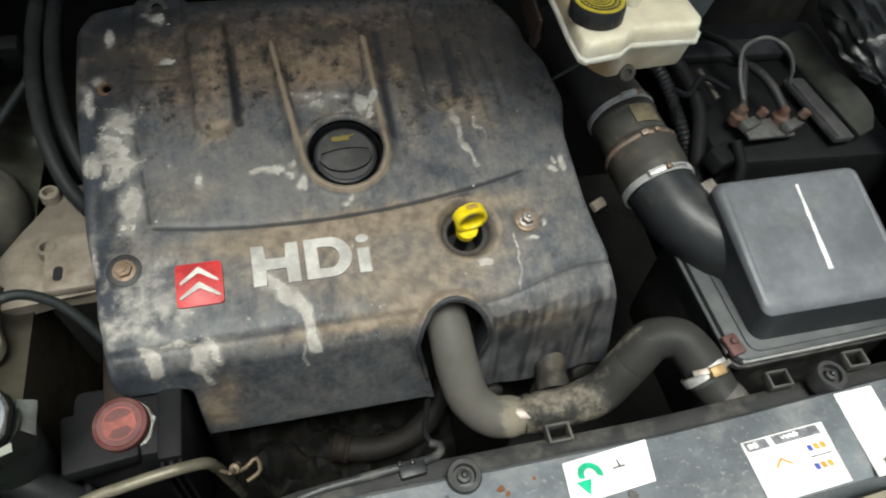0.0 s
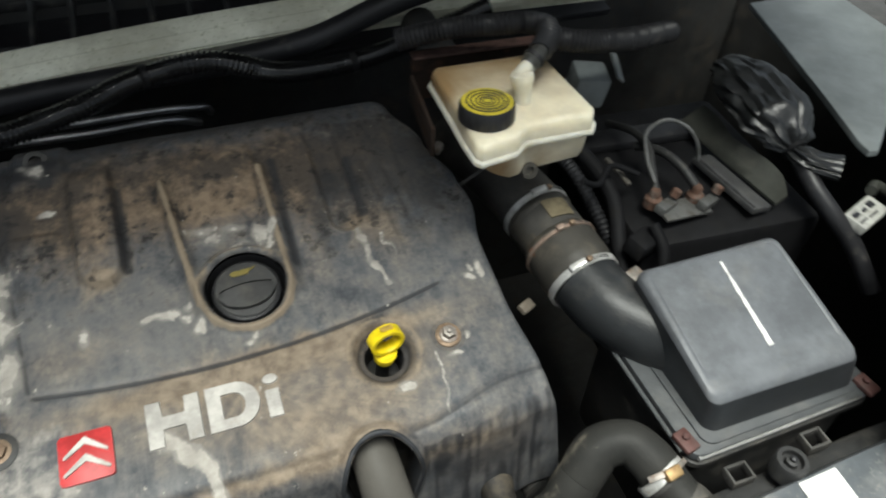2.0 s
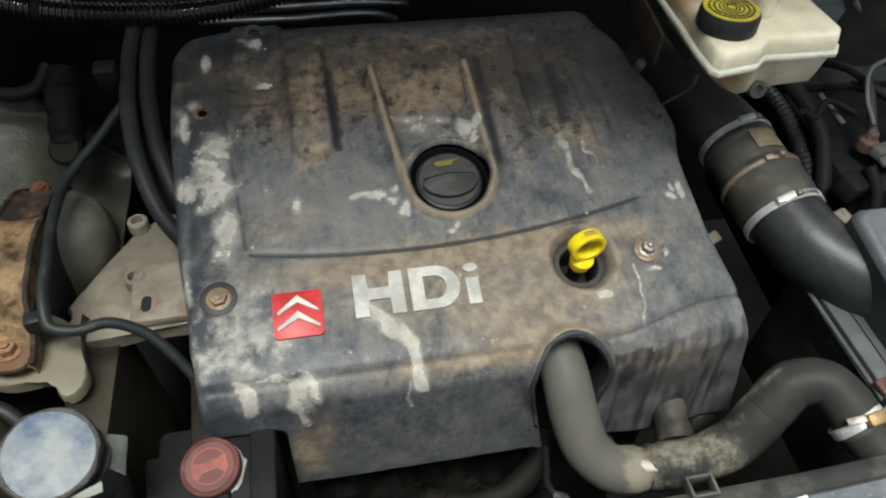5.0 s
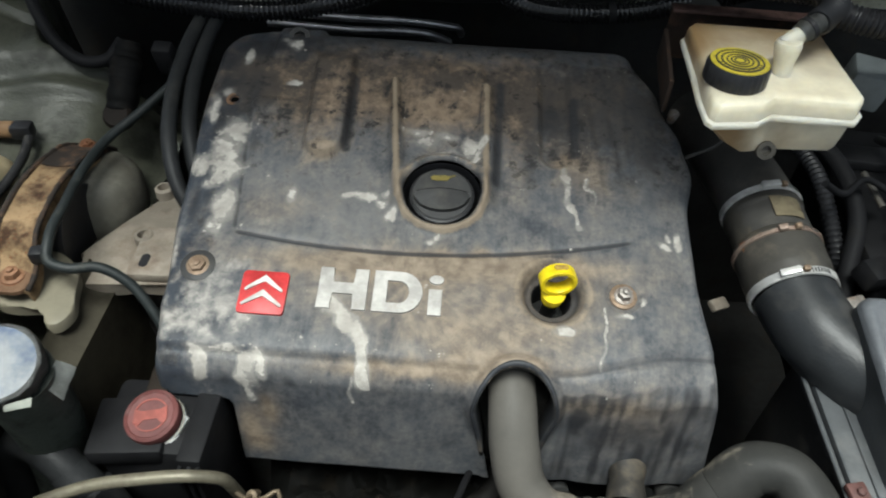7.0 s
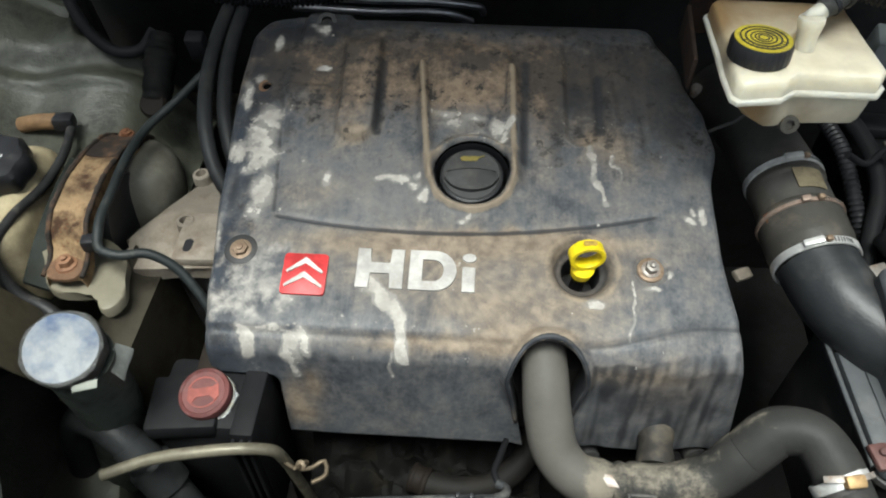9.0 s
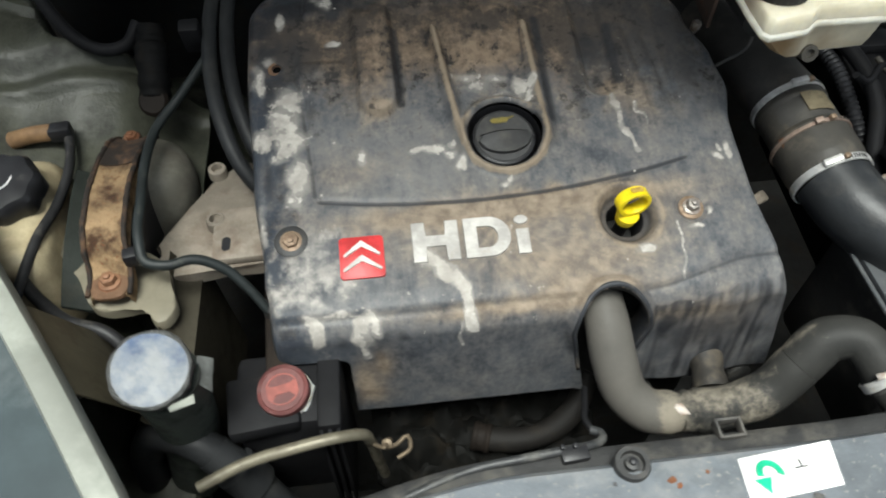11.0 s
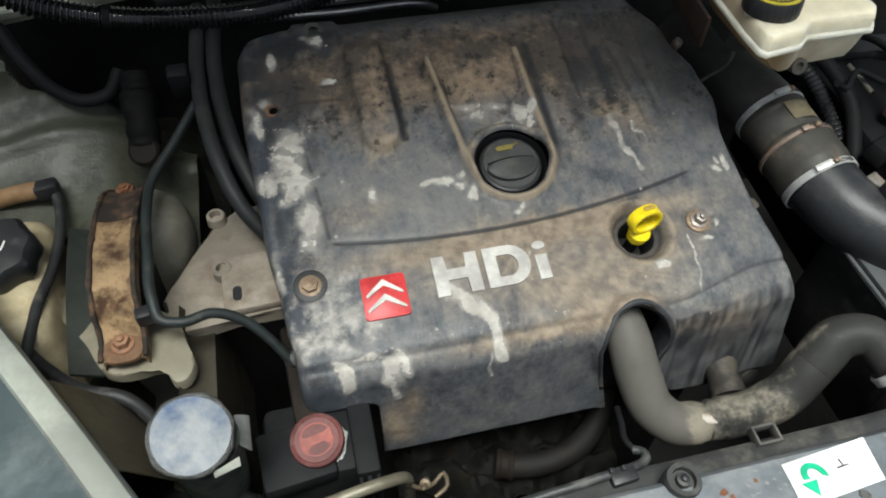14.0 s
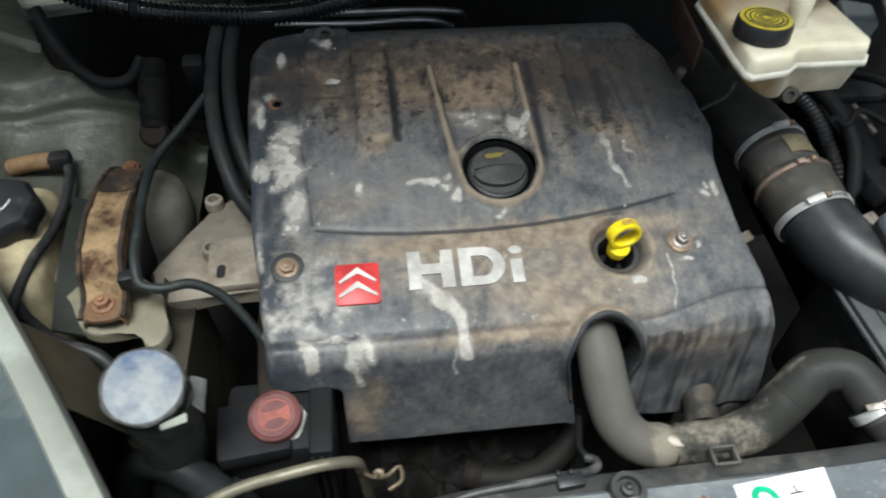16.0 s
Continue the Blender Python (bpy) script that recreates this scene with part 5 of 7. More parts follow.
def build_reservoir():
    tank = thing("brake_fluid_reservoir", "yellowed white plastic brake fluid reservoir, stained brown on top", "fluid reservoir")
    seam = [(0.2190, 0.120), (0.2172, 0.085), (0.2180, 0.0590), (0.2225, 0.0535), (0.2565, 0.0580), (0.2700, 0.0690), (0.3330, 0.0685), (0.3410, 0.0790), (0.3400, 0.120), (0.3365, 0.176), (0.330, 0.184), (0.226, 0.186), (0.2205, 0.180)]
    foot = [(0.246, 0.120), (0.247, 0.095), (0.2520, 0.0790), (0.2580, 0.0715), (0.2660, 0.0725), (0.2780, 0.0775), (0.3300, 0.0805), (0.3370, 0.0860), (0.3360, 0.120), (0.333, 0.165), (0.328, 0.172), (0.252, 0.174), (0.246, 0.168)]
    cx, cy = 0.276, 0.122

    def inset(d):
        out = []
        for x, y in seam:
            r = math.hypot(x - cx, y - cy)
            out.append((cx + (x - cx) * (r - d) / r, cy + (y - cy) * (r - d) / r))
        return out

    def finer(line, times=4):
        return [(a[0] + (b[0] - a[0]) * k / times, a[1] + (b[1] - a[1]) * k / times) for a, b in zip(line, line[1:] + line[:1]) for k in range(times)]

    def loft(levels, mat, name, label, stain_shade):
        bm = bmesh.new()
        lay = bm.verts.layers.float.new("stain_shade")
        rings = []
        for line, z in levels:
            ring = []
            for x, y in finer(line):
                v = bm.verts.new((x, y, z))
                v[lay] = stain_shade(x, y, z)
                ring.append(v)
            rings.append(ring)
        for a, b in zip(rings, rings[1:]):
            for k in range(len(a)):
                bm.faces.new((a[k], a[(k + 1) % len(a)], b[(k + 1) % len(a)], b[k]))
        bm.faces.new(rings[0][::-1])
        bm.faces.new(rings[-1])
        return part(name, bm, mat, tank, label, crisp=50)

    # Brown stains; shade towards the back and top is painted in too.
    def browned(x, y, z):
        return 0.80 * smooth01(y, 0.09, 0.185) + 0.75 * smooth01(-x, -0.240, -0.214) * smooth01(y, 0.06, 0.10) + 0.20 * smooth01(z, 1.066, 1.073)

    # Brown stains; shade towards the left and bottom is painted in too.
    def low_browned(x, y, z):
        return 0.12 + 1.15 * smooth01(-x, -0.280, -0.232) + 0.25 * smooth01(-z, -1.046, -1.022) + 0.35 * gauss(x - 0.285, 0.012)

    loft([(inset(0.0005), 1.0528), (inset(-0.0005), 1.0540), (inset(-0.0005), 1.0572), (inset(0.0010), 1.0584)], M_TANK, "lip", "moulded seam lip", lambda x, y, z: 0)
    tops = [(inset(0.0028), 1.0580), (inset(0.0030), 1.0665), (inset(0.0040), 1.0708), (inset(0.0060), 1.0727), (inset(0.016), 1.0730)]
    tops += [([(cx + (x - cx) * k, cy + (y - cy) * k) for x, y in inset(0.016)], 1.0730) for k in (0.75, 0.5, 0.25, 0.06)]
    loft(tops, M_RESERVOIR, "upper_shell", "brown-stained top shell with painted shade", browned)
    loft([(foot, 1.0220), ([(a * 0.6 + c * 0.4, b * 0.6 + d * 0.4) for (a, b), (c, d) in zip(foot, inset(0.004))], 1.0320), (inset(0.0045), 1.0525), (inset(0.0045), 1.0535)], M_RESERVOIR, "lower_shell", "brown-stained translucent lower shell with painted shade", low_browned)
    at = pose(0.2420, 0.0945, 1.0715, -3, 0, 0)
    part("cap_neck", lathe([(0.0215, -0.006), (0.0215, 0.003)], at, 36), M_TANK, tank)
    cap = part("cap", lathe([(0.0228, 0), (0.0238, 0.0015), (0.0236, 0.0135), (0.0224, 0.0158), (0.0205, 0.0163)], at, 108, None, lambda a, r: 1 + (0.012 if math.sin(a * 30) > 0 and r > 0.0235 else 0)), M_BLACK, tank, "black ribbed screw cap")
    part("cap_print", lathe([(0.0218, 0.0155), (0.0218, 0.0166), (0.002, 0.0170)], at, 48), M_YELLOW_WORN, cap, "worn yellow warning print")
    for r, w in ((0.0042, 0.0003), (0.0068, 0.0003), (0.0100, 0.0003), (0.0138, 0.0005), (0.0178, 0.0003)):
        part("print_ring", ring_band(at @ Vector((0, 0, 0.0168)), at.to_3x3() @ Vector((0, 0, 1)), r, 0.0008, w), M_INK, cap)
    for k in range(11):
        t = radians(196 + 14 * k)
        part("print_bar", box((0.0007, 0.0055, 0.0006), (0, 0, 0), (0, 0, 0), 0.0), M_INK, cap).matrix_world = at @ pose(0.0158 * math.cos(t), 0.0158 * math.sin(t), 0.0168, 0, 0, math.degrees(t) - 90)
    spigot = part("spigot", lathe([(0.0085, -0.004), (0.0074, 0.0), (0.0076, 0.010), (0.0092, 0.018), (0.0102, 0.023), (0.0096, 0.0265), (0.004, 0.0280)], pose(0.2815, 0.1075, 1.0720, -8, -4, 0), 24), M_TANK, tank, "white plastic filler spigot")
    part("spigot_arm", tube([(0.2765, 0.1115, 1.0935), (0.2840, 0.1165, 1.0975), (0.2905, 0.1200, 1.1010)], 0.0068, 16), M_TANK, spigot)
    part("drain_plug", lathe([(0.0075, -0.004), (0.0075, 0.004), (0.004, 0.004), (0.0035, 0.001)], pose(0.2780, 0.0745, 1.0235, 70, 0, 0), 20), M_SLEEVE, tank)
    part("drain_ring", ring_band((0.2780, 0.0735, 1.0235), (0, -1, 0.3), 0.0055, 0.003, 0.0016), M_BOLT, tank, "bright drain ring")
    pipe = thing("fluid_hose", "black ribbed fluid hose with a clear plastic elbow", "hose")
    part("elbow", tube([(0.2885, 0.1190, 1.1000), (0.2960, 0.1230, 1.1040), (0.3040, 0.1280, 1.1070)], lambda f, d: 0.0078 + 0.0012 * gauss(f - 0.35, 0.1), 18, 0.001), M_FILM, pipe, "scratched clear elbow")
    part("elbow_clip", ring_band((0.2950, 0.1225, 1.1035), (0.8, 0.45, 0.4), 0.0086, 0.004, 0.001), M_BLACK, pipe)
    part("corrugated_tube", tube([(0.3030, 0.1275, 1.1065), (0.3170, 0.1420, 1.1110), (0.3225, 0.1560, 1.1120), (0.3130, 0.1720, 1.1100), (0.2860, 0.1800, 1.1080), (0.2450, 0.1920, 1.1040), (0.2, 0.21, 1.09)], lambda f, d: 0.0096 + 0.0011 * math.sin(d * 2 * math.pi / 0.0042), 18, 0.001), M_BLACK, pipe)
    part("corrugated_tube", tube([(0.3200, 0.1560, 1.1040), (0.3400, 0.1460, 1.1020), (0.3650, 0.1400, 1.1000), (0.4000, 0.1420, 1.0960), (0.47, 0.17, 1.08)], lambda f, d: 0.0100 + 0.0011 * math.sin(d * 2 * math.pi / 0.0042), 18, 0.001), M_BLACK, pipe)
    frame_ = thing("reservoir_bracket", "rust-stained steel bracket behind the reservoir", "bracket")
    part("back_plate", box((0.140, 0.005, 0.050), (0.285, 0.212, 1.046), (0, 0, -2), 0.002), M_RUST_DARK, frame_)
    part("top_flange", box((0.142, 0.014, 0.003), (0.285, 0.207, 1.072), (0, 0, -2), 0.001), M_RUSTPINK, frame_, "pinkish rust-primed flange")
    part("side_plate", box((0.004, 0.090, 0.030), (0.2075, 0.160, 1.040), (0, 0, -6), 0.0015), M_RUST_DARK, frame_)
    part("master_cylinder", tube([(0.285, 0.16, 1.0), (0.285, 0.40, 1.0)], 0.022, 24), M_DARK, frame_)


M_RUSTPINK = material("pink_rust_primer", (0.080, 0.044, 0.036), 0.65, (0.03, 0.018, 0.014), 0.45, scale=50)
M_YELLOW_WORN = material("worn_yellow_print", (0.56, 0.46, 0.045), 0.5, (0.20, 0.17, 0.09), 0.32, scale=80, edge=0.06)
M_RUST_DARK = material("dark_rusty_plate", (0.022, 0.015, 0.012), 0.75, (0.075, 0.040, 0.024), 0.35, scale=50, spec=0.15)
build_reservoir()


# ---- battery corner ----
M_CASE = material("black_battery_case", (0.011, 0.011, 0.012), 0.6, (0.018, 0.017, 0.015), 0.25, scale=40, spec=0.10)
M_GREYBAR = material("dusty_grey_bar", (0.070, 0.070, 0.072), 0.5, (0.13, 0.125, 0.115), 0.4, scale=40, edge=0.3)
M_FLAPGREEN = material("green_black_cover", (0.045, 0.047, 0.040), 0.55, (0.085, 0.080, 0.066), 0.4, scale=30, edge=0.3)
M_GREYLINK = material("dull_grey_link", (0.12, 0.12, 0.115), 0.5, (0.06, 0.05, 0.04), 0.4, metal=0.3, scale=60)


def build_battery():
    bat = thing("battery", "black car battery with corroded terminals and a clamp bar", "battery")
    part("case", box((0.215, 0.235, 0.20), (0.520, 0.150, 0.818), (0, 0, -4), 0.008), M_CASE, bat)
    part("top_ridge", box((0.170, 0.030, 0.012), (0.500, 0.205, 0.924), (0, 0, -4), 0.003), M_BLACK, bat)
    part("clamp_bar", box((0.027, 0.098, 0.008), (0.5420, 0.092, 0.929), (0, 8, 5), 0.002), M_GREYBAR, bat, "dusty grey clamp bar")
    part("bar_rib", box((0.004, 0.096, 0.005), (0.5325, 0.0915, 0.9345), (0, 8, 5), 0.0012), M_GREYBAR, bat)
    inner = curve_points([(0.550, 0.205, 0.934), (0.551, 0.180, 0.935), (0.554, 0.140, 0.935), (0.560, 0.090, 0.933), (0.566, 0.046, 0.931)], 0.012)
    outer = [(0.573, 0.200), (0.574, 0.185), (0.5745, 0.172), (0.5645, 0.131), (0.573, 0.108), (0.582, 0.082), (0.585, 0.064), (0.574, 0.044)]
    flap = []
    for i, p in enumerate(inner):
        f = i / (len(inner) - 1) * (len(outer) - 1)
        k = min(int(f), len(outer) - 2)
        x, y = (outer[k][c] + (outer[k + 1][c] - outer[k][c]) * (f - k) for c in (0, 1))
        far = Vector((x, y, p.z + 0.022 - 0.010 * smooth01(0.10 - y, 0, 0.06)))
        flap.append([tuple(p.lerp(far, g)) for g in (0, 0.33, 0.67, 1)])
    part("side_flap", sheet(flap, 0.003), M_FLAPGREEN, bat, "bent green-black cover flap")
    for x, y, z in ((0.438, 0.086, 0.942), (0.486, 0.080, 0.940)):
        t = part("terminal", lathe([(0.0095, 0), (0.0090, 0.010), (0.0060, 0.013), (0.0055, 0.019), (0.004, 0.021)], pose(x, y, z - 0.012), 20), M_COPPER, bat, "corroded battery terminal")
        part("clamp_ear", box((0.028, 0.012, 0.010), (x + 0.008, y - 0.012, z - 0.006), (8, 10, 25), 0.002), M_GREYLINK, t)
        part("clamp_nut", lathe([(0.0055, 0), (0.0055, 0.008), (0.003, 0.009)], pose(x + 0.020, y - 0.006, z, 0, 20, 0), 6), M_COPPER, t)
    part("fuse_plate", box((0.060, 0.026, 0.004), (0.466, 0.070, 0.931), (4, 6, 4), 0.001), M_GREYLINK, bat, "dull metal link plate")


build_battery()


def cable(name, label, line, r, mat, category="cable", ribs=0.0):
    ob = part(name, tube(line, (lambda f, d: r + ribs * math.sin(d * 2 * math.pi / 0.0054)) if ribs else r, 18, 0.0009 if ribs else 0.004), mat)
    return tagged(ob, label, category)


M_PALESHEATH = material("pale_grey_sheath", (0.13, 0.13, 0.128), 0.45, (0.06, 0.058, 0.05), 0.4, scale=60)
cable("battery_cable", "grey cable looping up from the battery terminal", [(0.440, 0.092, 0.953), (0.446, 0.124, 0.966), (0.4515, 0.140, 0.984), (0.466, 0.138, 0.996), (0.491, 0.131, 0.989), (0.509, 0.124, 0.967), (0.5150, 0.121, 0.945)], 0.0022, M_PALESHEATH)
cable("battery_cable", "pale sheathed cable on the battery terminal", [(0.440, 0.088, 0.946), (0.447, 0.112, 0.958), (0.4545, 0.134, 0.966), (0.460, 0.165, 0.962), (0.46, 0.22, 0.94)], 0.0044, M_GREYCABLE := material("grey_cable_sheath", (0.026, 0.026, 0.026), 0.5, (0.075, 0.07, 0.062), 0.36, scale=60))
cable("battery_cable", "grey cable running along the battery top", [(0.486, 0.084, 0.946), (0.479, 0.106, 0.957), (0.470, 0.132, 0.960), (0.458, 0.16, 0.950)], 0.0050, M_GREYCABLE)
cable("wiring_loom", "black taped wiring loom behind the duct", [(0.385, 0.010, 0.860), (0.392, 0.060, 0.900), (0.405, 0.110, 0.930), (0.395, 0.165, 0.950), (0.375, 0.21, 0.955)], 0.008, M_CASE)
cable("wiring_loom", "thin black wires looped beside the reservoir", [(0.345, 0.085, 0.985), (0.375, 0.098, 0.965), (0.402, 0.120, 0.965), (0.430, 0.110, 0.955)], 0.003, M_CASE)
cable("wiring_loom", "corrugated black conduit beside the battery", [(0.372, 0.215, 0.94), (0.382, 0.150, 0.935), (0.388, 0.110, 0.915), (0.40, 0.06, 0.875)], 0.007, M_BLACK, "conduit", 0.0008)
cable("wire", "bare tan wire end beside the battery", [(0.412, 0.144, 0.954), (0.416, 0.128, 0.950), (0.4215, 0.108, 0.944)], 0.0030, M_SLEEVE, "wire")
cable("wiring_loom", "black wires trailing down past the battery", [(0.415, 0.050, 0.940), (0.418, 0.030, 0.925), (0.412, 0.014, 0.900), (0.405, 0.004, 0.86)], 0.006, M_CASE)
cable("pressure_pipe", "thin bent steel pipe behind the engine cover", [(0.235, 0.170, 0.925), (0.258, 0.165, 0.945), (0.280, 0.165, 0.962), (0.290, 0.19, 0.99)], 0.0020, M_HOSE, "pipe")
tagged(part("terminal_cover", box((0.036, 0.024, 0.022), (0.404, 0.045, 0.922), (10, 8, 24), 0.005), M_CASE), "small black terminal box", "terminal box")
tagged(part("wire_tag", box((0.020, 0.012, 0.007), (0.292, 0.060, 0.850), (20, 10, 30), 0.002), M_CAST), "small pale metal tab beside the duct", "tab")
tagged(part("bracket_tab", box((0.020, 0.016, 0.010), (0.384, 0.020, 0.905), (10, 0, 20), 0.002), M_BOLT), "small zinc tab on the duct bracket", "tab")
tagged(part("relay_box", box((0.036, 0.034, 0.036), (0.394, 0.182, 1.026), (8, 6, -12), 0.004), M_GREYCOVER), "grey plastic relay box with a rusty screw", "relay box")
tagged(part("relay_label", box((0.011, 0.046, 0.003), (0.421, 0.176, 1.046), (8, 40, -14), 0.001), M_GREYCOVER), "pale plastic strip beside the relay", "strip")


def build_bag():
    """A cable end wrapped in a crumpled black bag."""
    line = curve_points([(0.606, 0.226, 0.985), (0.604, 0.205, 0.993), (0.602, 0.168, 0.993), (0.602, 0.130, 0.988), (0.599, 0.098, 0.980), (0.597, 0.076, 0.972), (0.603, 0.060, 0.970), (0.613, 0.046, 0.971), (0.622, 0.036, 0.972)], 0.002)
    bm = bmesh.new()
    rings = []
    n = len(line)
    for i, p in enumerate(line):
        f = i / (n - 1)
        way = (line[min(i + 1, n - 1)] - line[max(i - 1, 0)]).normalized()
        side = way.cross(Vector((0, 0, 1))).normalized()
        up = side.cross(way)
        r = table(f, [(0.0, 0.010), (0.08, 0.022), (0.30, 0.036), (0.56, 0.036), (0.70, 0.022), (0.765, 0.0095), (0.84, 0.013), (1.0, 0.015)])
        ring = []
        for k in range(64):
            a = 2 * math.pi * k / 64
            q = Vector((math.cos(a), math.sin(a), 0))
            # Long folds run towards the tied neck, with a few sharp creases across them.
            fold = 0.16 * (1 - 2 * abs(noise.noise(Vector((q.x * 2.6, q.y * 2.6, f * 2.2))))) + 0.10 * (1 - 2 * abs(noise.noise(Vector((q.x * 5, q.y * 5, f * 5 + 3)))))
            pinch = 0.20 * math.sin(a * 9 + 4 * noise.noise(Vector((f * 6, 0, 1)))) * gauss(f - 0.765, 0.12)
            crease = 0.86 + fold + pinch + 0.10 * noise.noise(Vector((q.x * 1.2, q.y * 1.2, f * 7)))
            ring.append(bm.verts.new(p + r * crease * (q.x * side * 1.12 + q.y * up * 0.72)))
        rings.append(ring)
    for a, b in zip(rings, rings[1:]):
        for k in range(64):
            bm.faces.new((a[k], a[(k + 1) % 64], b[(k + 1) % 64], b[k]))
    bm.faces.new(rings[0][::-1])
    bm.faces.new(rings[-1])
    bag = thing("wrapped_plastic_bag", "crumpled shiny black plastic bag wrapped round a cable", "plastic bag")
    part("bag_skin", bm, M_BAG, bag)
    i = int(0.765 * (n - 1))
    part("tie", ring_band(line[i], line[i + 2] - line[i - 2], 0.0112, 0.005, 0.0016), M_CASE, bag, "black tape tie round the neck")


build_bag()
cable("bag_cable", "thick black cable dropping from the wrapped bag", [(0.599, 0.066, 0.966), (0.597, 0.038, 0.954), (0.605, 0.012, 0.938), (0.620, -0.012, 0.916), (0.64, -0.05, 0.87)], 0.0095, M_BLACK)
con = thing("lamp_connector", "white plastic lamp connector with a printed label", "connector")
part("body", box((0.062, 0.026, 0.011), (0.646, 0.003, 0.930), (8, 6, 21), 0.002), material("dusty_white_plastic", (0.42, 0.42, 0.39), 0.5, (0.22, 0.21, 0.18), 0.4, scale=60), con)
for i, (a, b, w, h) in enumerate(((-0.020, 0.004, 0.012, 0.006), (-0.020, -0.005, 0.016, 0.002), (-0.002, 0.003, 0.010, 0.004), (0.014, 0.004, 0.012, 0.008), (0.002, -0.006, 0.020, 0.002))):
    part("print_bar", box((w, h, 0.0010), (0, 0, 0), (0, 0, 0), 0.0002), M_INK, con).matrix_world = pose(0.646, 0.003, 0.930, 8, 6, 21) @ pose(a, b, 0.0056)
part("tail", tube([(0.672, 0.026, 0.938), (0.688, 0.034, 0.935), (0.705, 0.028, 0.925)], 0.006, 14), M_FLAPGREEN, con)


# ---- right wing, both headlamps ----
def band(points, inner, width, drop, mat, name, label, category, shift=0.0):
    """A raised edge strip along a line of places; inner points to the side where the strip falls away."""
    line = curve_points(points, 0.012)
    rows = []
    for i, p in enumerate(line):
        way = (line[min(i + 1, len(line) - 1)] - line[max(i - 1, 0)]).normalized()
        side = way.cross(Vector((0, 0, 1))).normalized() * inner
        rows.append([tuple(p + side * (s - shift) + Vector((0, 0, z))) for s, z in ((0.010, -drop), (0.0094, -0.006), (0.0078, -0.0018), (0.004, 0.0), (-width * 0.5, 0.0012), (-width + 0.002, 0.0004), (-width, -0.004))])
    return tagged(part(name, sheet(rows, 0.003), mat), label, category, kind="structure")


RIGHT_EDGE = [(0.474, -0.246, 0.975), (0.484, -0.232, 0.980), (0.526, -0.180, 0.985), (0.622, -0.080, 0.986), (0.762, 0.066, 0.985), (0.92, 0.228, 0.990), (0.97, 0.32, 1.0)]
LEFT_EDGE = [(-0.215, -0.300, 0.975), (-0.266, -0.214, 0.985), (-0.314, -0.137, 0.988), (-0.365, -0.060, 0.988), (-0.412, 0.010, 0.985), (-0.470, 0.095, 0.982), (-0.52, 0.18, 0.98)]
band(RIGHT_EDGE, -1, 0.015, 0.022, M_LIP, "wing_edge_right", "pale wing edge beside the headlamp", "wing edge")
band(LEFT_EDGE, 1, 0.010, 0.020, M_LIP, "lamp_edge_left", "pale sealing edge along the headlamp", "lamp edge", 0.017)


rows = []
for p in curve_points(LEFT_EDGE, 0.012):
    if -0.150 < p.y < -0.070:
        rows.append([(p.x + s, p.y + 0.6 * s, p.z + z + 0.004 * noise.noise(Vector((p.y * 30, s * 30, 0)))) for s, z in ((-0.010, -0.014), (-0.004, -0.026), (0.006, -0.055), (0.016, -0.085), (0.024, -0.12), (0.030, -0.20))])
structure("lamp_inner_slope", sheet(rows, 0.003), M_OLIVEWALL, "brown-olive dirty inner wing slope below the headlamp edge", "inner wing")


def headlamp(edge, out, name_label, width, mat=M_LENS):
    """A clouded lens that falls away outwards from its edge strip, over a dark bowl."""
    lamp = thing("headlamp", name_label, "headlamp", group="headlamps")
    line = curve_points(edge, 0.02)
    rows, low = [], []
    for i, p in enumerate(line):
        way = (line[min(i + 1, len(line) - 1)] - line[max(i - 1, 0)]).normalized()
        side = way.cross(Vector((0, 0, 1))).normalized() * out
        rows.append([tuple(p + side * (width + s) + Vector((0, 0, -0.004 - 0.9 * s * s / 0.30 + 0.02 * s))) for s in [0.022 * k for k in range(15)]])
        low.append([tuple(p + side * (width + s) + Vector((0, 0, -0.06 - 1.2 * s * s / 0.30))) for s in [0.06 * k for k in range(6)]])
    part("lens", sheet(rows, 0.003), mat, lamp)
    part("bowl", sheet(low, 0.004), M_DARK, lamp)
    return lamp


headlamp(LEFT_EDGE, -1, "clouded grey headlamp lens with milky scratches", 0.0265)
headlamp(RIGHT_EDGE, 1, "pale clouded grey headlamp lens behind a pale edge", 0.016, M_WINGTOP)
tagged(part("wing_sticker", sheet([[(0.700 + 0.024 * i + 0.0425 * j, -0.018 - 0.006 * i + 0.048 * j, 0.9850 - 0.0016 * i) for i in range(3)] for j in range(3)], 0.0008), M_WHITE), "white paper sticker on the wing beside the headlamp", "sticker")
structure("inner_panel_right", prism([(0.790, 0.400), (0.752, 0.274), (0.719, 0.165), (0.690, 0.078), (0.688, 0.060), (0.700, 0.058), (0.730, 0.082), (0.833, 0.160), (0.930, 0.235), (0.94, 0.40)], 0.955, 0.963, None, 0.003), M_GREYCOVER, "pale grey inner wing panel", "inner wing")


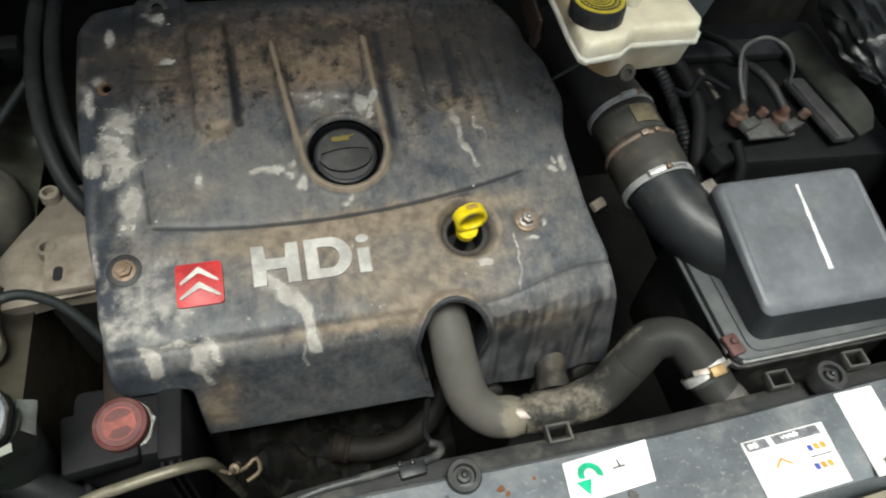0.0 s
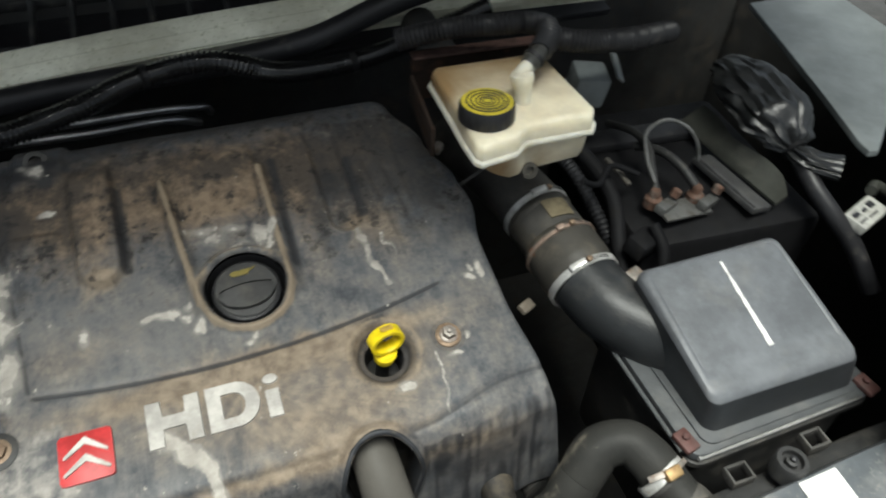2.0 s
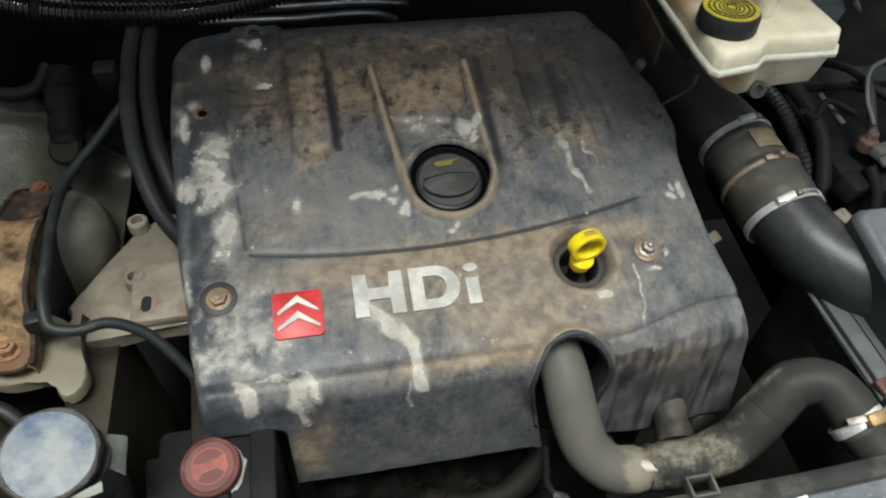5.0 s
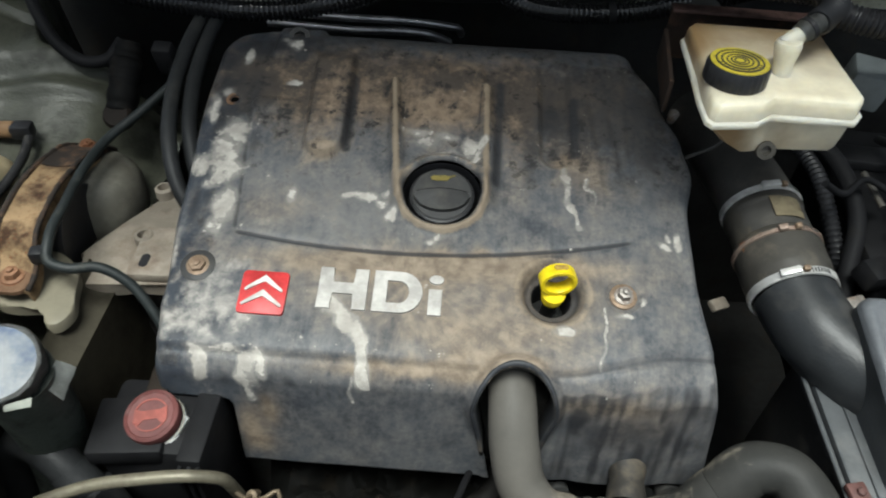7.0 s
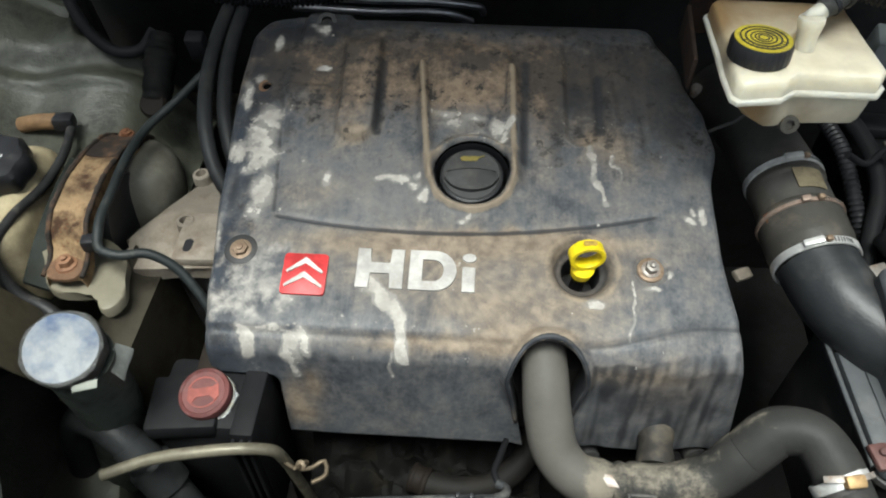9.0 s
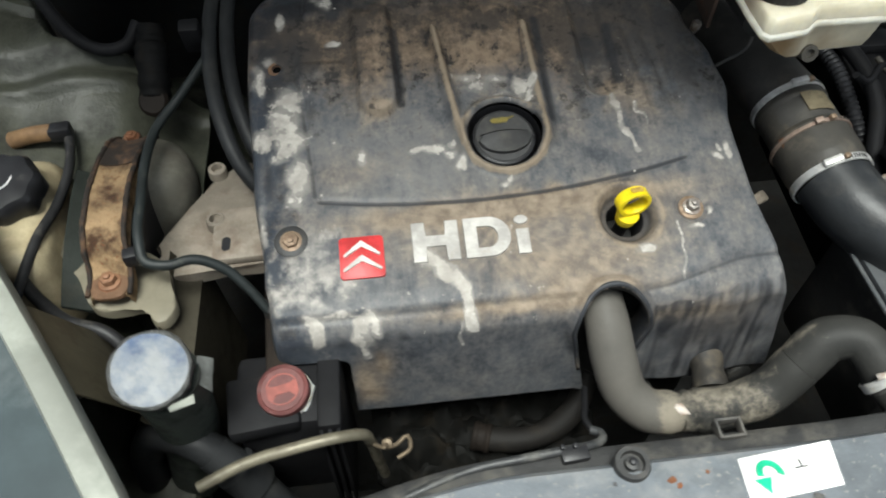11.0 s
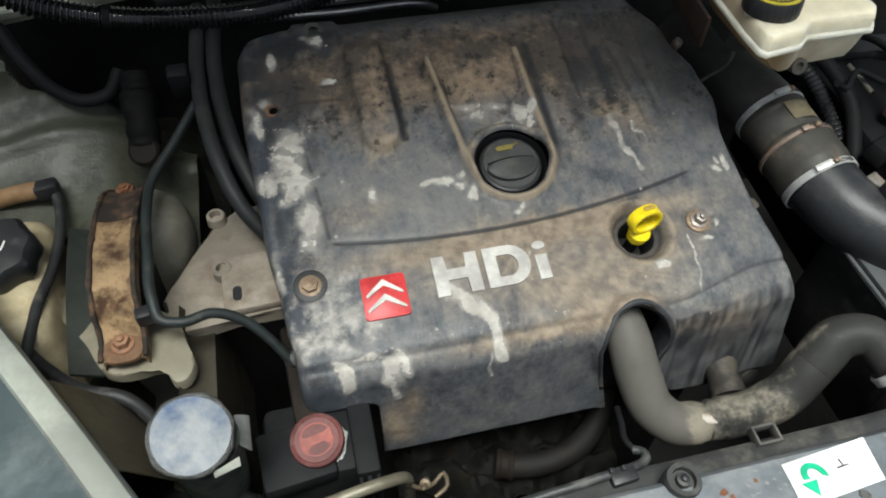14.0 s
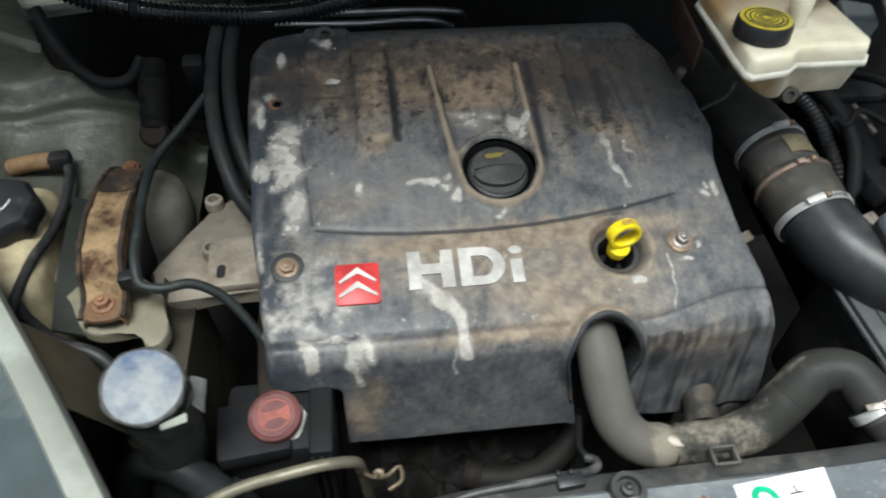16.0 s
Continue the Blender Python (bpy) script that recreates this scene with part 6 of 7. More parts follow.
# ---- front crossmember with its stickers, studs and cable ----
def build_crossmember():
    bar = thing("front_crossmember", "dark grey scuffed front crossmember over the radiator", "crossmember", kind="structure")
    rows, back = [], []
    for i in range(45):
        x = -0.42 + 0.0228 * i
        bow = -0.60 * max(0.0, -x - 0.02) ** 1.6
        lift = 0.010 * smooth01(x, 0.05, 0.5)
        y0 = -0.196 + bow + 0.012 * smooth01(x, 0.2, 0.55)
        rows.append([(x, y0 - 0.010, 0.860), (x, y0 - 0.0135, 0.877 + lift * 0.3), (x, y0 - 0.0165, 0.886 + lift * 0.5), (x, y0 - 0.021, 0.8915 + lift), (x, y0 - 0.05, 0.8970 + lift), (x, y0 - 0.085, 0.9020 + lift), (x, y0 - 0.094, 0.9000 + lift), (x, y0 - 0.098, 0.888 + lift), (x, y0 - 0.100, 0.80)])
        back.append([(x, y0 + 0.006, 0.790), (x, y0 + 0.005, 0.862 + lift * 0.2), (x, y0 + 0.003, 0.8715 + lift * 0.2), (x, y0 - 0.001, 0.8748 + lift * 0.2), (x, y0 - 0.007, 0.8752 + lift * 0.3), (x, y0 - 0.013, 0.8756 + lift * 0.3)])
    part("beam", sheet(rows, 0.004), M_PANEL, bar)
    part("rear_flange", sheet(back, 0.003), M_LEDGE, bar, "dusty black rear flange of the crossmember")
    return bar


bar = build_crossmember()


def deck(x, y):
    """Height of the crossmember's upper face."""
    lift = 0.010 * smooth01(x, 0.05, 0.5)
    y0 = -0.196 - 0.60 * max(0.0, -x - 0.02) ** 1.6 + 0.012 * smooth01(x, 0.2, 0.55)
    return 0.8915 + lift + 0.17 * max(0.0, y0 - 0.021 - y)


def lug(x, y, z):
    ob = bmesh.new()
    for sx in (-1, 1):
        box((0.0022, 0.016, 0.010), (x + sx * 0.0095, y, z), (0, 0, 0), 0.0006, ob)
        box((0.0170, 0.0022, 0.010), (x, y + sx * 0.0070, z), (0, 0, 0), 0.0006, ob)
    part("lug", ob, M_HOSE, bar)


for x, y, z in ((0.157, -0.192, 0.876), (0.365, -0.184, 0.882), (0.443, -0.180, 0.886)):
    lug(x, y, z)


def stud(x, y, r, mat):
    z = deck(x, y)
    s = part("rubber_mount", lathe([(r, -0.012), (r, 0.004), (r * 0.92, 0.0065), (r * 0.66, 0.0065), (r * 0.62, 0.001), (r * 0.40, 0.001), (r * 0.38, 0.006), (r * 0.15, 0.007)], pose(x, y, z), 32), mat, bar, "round rubber bonnet buffer mount")
    part("pin", lathe([(r * 0.2, 0.004), (r * 0.2, 0.0095), (r * 0.1, 0.0105)], pose(x, y, z), 14), M_BLACK, s)


stud(0.068, -0.217, 0.0138, M_BLACKDUST)
stud(0.399, -0.196, 0.0135, M_BLACKDUST)
stud(0.480, -0.253, 0.0150, M_BLACKDUST)
part("buffer", lathe([(0.0135, 0.0), (0.0128, 0.010), (0.0105, 0.013), (0.0090, 0.0135), (0.0035, 0.0135), (0.003, 0.010)], pose(0.480, -0.253, deck(0.480, -0.253) + 0.004), 32), M_HOSE, bar, "grey rubber bonnet buffer")


def paint_chip(x, y, r, mat, label, seed):
    """A ragged spot where the paint has flaked away."""
    rim = [(r * (1 + 0.45 * noise.noise(Vector((2 * math.cos(a), 2 * math.sin(a), seed)))) * math.cos(a), 0.75 * r * (1 + 0.45 * noise.noise(Vector((2 * math.sin(a), 2 * math.cos(a), seed)))) * math.sin(a)) for a in (math.pi * k / 9 for k in range(18))]
    part("paint_chip", prism(rim, 0.0002, 0.0012 + 0.0004 * (seed > 4), pose(x, y, deck(x, y), -9.6, 0, 20 * seed)), mat, bar, label)


for k, (x, y, r, mat, label) in enumerate(((0.0935, -0.2320, 0.0034, M_RUST, "red-brown rust spot"), (0.0975, -0.2370, 0.0022, M_RUST, "red-brown rust spot"), (0.0965, -0.2550, 0.0042, M_GREYCOVER, "flaked pale paint spot"), (0.0955, -0.2560, 0.0042, M_RUST, "red-brown rust spot"), (0.1210, -0.2290, 0.0016, M_RUST, "red-brown rust spot"), (0.0520, -0.2300, 0.0018, M_INK, "dark scratch"), (0.1900, -0.2580, 0.0040, M_BLACKDUST, "dark worn spot"), (0.2050, -0.2720, 0.0060, M_BLACKDUST, "dark worn spot"))):
    paint_chip(x, y, r * (1 if k != 3 else 0.8), mat, label, k + 1.3)


def sticker(name, corners, label, marks):
    """A thin label on the crossmember through four corners (x, y), with printed marks given as (s, t, w, h, turn, material)."""
    st = thing(name, label, "sticker")
    c = [Vector((x, y, deck(x, y) + 0.0012)) for x, y in corners]

    def at(s, t, up=0.0):
        return tuple(c[0].lerp(c[1], s).lerp(c[3].lerp(c[2], s), t) + Vector((0, 0, up)))

    part("paper", sheet([[at(s / 6, t / 4) for s in range(7)] for t in range(5)], 0.0006), M_WHITE, st)
    for s, t, w, h, turn, mat in marks:
        ex, ey = (c[1] - c[0]), (c[3] - c[0])
        tilt = math.degrees(math.atan2(ex.y, ex.x)) + turn
        part("print", box((w, h, 0.0005), at(s, t, 0.0006), (-9.6, 0, tilt), 0.0001), mat, st)
    return st, at


st, at = sticker("caution_sticker", [(0.146, -0.2222), (0.219, -0.2165), (0.212, -0.2510), (0.142, -0.2570)], "white sticker with a green turning arrow", [(0.62, 0.45, 0.010, 0.0010, 0, M_INK), (0.62, 0.36, 0.0010, 0.006, 0, M_INK)])
arrow = [(0.0098 * math.cos(radians(a)), 0.0105 * math.sin(radians(a))) for a in range(-20, 196, 12)] + [(0.0052 * math.cos(radians(a)), 0.0058 * math.sin(radians(a))) for a in range(195, -21, -12)]
head = [(-0.0135, -0.0030), (-0.0010, -0.0030), (-0.0066, -0.0150)]
for o in (arrow, head):
    part("print", prism(o, 0.0, 0.0006, Matrix.Translation(at(0.28, 0.45, 0.0006)) @ pose(0, 0, 0, -9.6, 0, 4)), M_GREEN, st, "green printed arrow")
st, at = sticker("warning_sticker", [(0.292, -0.2365), (0.367, -0.2330), (0.360, -0.2840), (0.288, -0.2880)], "white warning sticker with a black header", [
    (0.16, 0.10, 0.020, 0.008, 0, M_GREYINK), (0.64, 0.10, 0.042, 0.008, 0, M_GREYINK), (0.72, 0.36, 0.004, 0.005, 0, M_BLUEINK), (0.80, 0.36, 0.004, 0.005, 0, M_ORANGE), (0.88, 0.36, 0.004, 0.005, 0, M_ORANGE), (0.70, 0.66, 0.004, 0.005, 0, M_BLUEINK), (0.78, 0.66, 0.004, 0.005, 0, M_ORANGE), (0.86, 0.66, 0.004, 0.005, 0, M_ORANGE),
    (0.30, 0.46, 0.010, 0.0015, 40, M_ORANGE), (0.40, 0.46, 0.010, 0.0015, -40, M_ORANGE), (0.80, 0.50, 0.020, 0.0008, 0, M_INK)])
for k in range(6):
    part("print", box((0.004, 0.0045, 0.0005), at(0.08 + 0.06 * k + (0.25 if k > 1 else 0), 0.10, 0.0009), (-9.6, 0, 30 * k), 0.0001), M_WHITE, st)
st, at = sticker("long_sticker", [(0.393, -0.2120), (0.430, -0.2110), (0.418, -0.2830), (0.382, -0.2860)], "long blank white paper sticker, torn at one end", [(0.6, 0.86, 0.022, 0.006, 10, M_BODY)])
tagged(part("bumper_top", sheet([[(-0.42 + 0.05 * i, -0.302 - 0.035 * j + 0.016 * smooth01(-0.42 + 0.05 * i, 0.2, 0.55) - 0.04 * j * j * 0.1, 0.893 - 0.006 * j - 0.010 * j * j) for j in range(5)] for i in range(21)], 0.004), M_BODY), "pale painted bumper edge ahead of the crossmember", "bumper", kind="structure")

M_HOSEDARK0 = material("black_cable_sheath", (0.03, 0.031, 0.032), 0.42, (0.09, 0.088, 0.08), 0.4, scale=40)
cable("release_cable", "black bonnet release cable clipped along the crossmember", [(0.052, -0.1760, 0.866), (0.0585, -0.1800, 0.868), (0.0575, -0.1870, 0.872), (0.0500, -0.1915, 0.875), (0.036, -0.1938, 0.877), (0.020, -0.1955, 0.8785), (-0.009, -0.1975, 0.8770), (-0.0445, -0.2000, 0.8740), (-0.0855, -0.2109, 0.8730), (-0.112, -0.220, 0.870), (-0.15, -0.245, 0.85)], 0.0036, M_HOSEDARK0)
clip = thing("cable_clip", "black plastic cable clip with two prongs", "clip")
part("block", box((0.022, 0.012, 0.014), (0.032, -0.1990, 0.8750), (0, 0, 4), 0.002), M_BLACK, clip)
for dx in (-0.005, 0.005):
    part("prong", box((0.003, 0.004, 0.012), (0.027 + dx, -0.1945, 0.8800), (0, 8, 0), 0.0008), M_BLACK, clip)


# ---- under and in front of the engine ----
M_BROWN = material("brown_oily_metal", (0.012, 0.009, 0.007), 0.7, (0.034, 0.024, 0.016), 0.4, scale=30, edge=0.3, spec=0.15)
M_HOSEDARK = material("grey_black_hose", (0.020, 0.021, 0.022), 0.5, (0.058, 0.056, 0.050), 0.4, scale=24, edge=0.4, spec=0.18)
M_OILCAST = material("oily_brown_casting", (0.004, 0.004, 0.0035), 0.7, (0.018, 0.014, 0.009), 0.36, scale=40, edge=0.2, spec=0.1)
block = thing("engine_block", "oily dark engine block below the cover", "engine block")
part("block", box((0.42, 0.34, 0.42), (0.02, 0.12, 0.62), (0, 0, 0), 0.02), M_DARK, block)
part("head", box((0.40, 0.24, 0.12), (0.02, 0.12, 0.84), (SLOPE, 0, 0), 0.012), M_DARK, block)
stub = tagged(part("pipe_stub", tube([(0.205, -0.020, 0.800), (0.200, -0.086, 0.792), (0.196, -0.118, 0.788)], lambda f, d: 0.017 - 0.002 * gauss(f - 0.8, 0.08), 24), material("brown_stub_rubber", (0.032, 0.029, 0.025), 0.6, (0.095, 0.078, 0.056), 0.4, scale=34),), "short dusty rubber pipe stub under the cover", "pipe")
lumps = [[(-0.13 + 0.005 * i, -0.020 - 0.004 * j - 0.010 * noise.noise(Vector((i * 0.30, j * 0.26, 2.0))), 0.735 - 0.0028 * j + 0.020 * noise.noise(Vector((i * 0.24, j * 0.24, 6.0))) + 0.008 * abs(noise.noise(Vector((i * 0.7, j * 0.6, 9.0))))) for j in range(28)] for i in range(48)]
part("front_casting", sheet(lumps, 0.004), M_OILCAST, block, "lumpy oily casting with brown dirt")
ch = thing("coolant_hose", "dark dusty coolant hose with a collar below the cover", "hose")
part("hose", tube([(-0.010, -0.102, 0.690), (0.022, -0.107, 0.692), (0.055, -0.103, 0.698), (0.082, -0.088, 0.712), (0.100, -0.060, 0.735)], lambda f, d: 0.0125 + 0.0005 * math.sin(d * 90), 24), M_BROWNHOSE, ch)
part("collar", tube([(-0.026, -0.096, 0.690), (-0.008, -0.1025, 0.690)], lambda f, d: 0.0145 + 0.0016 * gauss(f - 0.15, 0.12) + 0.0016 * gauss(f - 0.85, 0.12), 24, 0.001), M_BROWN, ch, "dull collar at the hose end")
cable("vacuum_pipe", "thin dark pipe rising beside the boost hose", [(0.060, -0.132, 0.850), (0.054, -0.152, 0.860), (0.050, -0.168, 0.865), (0.0535, -0.1765, 0.866)], 0.0026, M_CASE, "pipe")
for x, y, z, s, mat, lab in ((0.145, -0.070, 0.745, 0.035, M_DARK, "oily dark casting below the cover"), (0.245, -0.060, 0.750, 0.045, M_DARK, "dusty dark casting below the cover")):
    c = thing("engine_casting", lab, "casting")
    part("lug", box((s, s * 0.8, s * 0.9), (x, y, z), (10, 12, 20), s * 0.32, None, (0.8, 0.7), 4), mat, c)
    part("boss", lathe([(s * 0.28, 0), (s * 0.28, s * 0.3), (s * 0.15, s * 0.34)], pose(x, y - s * 0.35, z, 80, 0, 10), 16), mat, c)


# ---- power steering reservoir with the red cap ----
M_NECKGREY = material("grey_white_neck_plastic", (0.36, 0.37, 0.36), 0.45, (0.20, 0.19, 0.17), 0.35, scale=60)


def build_steering_reservoir():
    res = thing("power_steering_reservoir", "black power steering reservoir with a faded red cap", "fluid reservoir")
    part("body", box((0.085, 0.070, 0.150), (-0.196, -0.100, 0.772), (0, 0, 0), 0.008), M_CASE, res)
    part("shoulder", box((0.060, 0.052, 0.020), (-0.213, -0.113, 0.842), (0, 0, 6), 0.004), M_CASE, res)
    side = part("side_block", box((0.020, 0.070, 0.160), (-0.157, -0.108, 0.774), (0, 0, 0), 0.003), M_CASE, res)
    for k in range(3):
        part("rib", box((0.0035, 0.010, 0.150), (-0.164 + 0.007 * k, -0.146, 0.772), (0, 0, 0), 0.001), M_CASE, side)
    m = pose(-0.1935, -0.108, 0.853, 12, -4, 0)
    cap = part("cap", lathe([(0.0200, -0.004), (0.0218, 0.000), (0.0222, 0.006), (0.0215, 0.0095), (0.0190, 0.0110), (0.0180, 0.0100), (0.004, 0.0100)], m, 48), M_RED, res, "faded red plastic cap")
    # Steering wheel sign moulded into the cap: two rim arcs, a hub and its spokes.
    for lo, hi in ((24, 157), (203, 338)):
        arc = [(0.0140 * math.cos(radians(a)), 0.0136 * math.sin(radians(a))) for a in range(lo, hi, 12)] + [(0.0129 * math.cos(radians(a)), 0.0125 * math.sin(radians(a))) for a in range(hi - 2, lo - 1, -12)]
        part("wheel_sign", prism(arc, 0.0096, 0.0107, m @ pose(0, 0, 0, 0, 0, 10)), M_REDLITE, cap)
    spoke = [(-0.0128, 0.0062), (-0.0075, 0.0038), (0.0075, 0.0038), (0.0128, 0.0062), (0.0134, -0.0058), (0.0090, -0.0078), (0.0056, -0.0036), (-0.0056, -0.0036), (-0.0090, -0.0078), (-0.0134, -0.0058)]
    part("wheel_sign", prism(spoke, 0.0096, 0.0107, m @ pose(0, 0, 0, 0, 0, 10)), M_REDLITE, cap)
    part("neck_nut", lathe([(0.0228, -0.015), (0.0240, -0.013), (0.0240, -0.005), (0.0215, -0.0035)], m @ pose(0.001, -0.002, 0, 0, 0, 14), 6), M_NECKGREY, res, "pale grey six-sided neck")
    part("neck", lathe([(0.0200, -0.018), (0.0225, -0.010), (0.0225, -0.003), (0.02, -0.002)], m, 32), M_TANK, res, "translucent neck ring")


build_steering_reservoir()
cable("steering_pipe", "bent steel pipe in front of the steering reservoir", [(-0.262, -0.178, 0.842), (-0.225, -0.166, 0.850), (-0.185, -0.160, 0.856), (-0.150, -0.155, 0.856), (-0.132, -0.150, 0.846), (-0.126, -0.144, 0.815), (-0.124, -0.138, 0.770), (-0.12, -0.13, 0.70)], 0.0049, M_OLIVE := material("olive_plated_pipe", (0.165, 0.150, 0.110), 0.42, (0.060, 0.050, 0.036), 0.50, metal=0.3, scale=50), "pipe")
cable("return_hose", "black hose with a steel sleeve below the filler", [(-0.205, -0.175, 0.740), (-0.232, -0.158, 0.796), (-0.250, -0.147, 0.820), (-0.275, -0.134, 0.836), (-0.300, -0.124, 0.832), (-0.322, -0.120, 0.800), (-0.335, -0.125, 0.74)], 0.0150, M_HOSEDARK, "hose")
tagged(part("hose_sleeve", tube([(-0.228, -0.1605, 0.788), (-0.240, -0.153, 0.806), (-0.244, -0.151, 0.812), (-0.258, -0.1425, 0.826)], lambda f, d: 0.0195 if f < 0.55 else 0.0162, 24, 0.002), M_HOSEDARK), "dusty grey sleeve on the return hose", "hose sleeve")
M_BRASSDARK = material("dull_brass_wire", (0.16, 0.125, 0.085), 0.5, (0.06, 0.05, 0.04), 0.4, metal=0.5, scale=90)
sc = thing("spring_clamp", "bent wire spring clamp with a brassy bolt", "clamp")
part("wire_loop", tube([(-0.128, -0.146, 0.822), (-0.116, -0.150, 0.814), (-0.104, -0.145, 0.806), (-0.094, -0.138, 0.806), (-0.092, -0.146, 0.798), (-0.104, -0.152, 0.792)], 0.0020, 10), M_BRASSDARK, sc)
part("bolt", lathe([(0.004, -0.012), (0.004, -0.002), (0.0062, -0.001), (0.0062, 0.002), (0.0022, 0.003), (0.0022, 0.016), (0.0015, 0.017)], pose(-0.112, -0.146, 0.812, 40, 0, -20) @ Matrix.Scale(0.75, 4), 14), M_BRASSDARK, sc)
tagged(part("hose_tag", box((0.026, 0.012, 0.008), (-0.068, -0.196, 0.800), (10, 5, -8), 0.002), M_CAST), "small pale plastic tag on a hose", "tag")


# ---- washer filler wrapped in film ----
M_GREENNECK = material("grimy_green_plastic", (0.040, 0.047, 0.040), 0.45, (0.012, 0.013, 0.011), 0.42, scale=50)


M_FLAPFILM = material("torn_milky_film", (0.30, 0.31, 0.29), 0.4, (0.10, 0.10, 0.09), 0.42, scale=70, trans=0.3)


def build_filler():
    m = pose(-0.2715, -0.1300, 0.950, 20, 10, 0) @ Matrix.Scale(0.87, 4)
    fil = thing("washer_filler", "blue and white worn filler cap wrapped in cloudy film", "filler cap")
    part("disc", lathe([(0.0310, -0.006), (0.0315, 0.000), (0.0300, 0.0035), (0.0150, 0.0050), (0.003, 0.0052)], m, 56, None, lambda a, r: 1 + 0.012 * math.sin(3 * a + 1)), M_BLUECAP, fil)
    film = lathe([(0.026, -0.060), (0.030, -0.030), (0.0330, -0.012), (0.0336, -0.002), (0.0330, 0.0022), (0.0314, 0.0034)], m, 64, None, lambda a, r: 1 + 0.06 * noise.noise(Vector((2.5 * math.cos(a), 2.5 * math.sin(a), r * 60))) + 0.02 * noise.noise(Vector((9 * math.cos(a), 9 * math.sin(a), r * 90))))
    part("film_wrap", film, M_FILM, fil, "crinkled cloudy plastic film")
    side_flap = [[(-0.2460 + 0.0028 * i, -0.110 - 0.0052 * j + 0.0014 * i - 0.0004 * i * j, 0.930 - 0.0045 * i - 0.0012 * j + 0.001 * math.sin(2 * j + i)) for i in range(4)] for j in range(5)]
    part("film_flap", sheet(side_flap, 0.0006), M_FLAPFILM, fil, "pale flap of torn film")
    part("tape_flap", sheet([[(-0.260 + 0.006 * i, -0.1535 + 0.002 * i - (0.0012 + 0.0004 * i) * j, 0.937 - 0.002 * j + 0.001 * i) for i in range(4)] for j in range(3)], 0.0008), M_LIP, fil, "pale tape flap")
    part("neck", tube([(-0.270, -0.125, 0.930), (-0.276, -0.118, 0.85), (-0.30, -0.12, 0.72)], lambda f, d: 0.027 - 0.004 * f, 24), M_GREENNECK, fil, "grimy green-grey translucent neck")


build_filler()


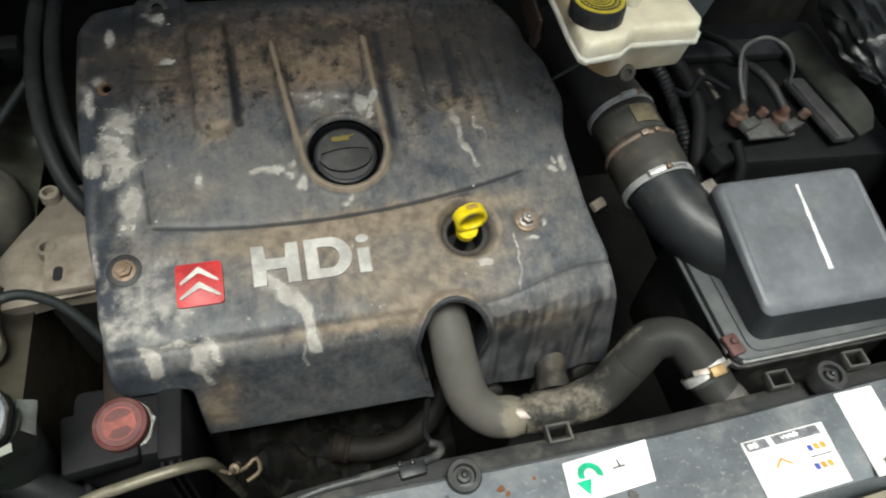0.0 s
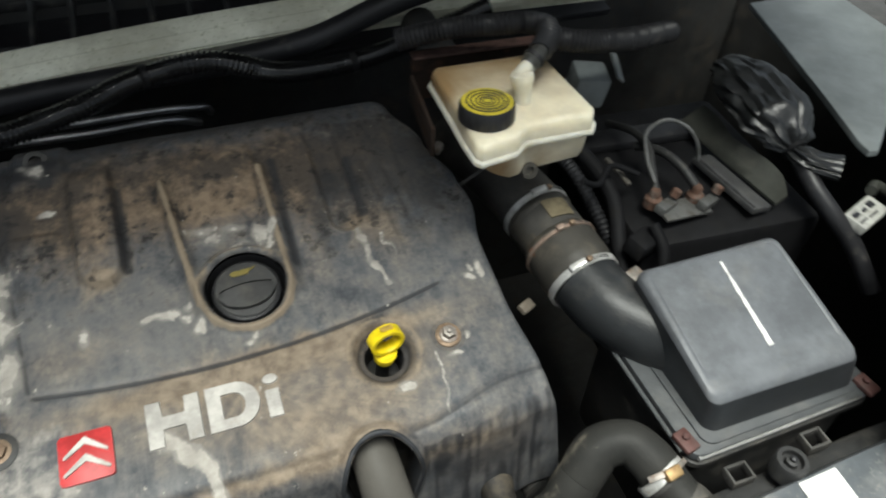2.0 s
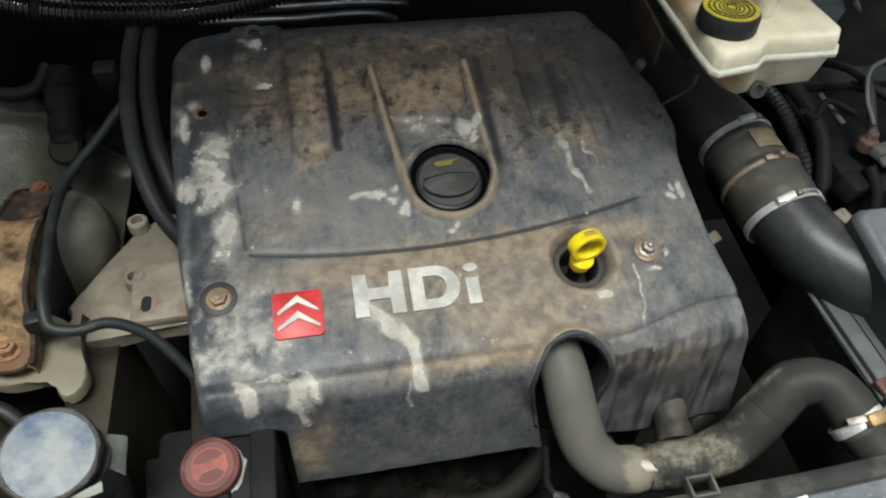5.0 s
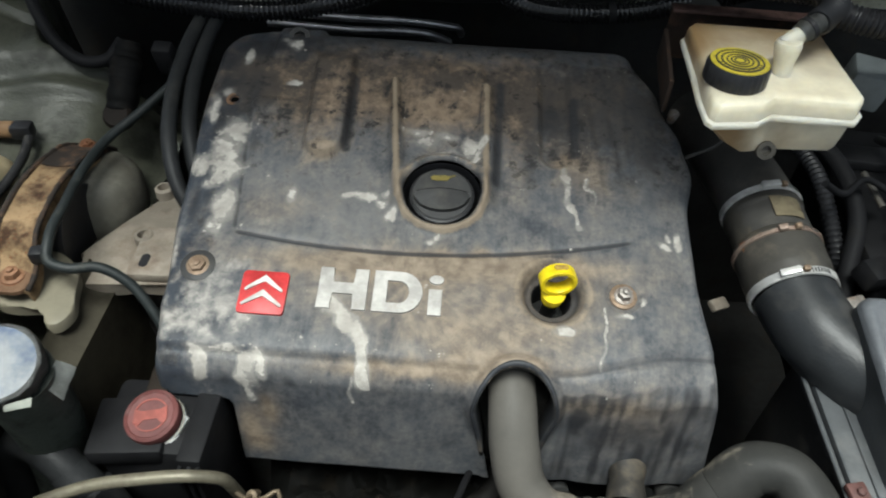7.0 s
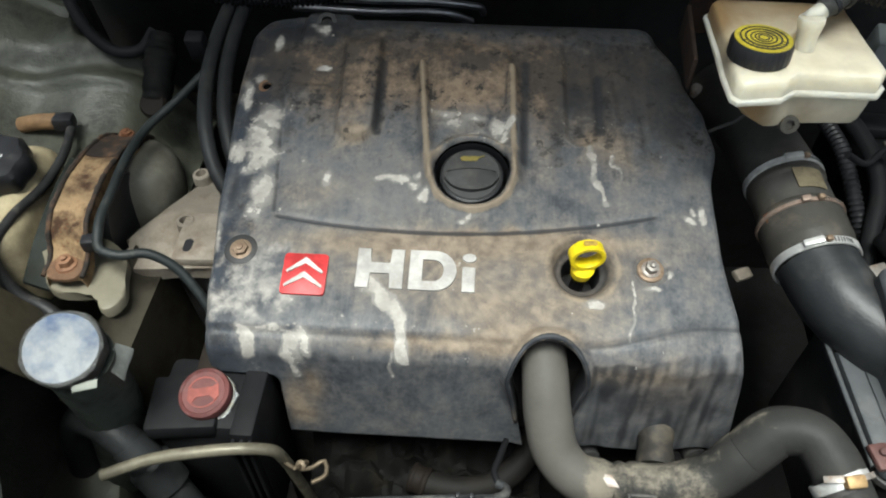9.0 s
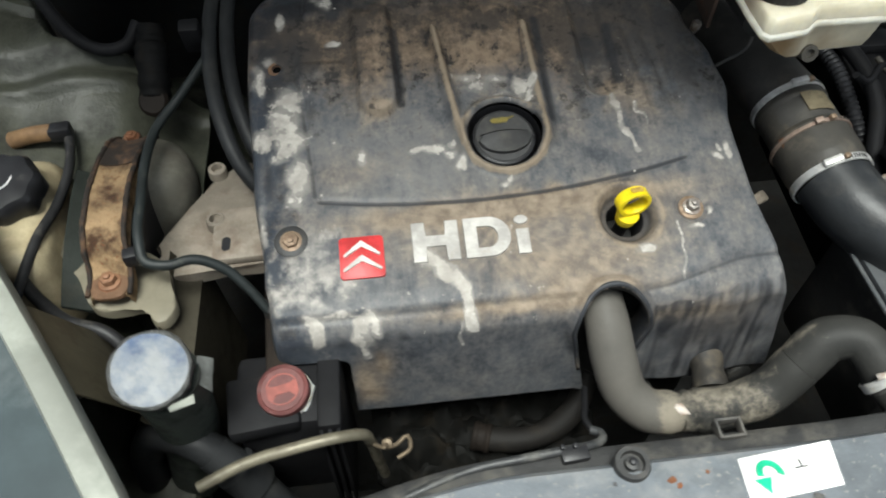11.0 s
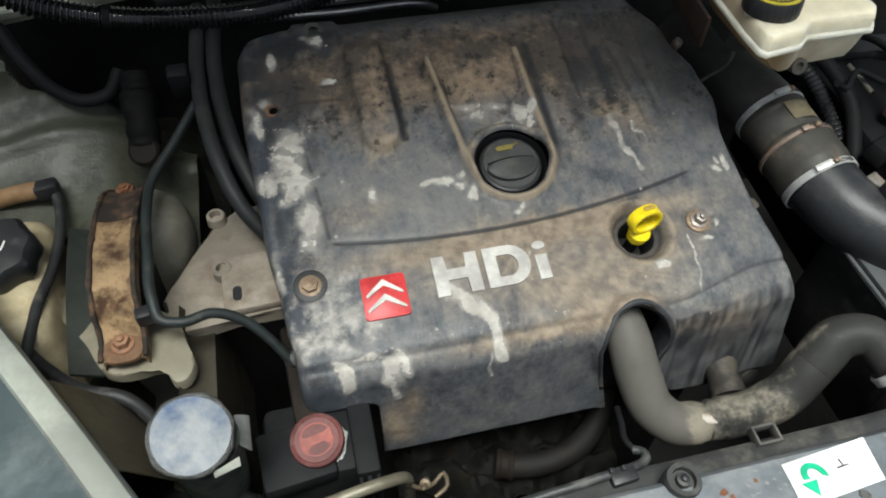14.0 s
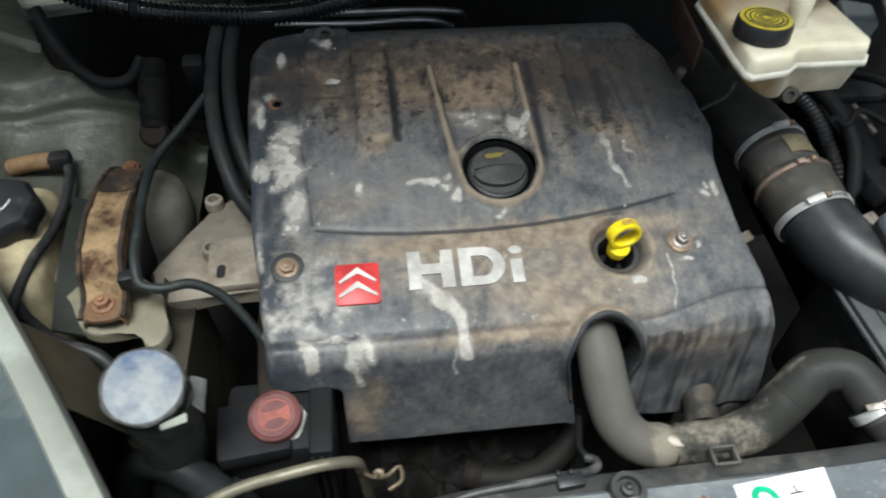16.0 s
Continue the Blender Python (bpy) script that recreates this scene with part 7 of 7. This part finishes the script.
# ---- engine mount, rusty strap and carrier ----
def build_mount():
    mnt = thing("engine_mount", "dirty cast engine mount under a rusty steel strap", "engine mount")
    line = curve_points([(-0.337, 0.168, 0.900), (-0.337, 0.150, 0.917), (-0.337, 0.110, 0.932), (-0.337, 0.045, 0.936), (-0.336, 0.010, 0.926), (-0.335, -0.006, 0.906), (-0.335, -0.026, 0.900)], 0.006)
    rows = []
    for i, p in enumerate(line):
        w = 0.0165 + 0.0015 * noise.noise(Vector((i * 0.3, 0, 0)))
        rows.append([tuple(p + Vector((s * w, 0, z))) for s, z in ((-1.08, -0.010), (-1.0, -0.001), (-0.9, 0.0016), (-0.55, 0.0002), (0, -0.0006), (0.55, 0.0002), (0.9, 0.0016), (1.0, -0.001), (1.08, -0.010))])
    strap = part("strap", sheet(rows, 0.003), M_STRAP, mnt, "rusty flaking steel strap")
    dark = [[(x, y, z + 0.0012) for x, y, z in r] for r in rows[2:int(len(rows) * 0.42)]]
    part("burnt_band", sheet(dark, 0.001), M_RUST_BLACK, strap, "dark burnt rust where the paint has gone")
    for s in (-1, 1):
        rim = [tuple(p + Vector((s * (0.0172 + 0.0012 * noise.noise(Vector((i * 0.8, s * 4, 0)))), 0, 0.0022 + 0.0010 * noise.noise(Vector((i * 0.6, s * 7, 3)))))) for i, p in enumerate(line[::2])]
        part("strap_edge", tube(rim, lambda f, d: 0.0024 + 0.0009 * noise.noise(Vector((d * 160, s * 3, 1))), 10, 0.002), M_RUST_BLACK, strap, "dark rusted strap edge")
    part("end_pad", prism(rounded(0.031, 0.034, 0.010, 6), -0.002, 0.0022, pose(-0.335, -0.013, 0.9030, 4, 0, 0), 0.001), M_PADRUST, strap, "brown rusted end pad")
    hex_bolt(mnt, (-0.335, -0.014, 0.904), M_BRASSRUST, 0.0068, 0.009, 0.010, M_RUST)
    hex_bolt(mnt, (-0.337, 0.152, 0.918), M_RUST, 0.0060, 0.005, 0.009, M_RUST_BLACK)
    part("rubber", tube([(-0.352, 0.075, 0.880), (-0.318, 0.075, 0.880)], 0.042, 32), M_BLACK, mnt, "black rubber core")
    part("tower", lathe([(0.047, -0.09), (0.045, -0.020), (0.043, 0.004), (0.038, 0.017), (0.030, 0.025), (0.018, 0.029), (0.006, 0.030)], pose(-0.327, 0.130, 0.884, -6, 6, 0), 56, None, lambda a, r: 1 + 0.12 * noise.noise(Vector((1.5 * math.cos(a), 1.5 * math.sin(a), r * 30)))), M_CAST_DARK, mnt, "stained cast tower behind the strap")
    plate = [(-0.318, 0.020), (-0.300, 0.006), (-0.250, 0.016), (-0.190, 0.016), (-0.190, 0.150), (-0.240, 0.150), (-0.268, 0.128), (-0.284, 0.092), (-0.306, 0.064), (-0.314, 0.046), (-0.303, 0.036)]
    part("plate", prism(plate, 0.858, 0.874, None, 0.003), M_CAST, mnt, "pale dusty cast plate")
    part("step", box((0.062, 0.062, 0.010), (-0.228, 0.048, 0.879), (0, 0, 2), 0.002), M_CAST, mnt)
    # A flat black patch paints the shade of a slotted hole.
    part("slot", prism(rounded(0.008, 0.016, 0.0039, 4), 0.8842, 0.8848, pose(-0.2455, 0.034, 0)), M_BLACK, mnt, "flat black patch for the shade in a slotted hole")
    for x, y, z in ((-0.262, 0.134, 0.874), (-0.2580, 0.066, 0.874)):
        part("boss", lathe([(0.0095, 0), (0.0090, 0.010), (0.0075, 0.0115), (0.0055, 0.0115), (0.0050, 0.004), (0.001, 0.004)], pose(x, y, z), 24), M_CAST, mnt)
    return mnt


M_BRASSRUST = material("pale_orange_rust", (0.25, 0.13, 0.072), 0.6, (0.15, 0.07, 0.035), 0.4, scale=90)
M_RUST_BLACK = material("black_rust", (0.020, 0.015, 0.012), 0.75, (0.125, 0.072, 0.042), 0.46, scale=60)
M_STRAP = material("flaking_strap_paint", (0.30, 0.200, 0.105), 0.7, (0.050, 0.027, 0.015), 0.55, scale=30, edge=0.06, bump=0.5, speck=(0.16, 0.06, 0.025))
M_CAST_DARK = material("dark_weathered_casting", (0.150, 0.142, 0.116), 0.55, (0.045, 0.037, 0.027), 0.52, scale=32, edge=0.3, bump=0.2)
build_mount()


M_SIDE = material("brown_stained_steel", (0.040, 0.035, 0.024), 0.65, (0.016, 0.013, 0.009), 0.5, scale=26, edge=0.3, bump=0.1, spec=0.2)


def build_carrier():
    """The pale pressed-steel longeron with a notch under the strap."""
    car = thing("front_longeron", "pale dirty pressed-steel longeron below the engine mount", "longeron")
    top = [(-0.408, 0.062), (-0.4009, 0.047), (-0.386, 0.025), (-0.371, 0.0045), (-0.360, -0.018), (-0.355, -0.0255), (-0.344, -0.0310), (-0.325, -0.0315), (-0.3105, -0.0300), (-0.3045, -0.0350), (-0.3020, -0.0440), (-0.2965, -0.0485), (-0.2890, -0.0465), (-0.2830, -0.0345), (-0.2890, -0.0110), (-0.2960, 0.012), (-0.310, 0.026), (-0.340, 0.040), (-0.375, 0.055)]
    top = [(p.x, p.y) for p in curve_points([(x, y, 0) for x, y in top + top[:1]], 0.005)][:-1]
    part("tray", prism(top, 0.876, 0.888, None, 0.0035), M_BODY, car, "pale lip with a rounded notch")
    side = [[(-0.297 + 0.020 * (1 - math.cos(min(1.0, k / 5) * math.pi / 2)) + 0.0012 * k - 0.02 * (y < -0.10) * (-0.10 - y) * 5, y, 0.882 - 0.020 * math.sin(min(1.0, k / 5) * math.pi / 2) - 0.018 * max(0, k - 5)) for k in range(14)] for y in [0.034 - 0.012 * i for i in range(15)]]
    part("side", sheet(side, 0.003), M_SIDE, car, "brown-stained inner wall")
    part("trough", box((0.080, 0.200, 0.08), (-0.350, -0.090, 0.70), (0, 0, 16), 0.012), M_WING, car)
    part("outer_wall", sheet([[(-0.405 + 0.016 * j, 0.060 - 0.050 * i - 0.01 * j, 0.880 - 0.045 * j - 0.006 * i) for j in range(4)] for i in range(6)], 0.004), M_WING, car)
    part("end_flange", box((0.020, 0.100, 0.16), (-0.203, -0.040, 0.776), (0, 0, 3), 0.004), M_BROWN, car, "brown oily end flange")
    return car


build_carrier()
cable("notch_pipe", "dark steel pipe inside the longeron notch", [(-0.420, -0.050, 0.845), (-0.370, -0.052, 0.848), (-0.330, -0.056, 0.842), (-0.29, -0.05, 0.83)], 0.0065, M_HOSE, "pipe")
cable("notch_pipe", "dark steel pipe inside the longeron notch", [(-0.40, -0.085, 0.835), (-0.345, -0.070, 0.838), (-0.30, -0.062, 0.835)], 0.006, M_RUBBER, "pipe")
cable("engine_wire", "green-black wire bent round the engine mount", [(-0.262, 0.220, 0.955), (-0.285, 0.180, 0.944), (-0.307, 0.142, 0.936), (-0.311, 0.100, 0.936), (-0.309, 0.050, 0.934), (-0.306, 0.008, 0.930), (-0.301, -0.009, 0.923), (-0.285, -0.013, 0.920), (-0.262, -0.006, 0.916), (-0.240, -0.008, 0.902), (-0.222, -0.018, 0.882), (-0.208, -0.030, 0.862)], 0.0045, M_WIRE := material("green_black_wire", (0.018, 0.022, 0.022), 0.5, (0.07, 0.07, 0.06), 0.2, scale=60), "wire")
tagged(part("wire_plug", box((0.015, 0.013, 0.014), (-0.314, 0.001, 0.919), (0, 0, 10), 0.003), M_BLACK), "black plug on the wire by the strap", "plug")
tagged(part("wire_clip", lathe([(0.009, 0), (0.009, 0.014), (0.006, 0.016)], pose(-0.206, -0.026, 0.852, 20, 30, 0), 16), M_BLACKDUST), "black clip where the wire meets the cover", "clip")
for k, (dx, dy) in enumerate(((0.002, 0.0), (0.0185, 0.012))):
    cable("heater_hose", "grey-black heater hose curving down beside the cover", [(-0.252 + dx, 0.330 + dy, 0.99), (-0.258 + dx, 0.240 + dy, 0.972), (-0.254 + dx, 0.180 + dy, 0.958), (-0.245 + dx, 0.135 + dy, 0.942), (-0.230 + dx, 0.100 + dy, 0.918), (-0.205 + dx, 0.078 + dy, 0.890), (-0.18 + dx, 0.065 + dy, 0.87)], 0.0074, M_HOSEDARK, "hose")
tagged(part("hose_bracket", box((0.020, 0.016, 0.034), (-0.272, 0.235, 0.972), (15, 0, 0), 0.003), M_CASE), "black bracket with a worn edge at the hoses", "bracket")

# ---- coolant tank and inner wing ----
M_TANBROWN = material("tan_brown_plastic", (0.25, 0.15, 0.075), 0.6, (0.16, 0.10, 0.06), 0.4, scale=60)
tank = thing("coolant_tank", "yellowed plastic coolant tank with a black screw cap", "coolant tank")
part("tank", box((0.110, 0.165, 0.12), (-0.445, 0.065, 0.862), (0, 0, 4), 0.022, None, (0.86, 0.86), 4), M_TANKDIRT := material("grimy_yellow_tank", (0.52, 0.44, 0.28), 0.45, (0.20, 0.145, 0.08), 0.46, scale=24, edge=0.3), tank)
tcap = part("cap", lathe([(0.028, -0.008), (0.034, 0.0), (0.034, 0.016), (0.030, 0.021), (0.020, 0.023)], pose(-0.4335, 0.080, 0.925, 8, 0, 0), 64, None, lambda a, r: 1 + 0.05 * math.sin(a * 8)), M_BLACK, tank, "black lobed screw cap")
part("cap_mark", tube([(-0.4455, 0.0710, 0.9466), (-0.438, 0.0665, 0.9460), (-0.430, 0.0665, 0.9460), (-0.4225, 0.0720, 0.9468), (-0.4200, 0.0800, 0.9480)], 0.0009, 8), M_WHITE, tcap, "white printed arc")
for k in range(4):
    part("cap_mark", box((0.009, 0.0012, 0.0008), (-0.432, 0.088 + 0.0028 * k, 0.9488), (8, 0, 20), 0.0002), M_WHITE, tcap, "white printed bars")
part("outlet", tube([(-0.455, 0.165, 0.915), (-0.430, 0.163, 0.922), (-0.412, 0.162, 0.924)], 0.0085, 16), M_TANBROWN, tank, "orange-brown outlet pipe")
part("outlet_plug", box((0.022, 0.016, 0.016), (-0.405, 0.162, 0.924), (0, 0, 8), 0.004), M_BLACK, tank)
cable("coolant_line", "black line running down beside the coolant tank", [(-0.398, 0.160, 0.920), (-0.393, 0.130, 0.915), (-0.396, 0.080, 0.910), (-0.402, 0.030, 0.916), (-0.408, -0.020, 0.910), (-0.418, -0.07, 0.895)], 0.0046, M_RUBBER, "hose")
M_FLAP = material("dull_green_black_rubber", (0.022, 0.026, 0.022), 0.6, (0.05, 0.05, 0.04), 0.4, scale=20, spec=0.2)
tagged(part("rubber_flap", sheet([[(-0.386 + 0.008 * j, 0.120 - 0.034 * i, 0.912 - 0.004 * i * i * 0.5 - 0.004 * j) for j in range(4)] for i in range(5)], 0.004), M_FLAP), "black rubber flap beside the strap", "flap")

rows = []
for i in range(104):
    row = []
    for j in range(80):
        x, y = -0.60 + 0.004 * j, 0.12 + 0.004 * i
        d = math.hypot(x + 0.43, y - 0.33)
        z = 0.902 + 0.055 * smooth01(0.20 - d, 0.0, 0.16) + 0.10 * smooth01(-x, 0.44, 0.60) - 0.05 * smooth01(x, -0.36, -0.29) + 0.008 * noise.noise(Vector((x * 14, y * 14, 0))) + 0.006 * smooth01(y - 0.205 - 0.15 * (x + 0.45), 0.0, 0.008) + 0.010 * smooth01(y - 0.300, 0.0, 0.010)
        z -= 0.010 * gauss(y - 0.24 - 0.2 * (x + 0.4), 0.012) + 0.22 * smooth01(x + 0.55 * (y - 0.27), -0.425, -0.395) * smooth01(y, 0.262, 0.285)
        row.append((x, y, z))
    rows.append(row)
structure("suspension_turret", sheet(rows, 0.004), M_WING, "grimy grey-green inner wing and suspension turret", "inner wing")
cable("lamp_wire", "black wire running behind the headlamp to the filler", [(-0.470, 0.050, 0.905), (-0.431, 0.021, 0.905), (-0.393, -0.024, 0.902), (-0.364, -0.048, 0.900), (-0.335, -0.058, 0.895), (-0.31, -0.08, 0.87)], 0.0055, M_RUBBER, "wire")
lab = thing("wing_label", "faded white paper label on the inner wing", "label")
part("paper", sheet([[(-0.575 + 0.024 * i + 0.004 * j, 0.296 + 0.018 * j, 0.988 - 0.006 * i + 0.001 * j) for i in range(4)] for j in range(3)], 0.0008), M_LIP, lab)
for k in range(3):
    part("print_bar", box((0.014, 0.007, 0.0008), (-0.556 + 0.020 * k, 0.306, 0.9865 - 0.005 * k), (0, 14, 0), 0.0002), M_RUST if k else M_GREEN, lab)
structure("longeron_side", sheet([[(-0.50 + 0.05 * j, 0.13 - 0.05 * i, 0.865 - 0.010 * j) for j in range(3)] for i in range(8)], 0.004), M_WING, "pale dirty inner wing shelf beside the headlamp", "inner wing")
cable("wing_wire", "black wire sagging across the inner wing", [(-0.425, 0.285, 1.020), (-0.408, 0.262, 0.992), (-0.390, 0.250, 0.968), (-0.368, 0.246, 0.955), (-0.345, 0.252, 0.955), (-0.332, 0.270, 0.968)], 0.0065, M_CASE, "wire")
M_SENSOR = material("oily_black_plastic", (0.006, 0.006, 0.006), 0.6, (0.014, 0.012, 0.010), 0.4, spec=0.06, scale=50)
sen = thing("pressure_sensor", "black ribbed plastic sensor standing beside the hoses", "sensor")
part("body", tube([(-0.316, 0.196, 0.930), (-0.315, 0.215, 0.948), (-0.314, 0.250, 0.975)], lambda f, d: 0.0150 + 0.0004 * math.sin(d * 700) + 0.0016 * smooth01(f, 0.42, 0.46) - 0.0022 * smooth01(f, 0.72, 0.76) + 0.0014 * gauss(f - 0.22, 0.05), 26, 0.001), M_SENSOR, sen)
part("nose", lathe([(0.010, -0.012), (0.014, -0.006), (0.015, 0.006), (0.012, 0.010)], pose(-0.316, 0.190, 0.928, 40, 0, 0), 20), M_BROWN, sen)

# ---- behind the engine: conduit, pipes and the scuttle ----
M_GLOSS = material("glossy_black_conduit", (0.010, 0.010, 0.011), 0.08, None, bump=0.02, spec=0.5, coat=0.7)
conduit = thing("wiring_conduit", "thick shiny ribbed black conduit across the bulkhead", "conduit")
CONDUIT = [(-0.47, 0.33, 1.075), (-0.40, 0.305, 1.030), (-0.335, 0.300, 1.009), (-0.250, 0.300, 0.997), (-0.165, 0.302, 0.998), (-0.093, 0.304, 1.014), (-0.030, 0.308, 1.034), (0.036, 0.320, 1.034), (0.107, 0.332, 1.003), (0.185, 0.342, 0.997), (0.28, 0.352, 1.012), (0.36, 0.365, 1.03)]
part("ribbed_tube", tube(CONDUIT, lambda f, d: 0.0106 + 0.0014 * math.sin(d * 2 * math.pi / 0.0054), 18, 0.0009), M_GLOSS, conduit)
for k in (2, 6, 9):
    p, o = Vector(CONDUIT[k]), Vector(CONDUIT[k + 1])
    part("tape_band", tube([tuple(p), tuple(p.lerp(o, 0.08))], 0.0122, 20), M_CASE, conduit, "dull black tape band")
cable("fuel_pipe", "slim bright pipe behind the engine cover", [(-0.250, 0.360, 0.966), (-0.120, 0.360, 0.963), (0.010, 0.360, 0.960), (0.022, 0.362, 0.957), (0.026, 0.37, 0.945)], 0.0042, M_BOLT_DARK := material("dark_bright_pipe", (0.30, 0.30, 0.31), 0.28, None, metal=0.85), "pipe")
cable("fuel_pipe", "slim dark pipe behind the engine cover", [(-0.200, 0.360, 0.951), (-0.110, 0.360, 0.948), (0.000, 0.360, 0.945), (0.012, 0.368, 0.935)], 0.0048, M_BOLT_DARK, "pipe")
tagged(part("lifting_eye", ring_band((-0.138, 0.262, 0.990), (0.1, -0.5, 0.8), 0.0065, 0.004, 0.004), M_BLACKDUST), "dusty lifting eye at the rear of the cover", "lifting eye")
tagged(part("valve", lathe([(0.004, -0.008), (0.0052, 0.0), (0.0052, 0.005), (0.003, 0.008)], pose(0.246, 0.215, 0.955, 20, 0, 0), 16), M_BOLT), "small bright valve behind the cover", "valve")

edge = [(-0.60, 0.42, 0.943), (-0.470, 0.42, 0.957), (-0.371, 0.42, 0.968), (-0.185, 0.42, 0.983), (-0.003, 0.42, 0.997), (0.193, 0.42, 1.006), (0.375, 0.42, 1.008), (0.60, 0.42, 1.003)]
rows = []
for p in curve_points(edge, 0.02):
    rows.append([tuple(p + Vector((0, y, z))) for y, z in ((0.008, -0.012), (0.003, -0.006), (0.0, 0.0), (0.003, 0.006), (0.014, 0.012), (0.017, 0.011), (0.030, 0.018), (0.040, 0.019), (0.046, 0.012), (0.050, -0.04))])
structure("scuttle_edge", sheet(rows, 0.003), M_SCUTTLE := material("yellowed_scuttle_paint", (0.88, 0.85, 0.66), 0.45, (0.40, 0.36, 0.18), 0.16, scale=22, edge=0.3, bump=0.08, speck=(0.3, 0.3, 0.14)), "pale yellowed scuttle edge with moss specks", "scuttle edge")
M_UNDERBONNET = material("dull_underbonnet_paint", (0.10, 0.10, 0.09), 0.6, (0.05, 0.05, 0.045), 0.4, scale=8)
grille = thing("scuttle_grille", "black plastic scuttle grille below the windscreen", "grille")
part("tray", box((1.2, 0.20, 0.012), (0.0, 0.560, 0.965), (12, 0, 0), 0.003), M_BLACK, grille)
for k in range(14):
    part("slat", box((0.006, 0.085, 0.014), (-0.42 + 0.045 * k, 0.545, 0.985 + 0.003 * k * 0.3), (12, 0, 0), 0.001), M_BLACKDUST, grille)
for k in range(2):
    part("rail", box((0.66, 0.010, 0.014), (-0.13, 0.502 + 0.085 * k, 0.978 + 0.020 * k), (12, 0, 0), 0.002), M_BLACKDUST, grille)
part("seal", tube([(-0.30, 0.402, 0.965), (-0.10, 0.395, 0.985), (0.05, 0.390, 0.992), (0.15, 0.388, 1.005), (0.25, 0.385, 1.040), (0.34, 0.385, 1.060), (0.5, 0.40, 1.06)], 0.014, 18), M_BLACK, grille, "black rubber bulkhead seal")
structure("bonnet", box((1.50, 1.36, 0.02), (0.08, 0.250, 1.585), (-53, 0, 0), 0.006), M_UNDERBONNET, "raised pale bonnet standing open over the bulkhead", "bonnet")
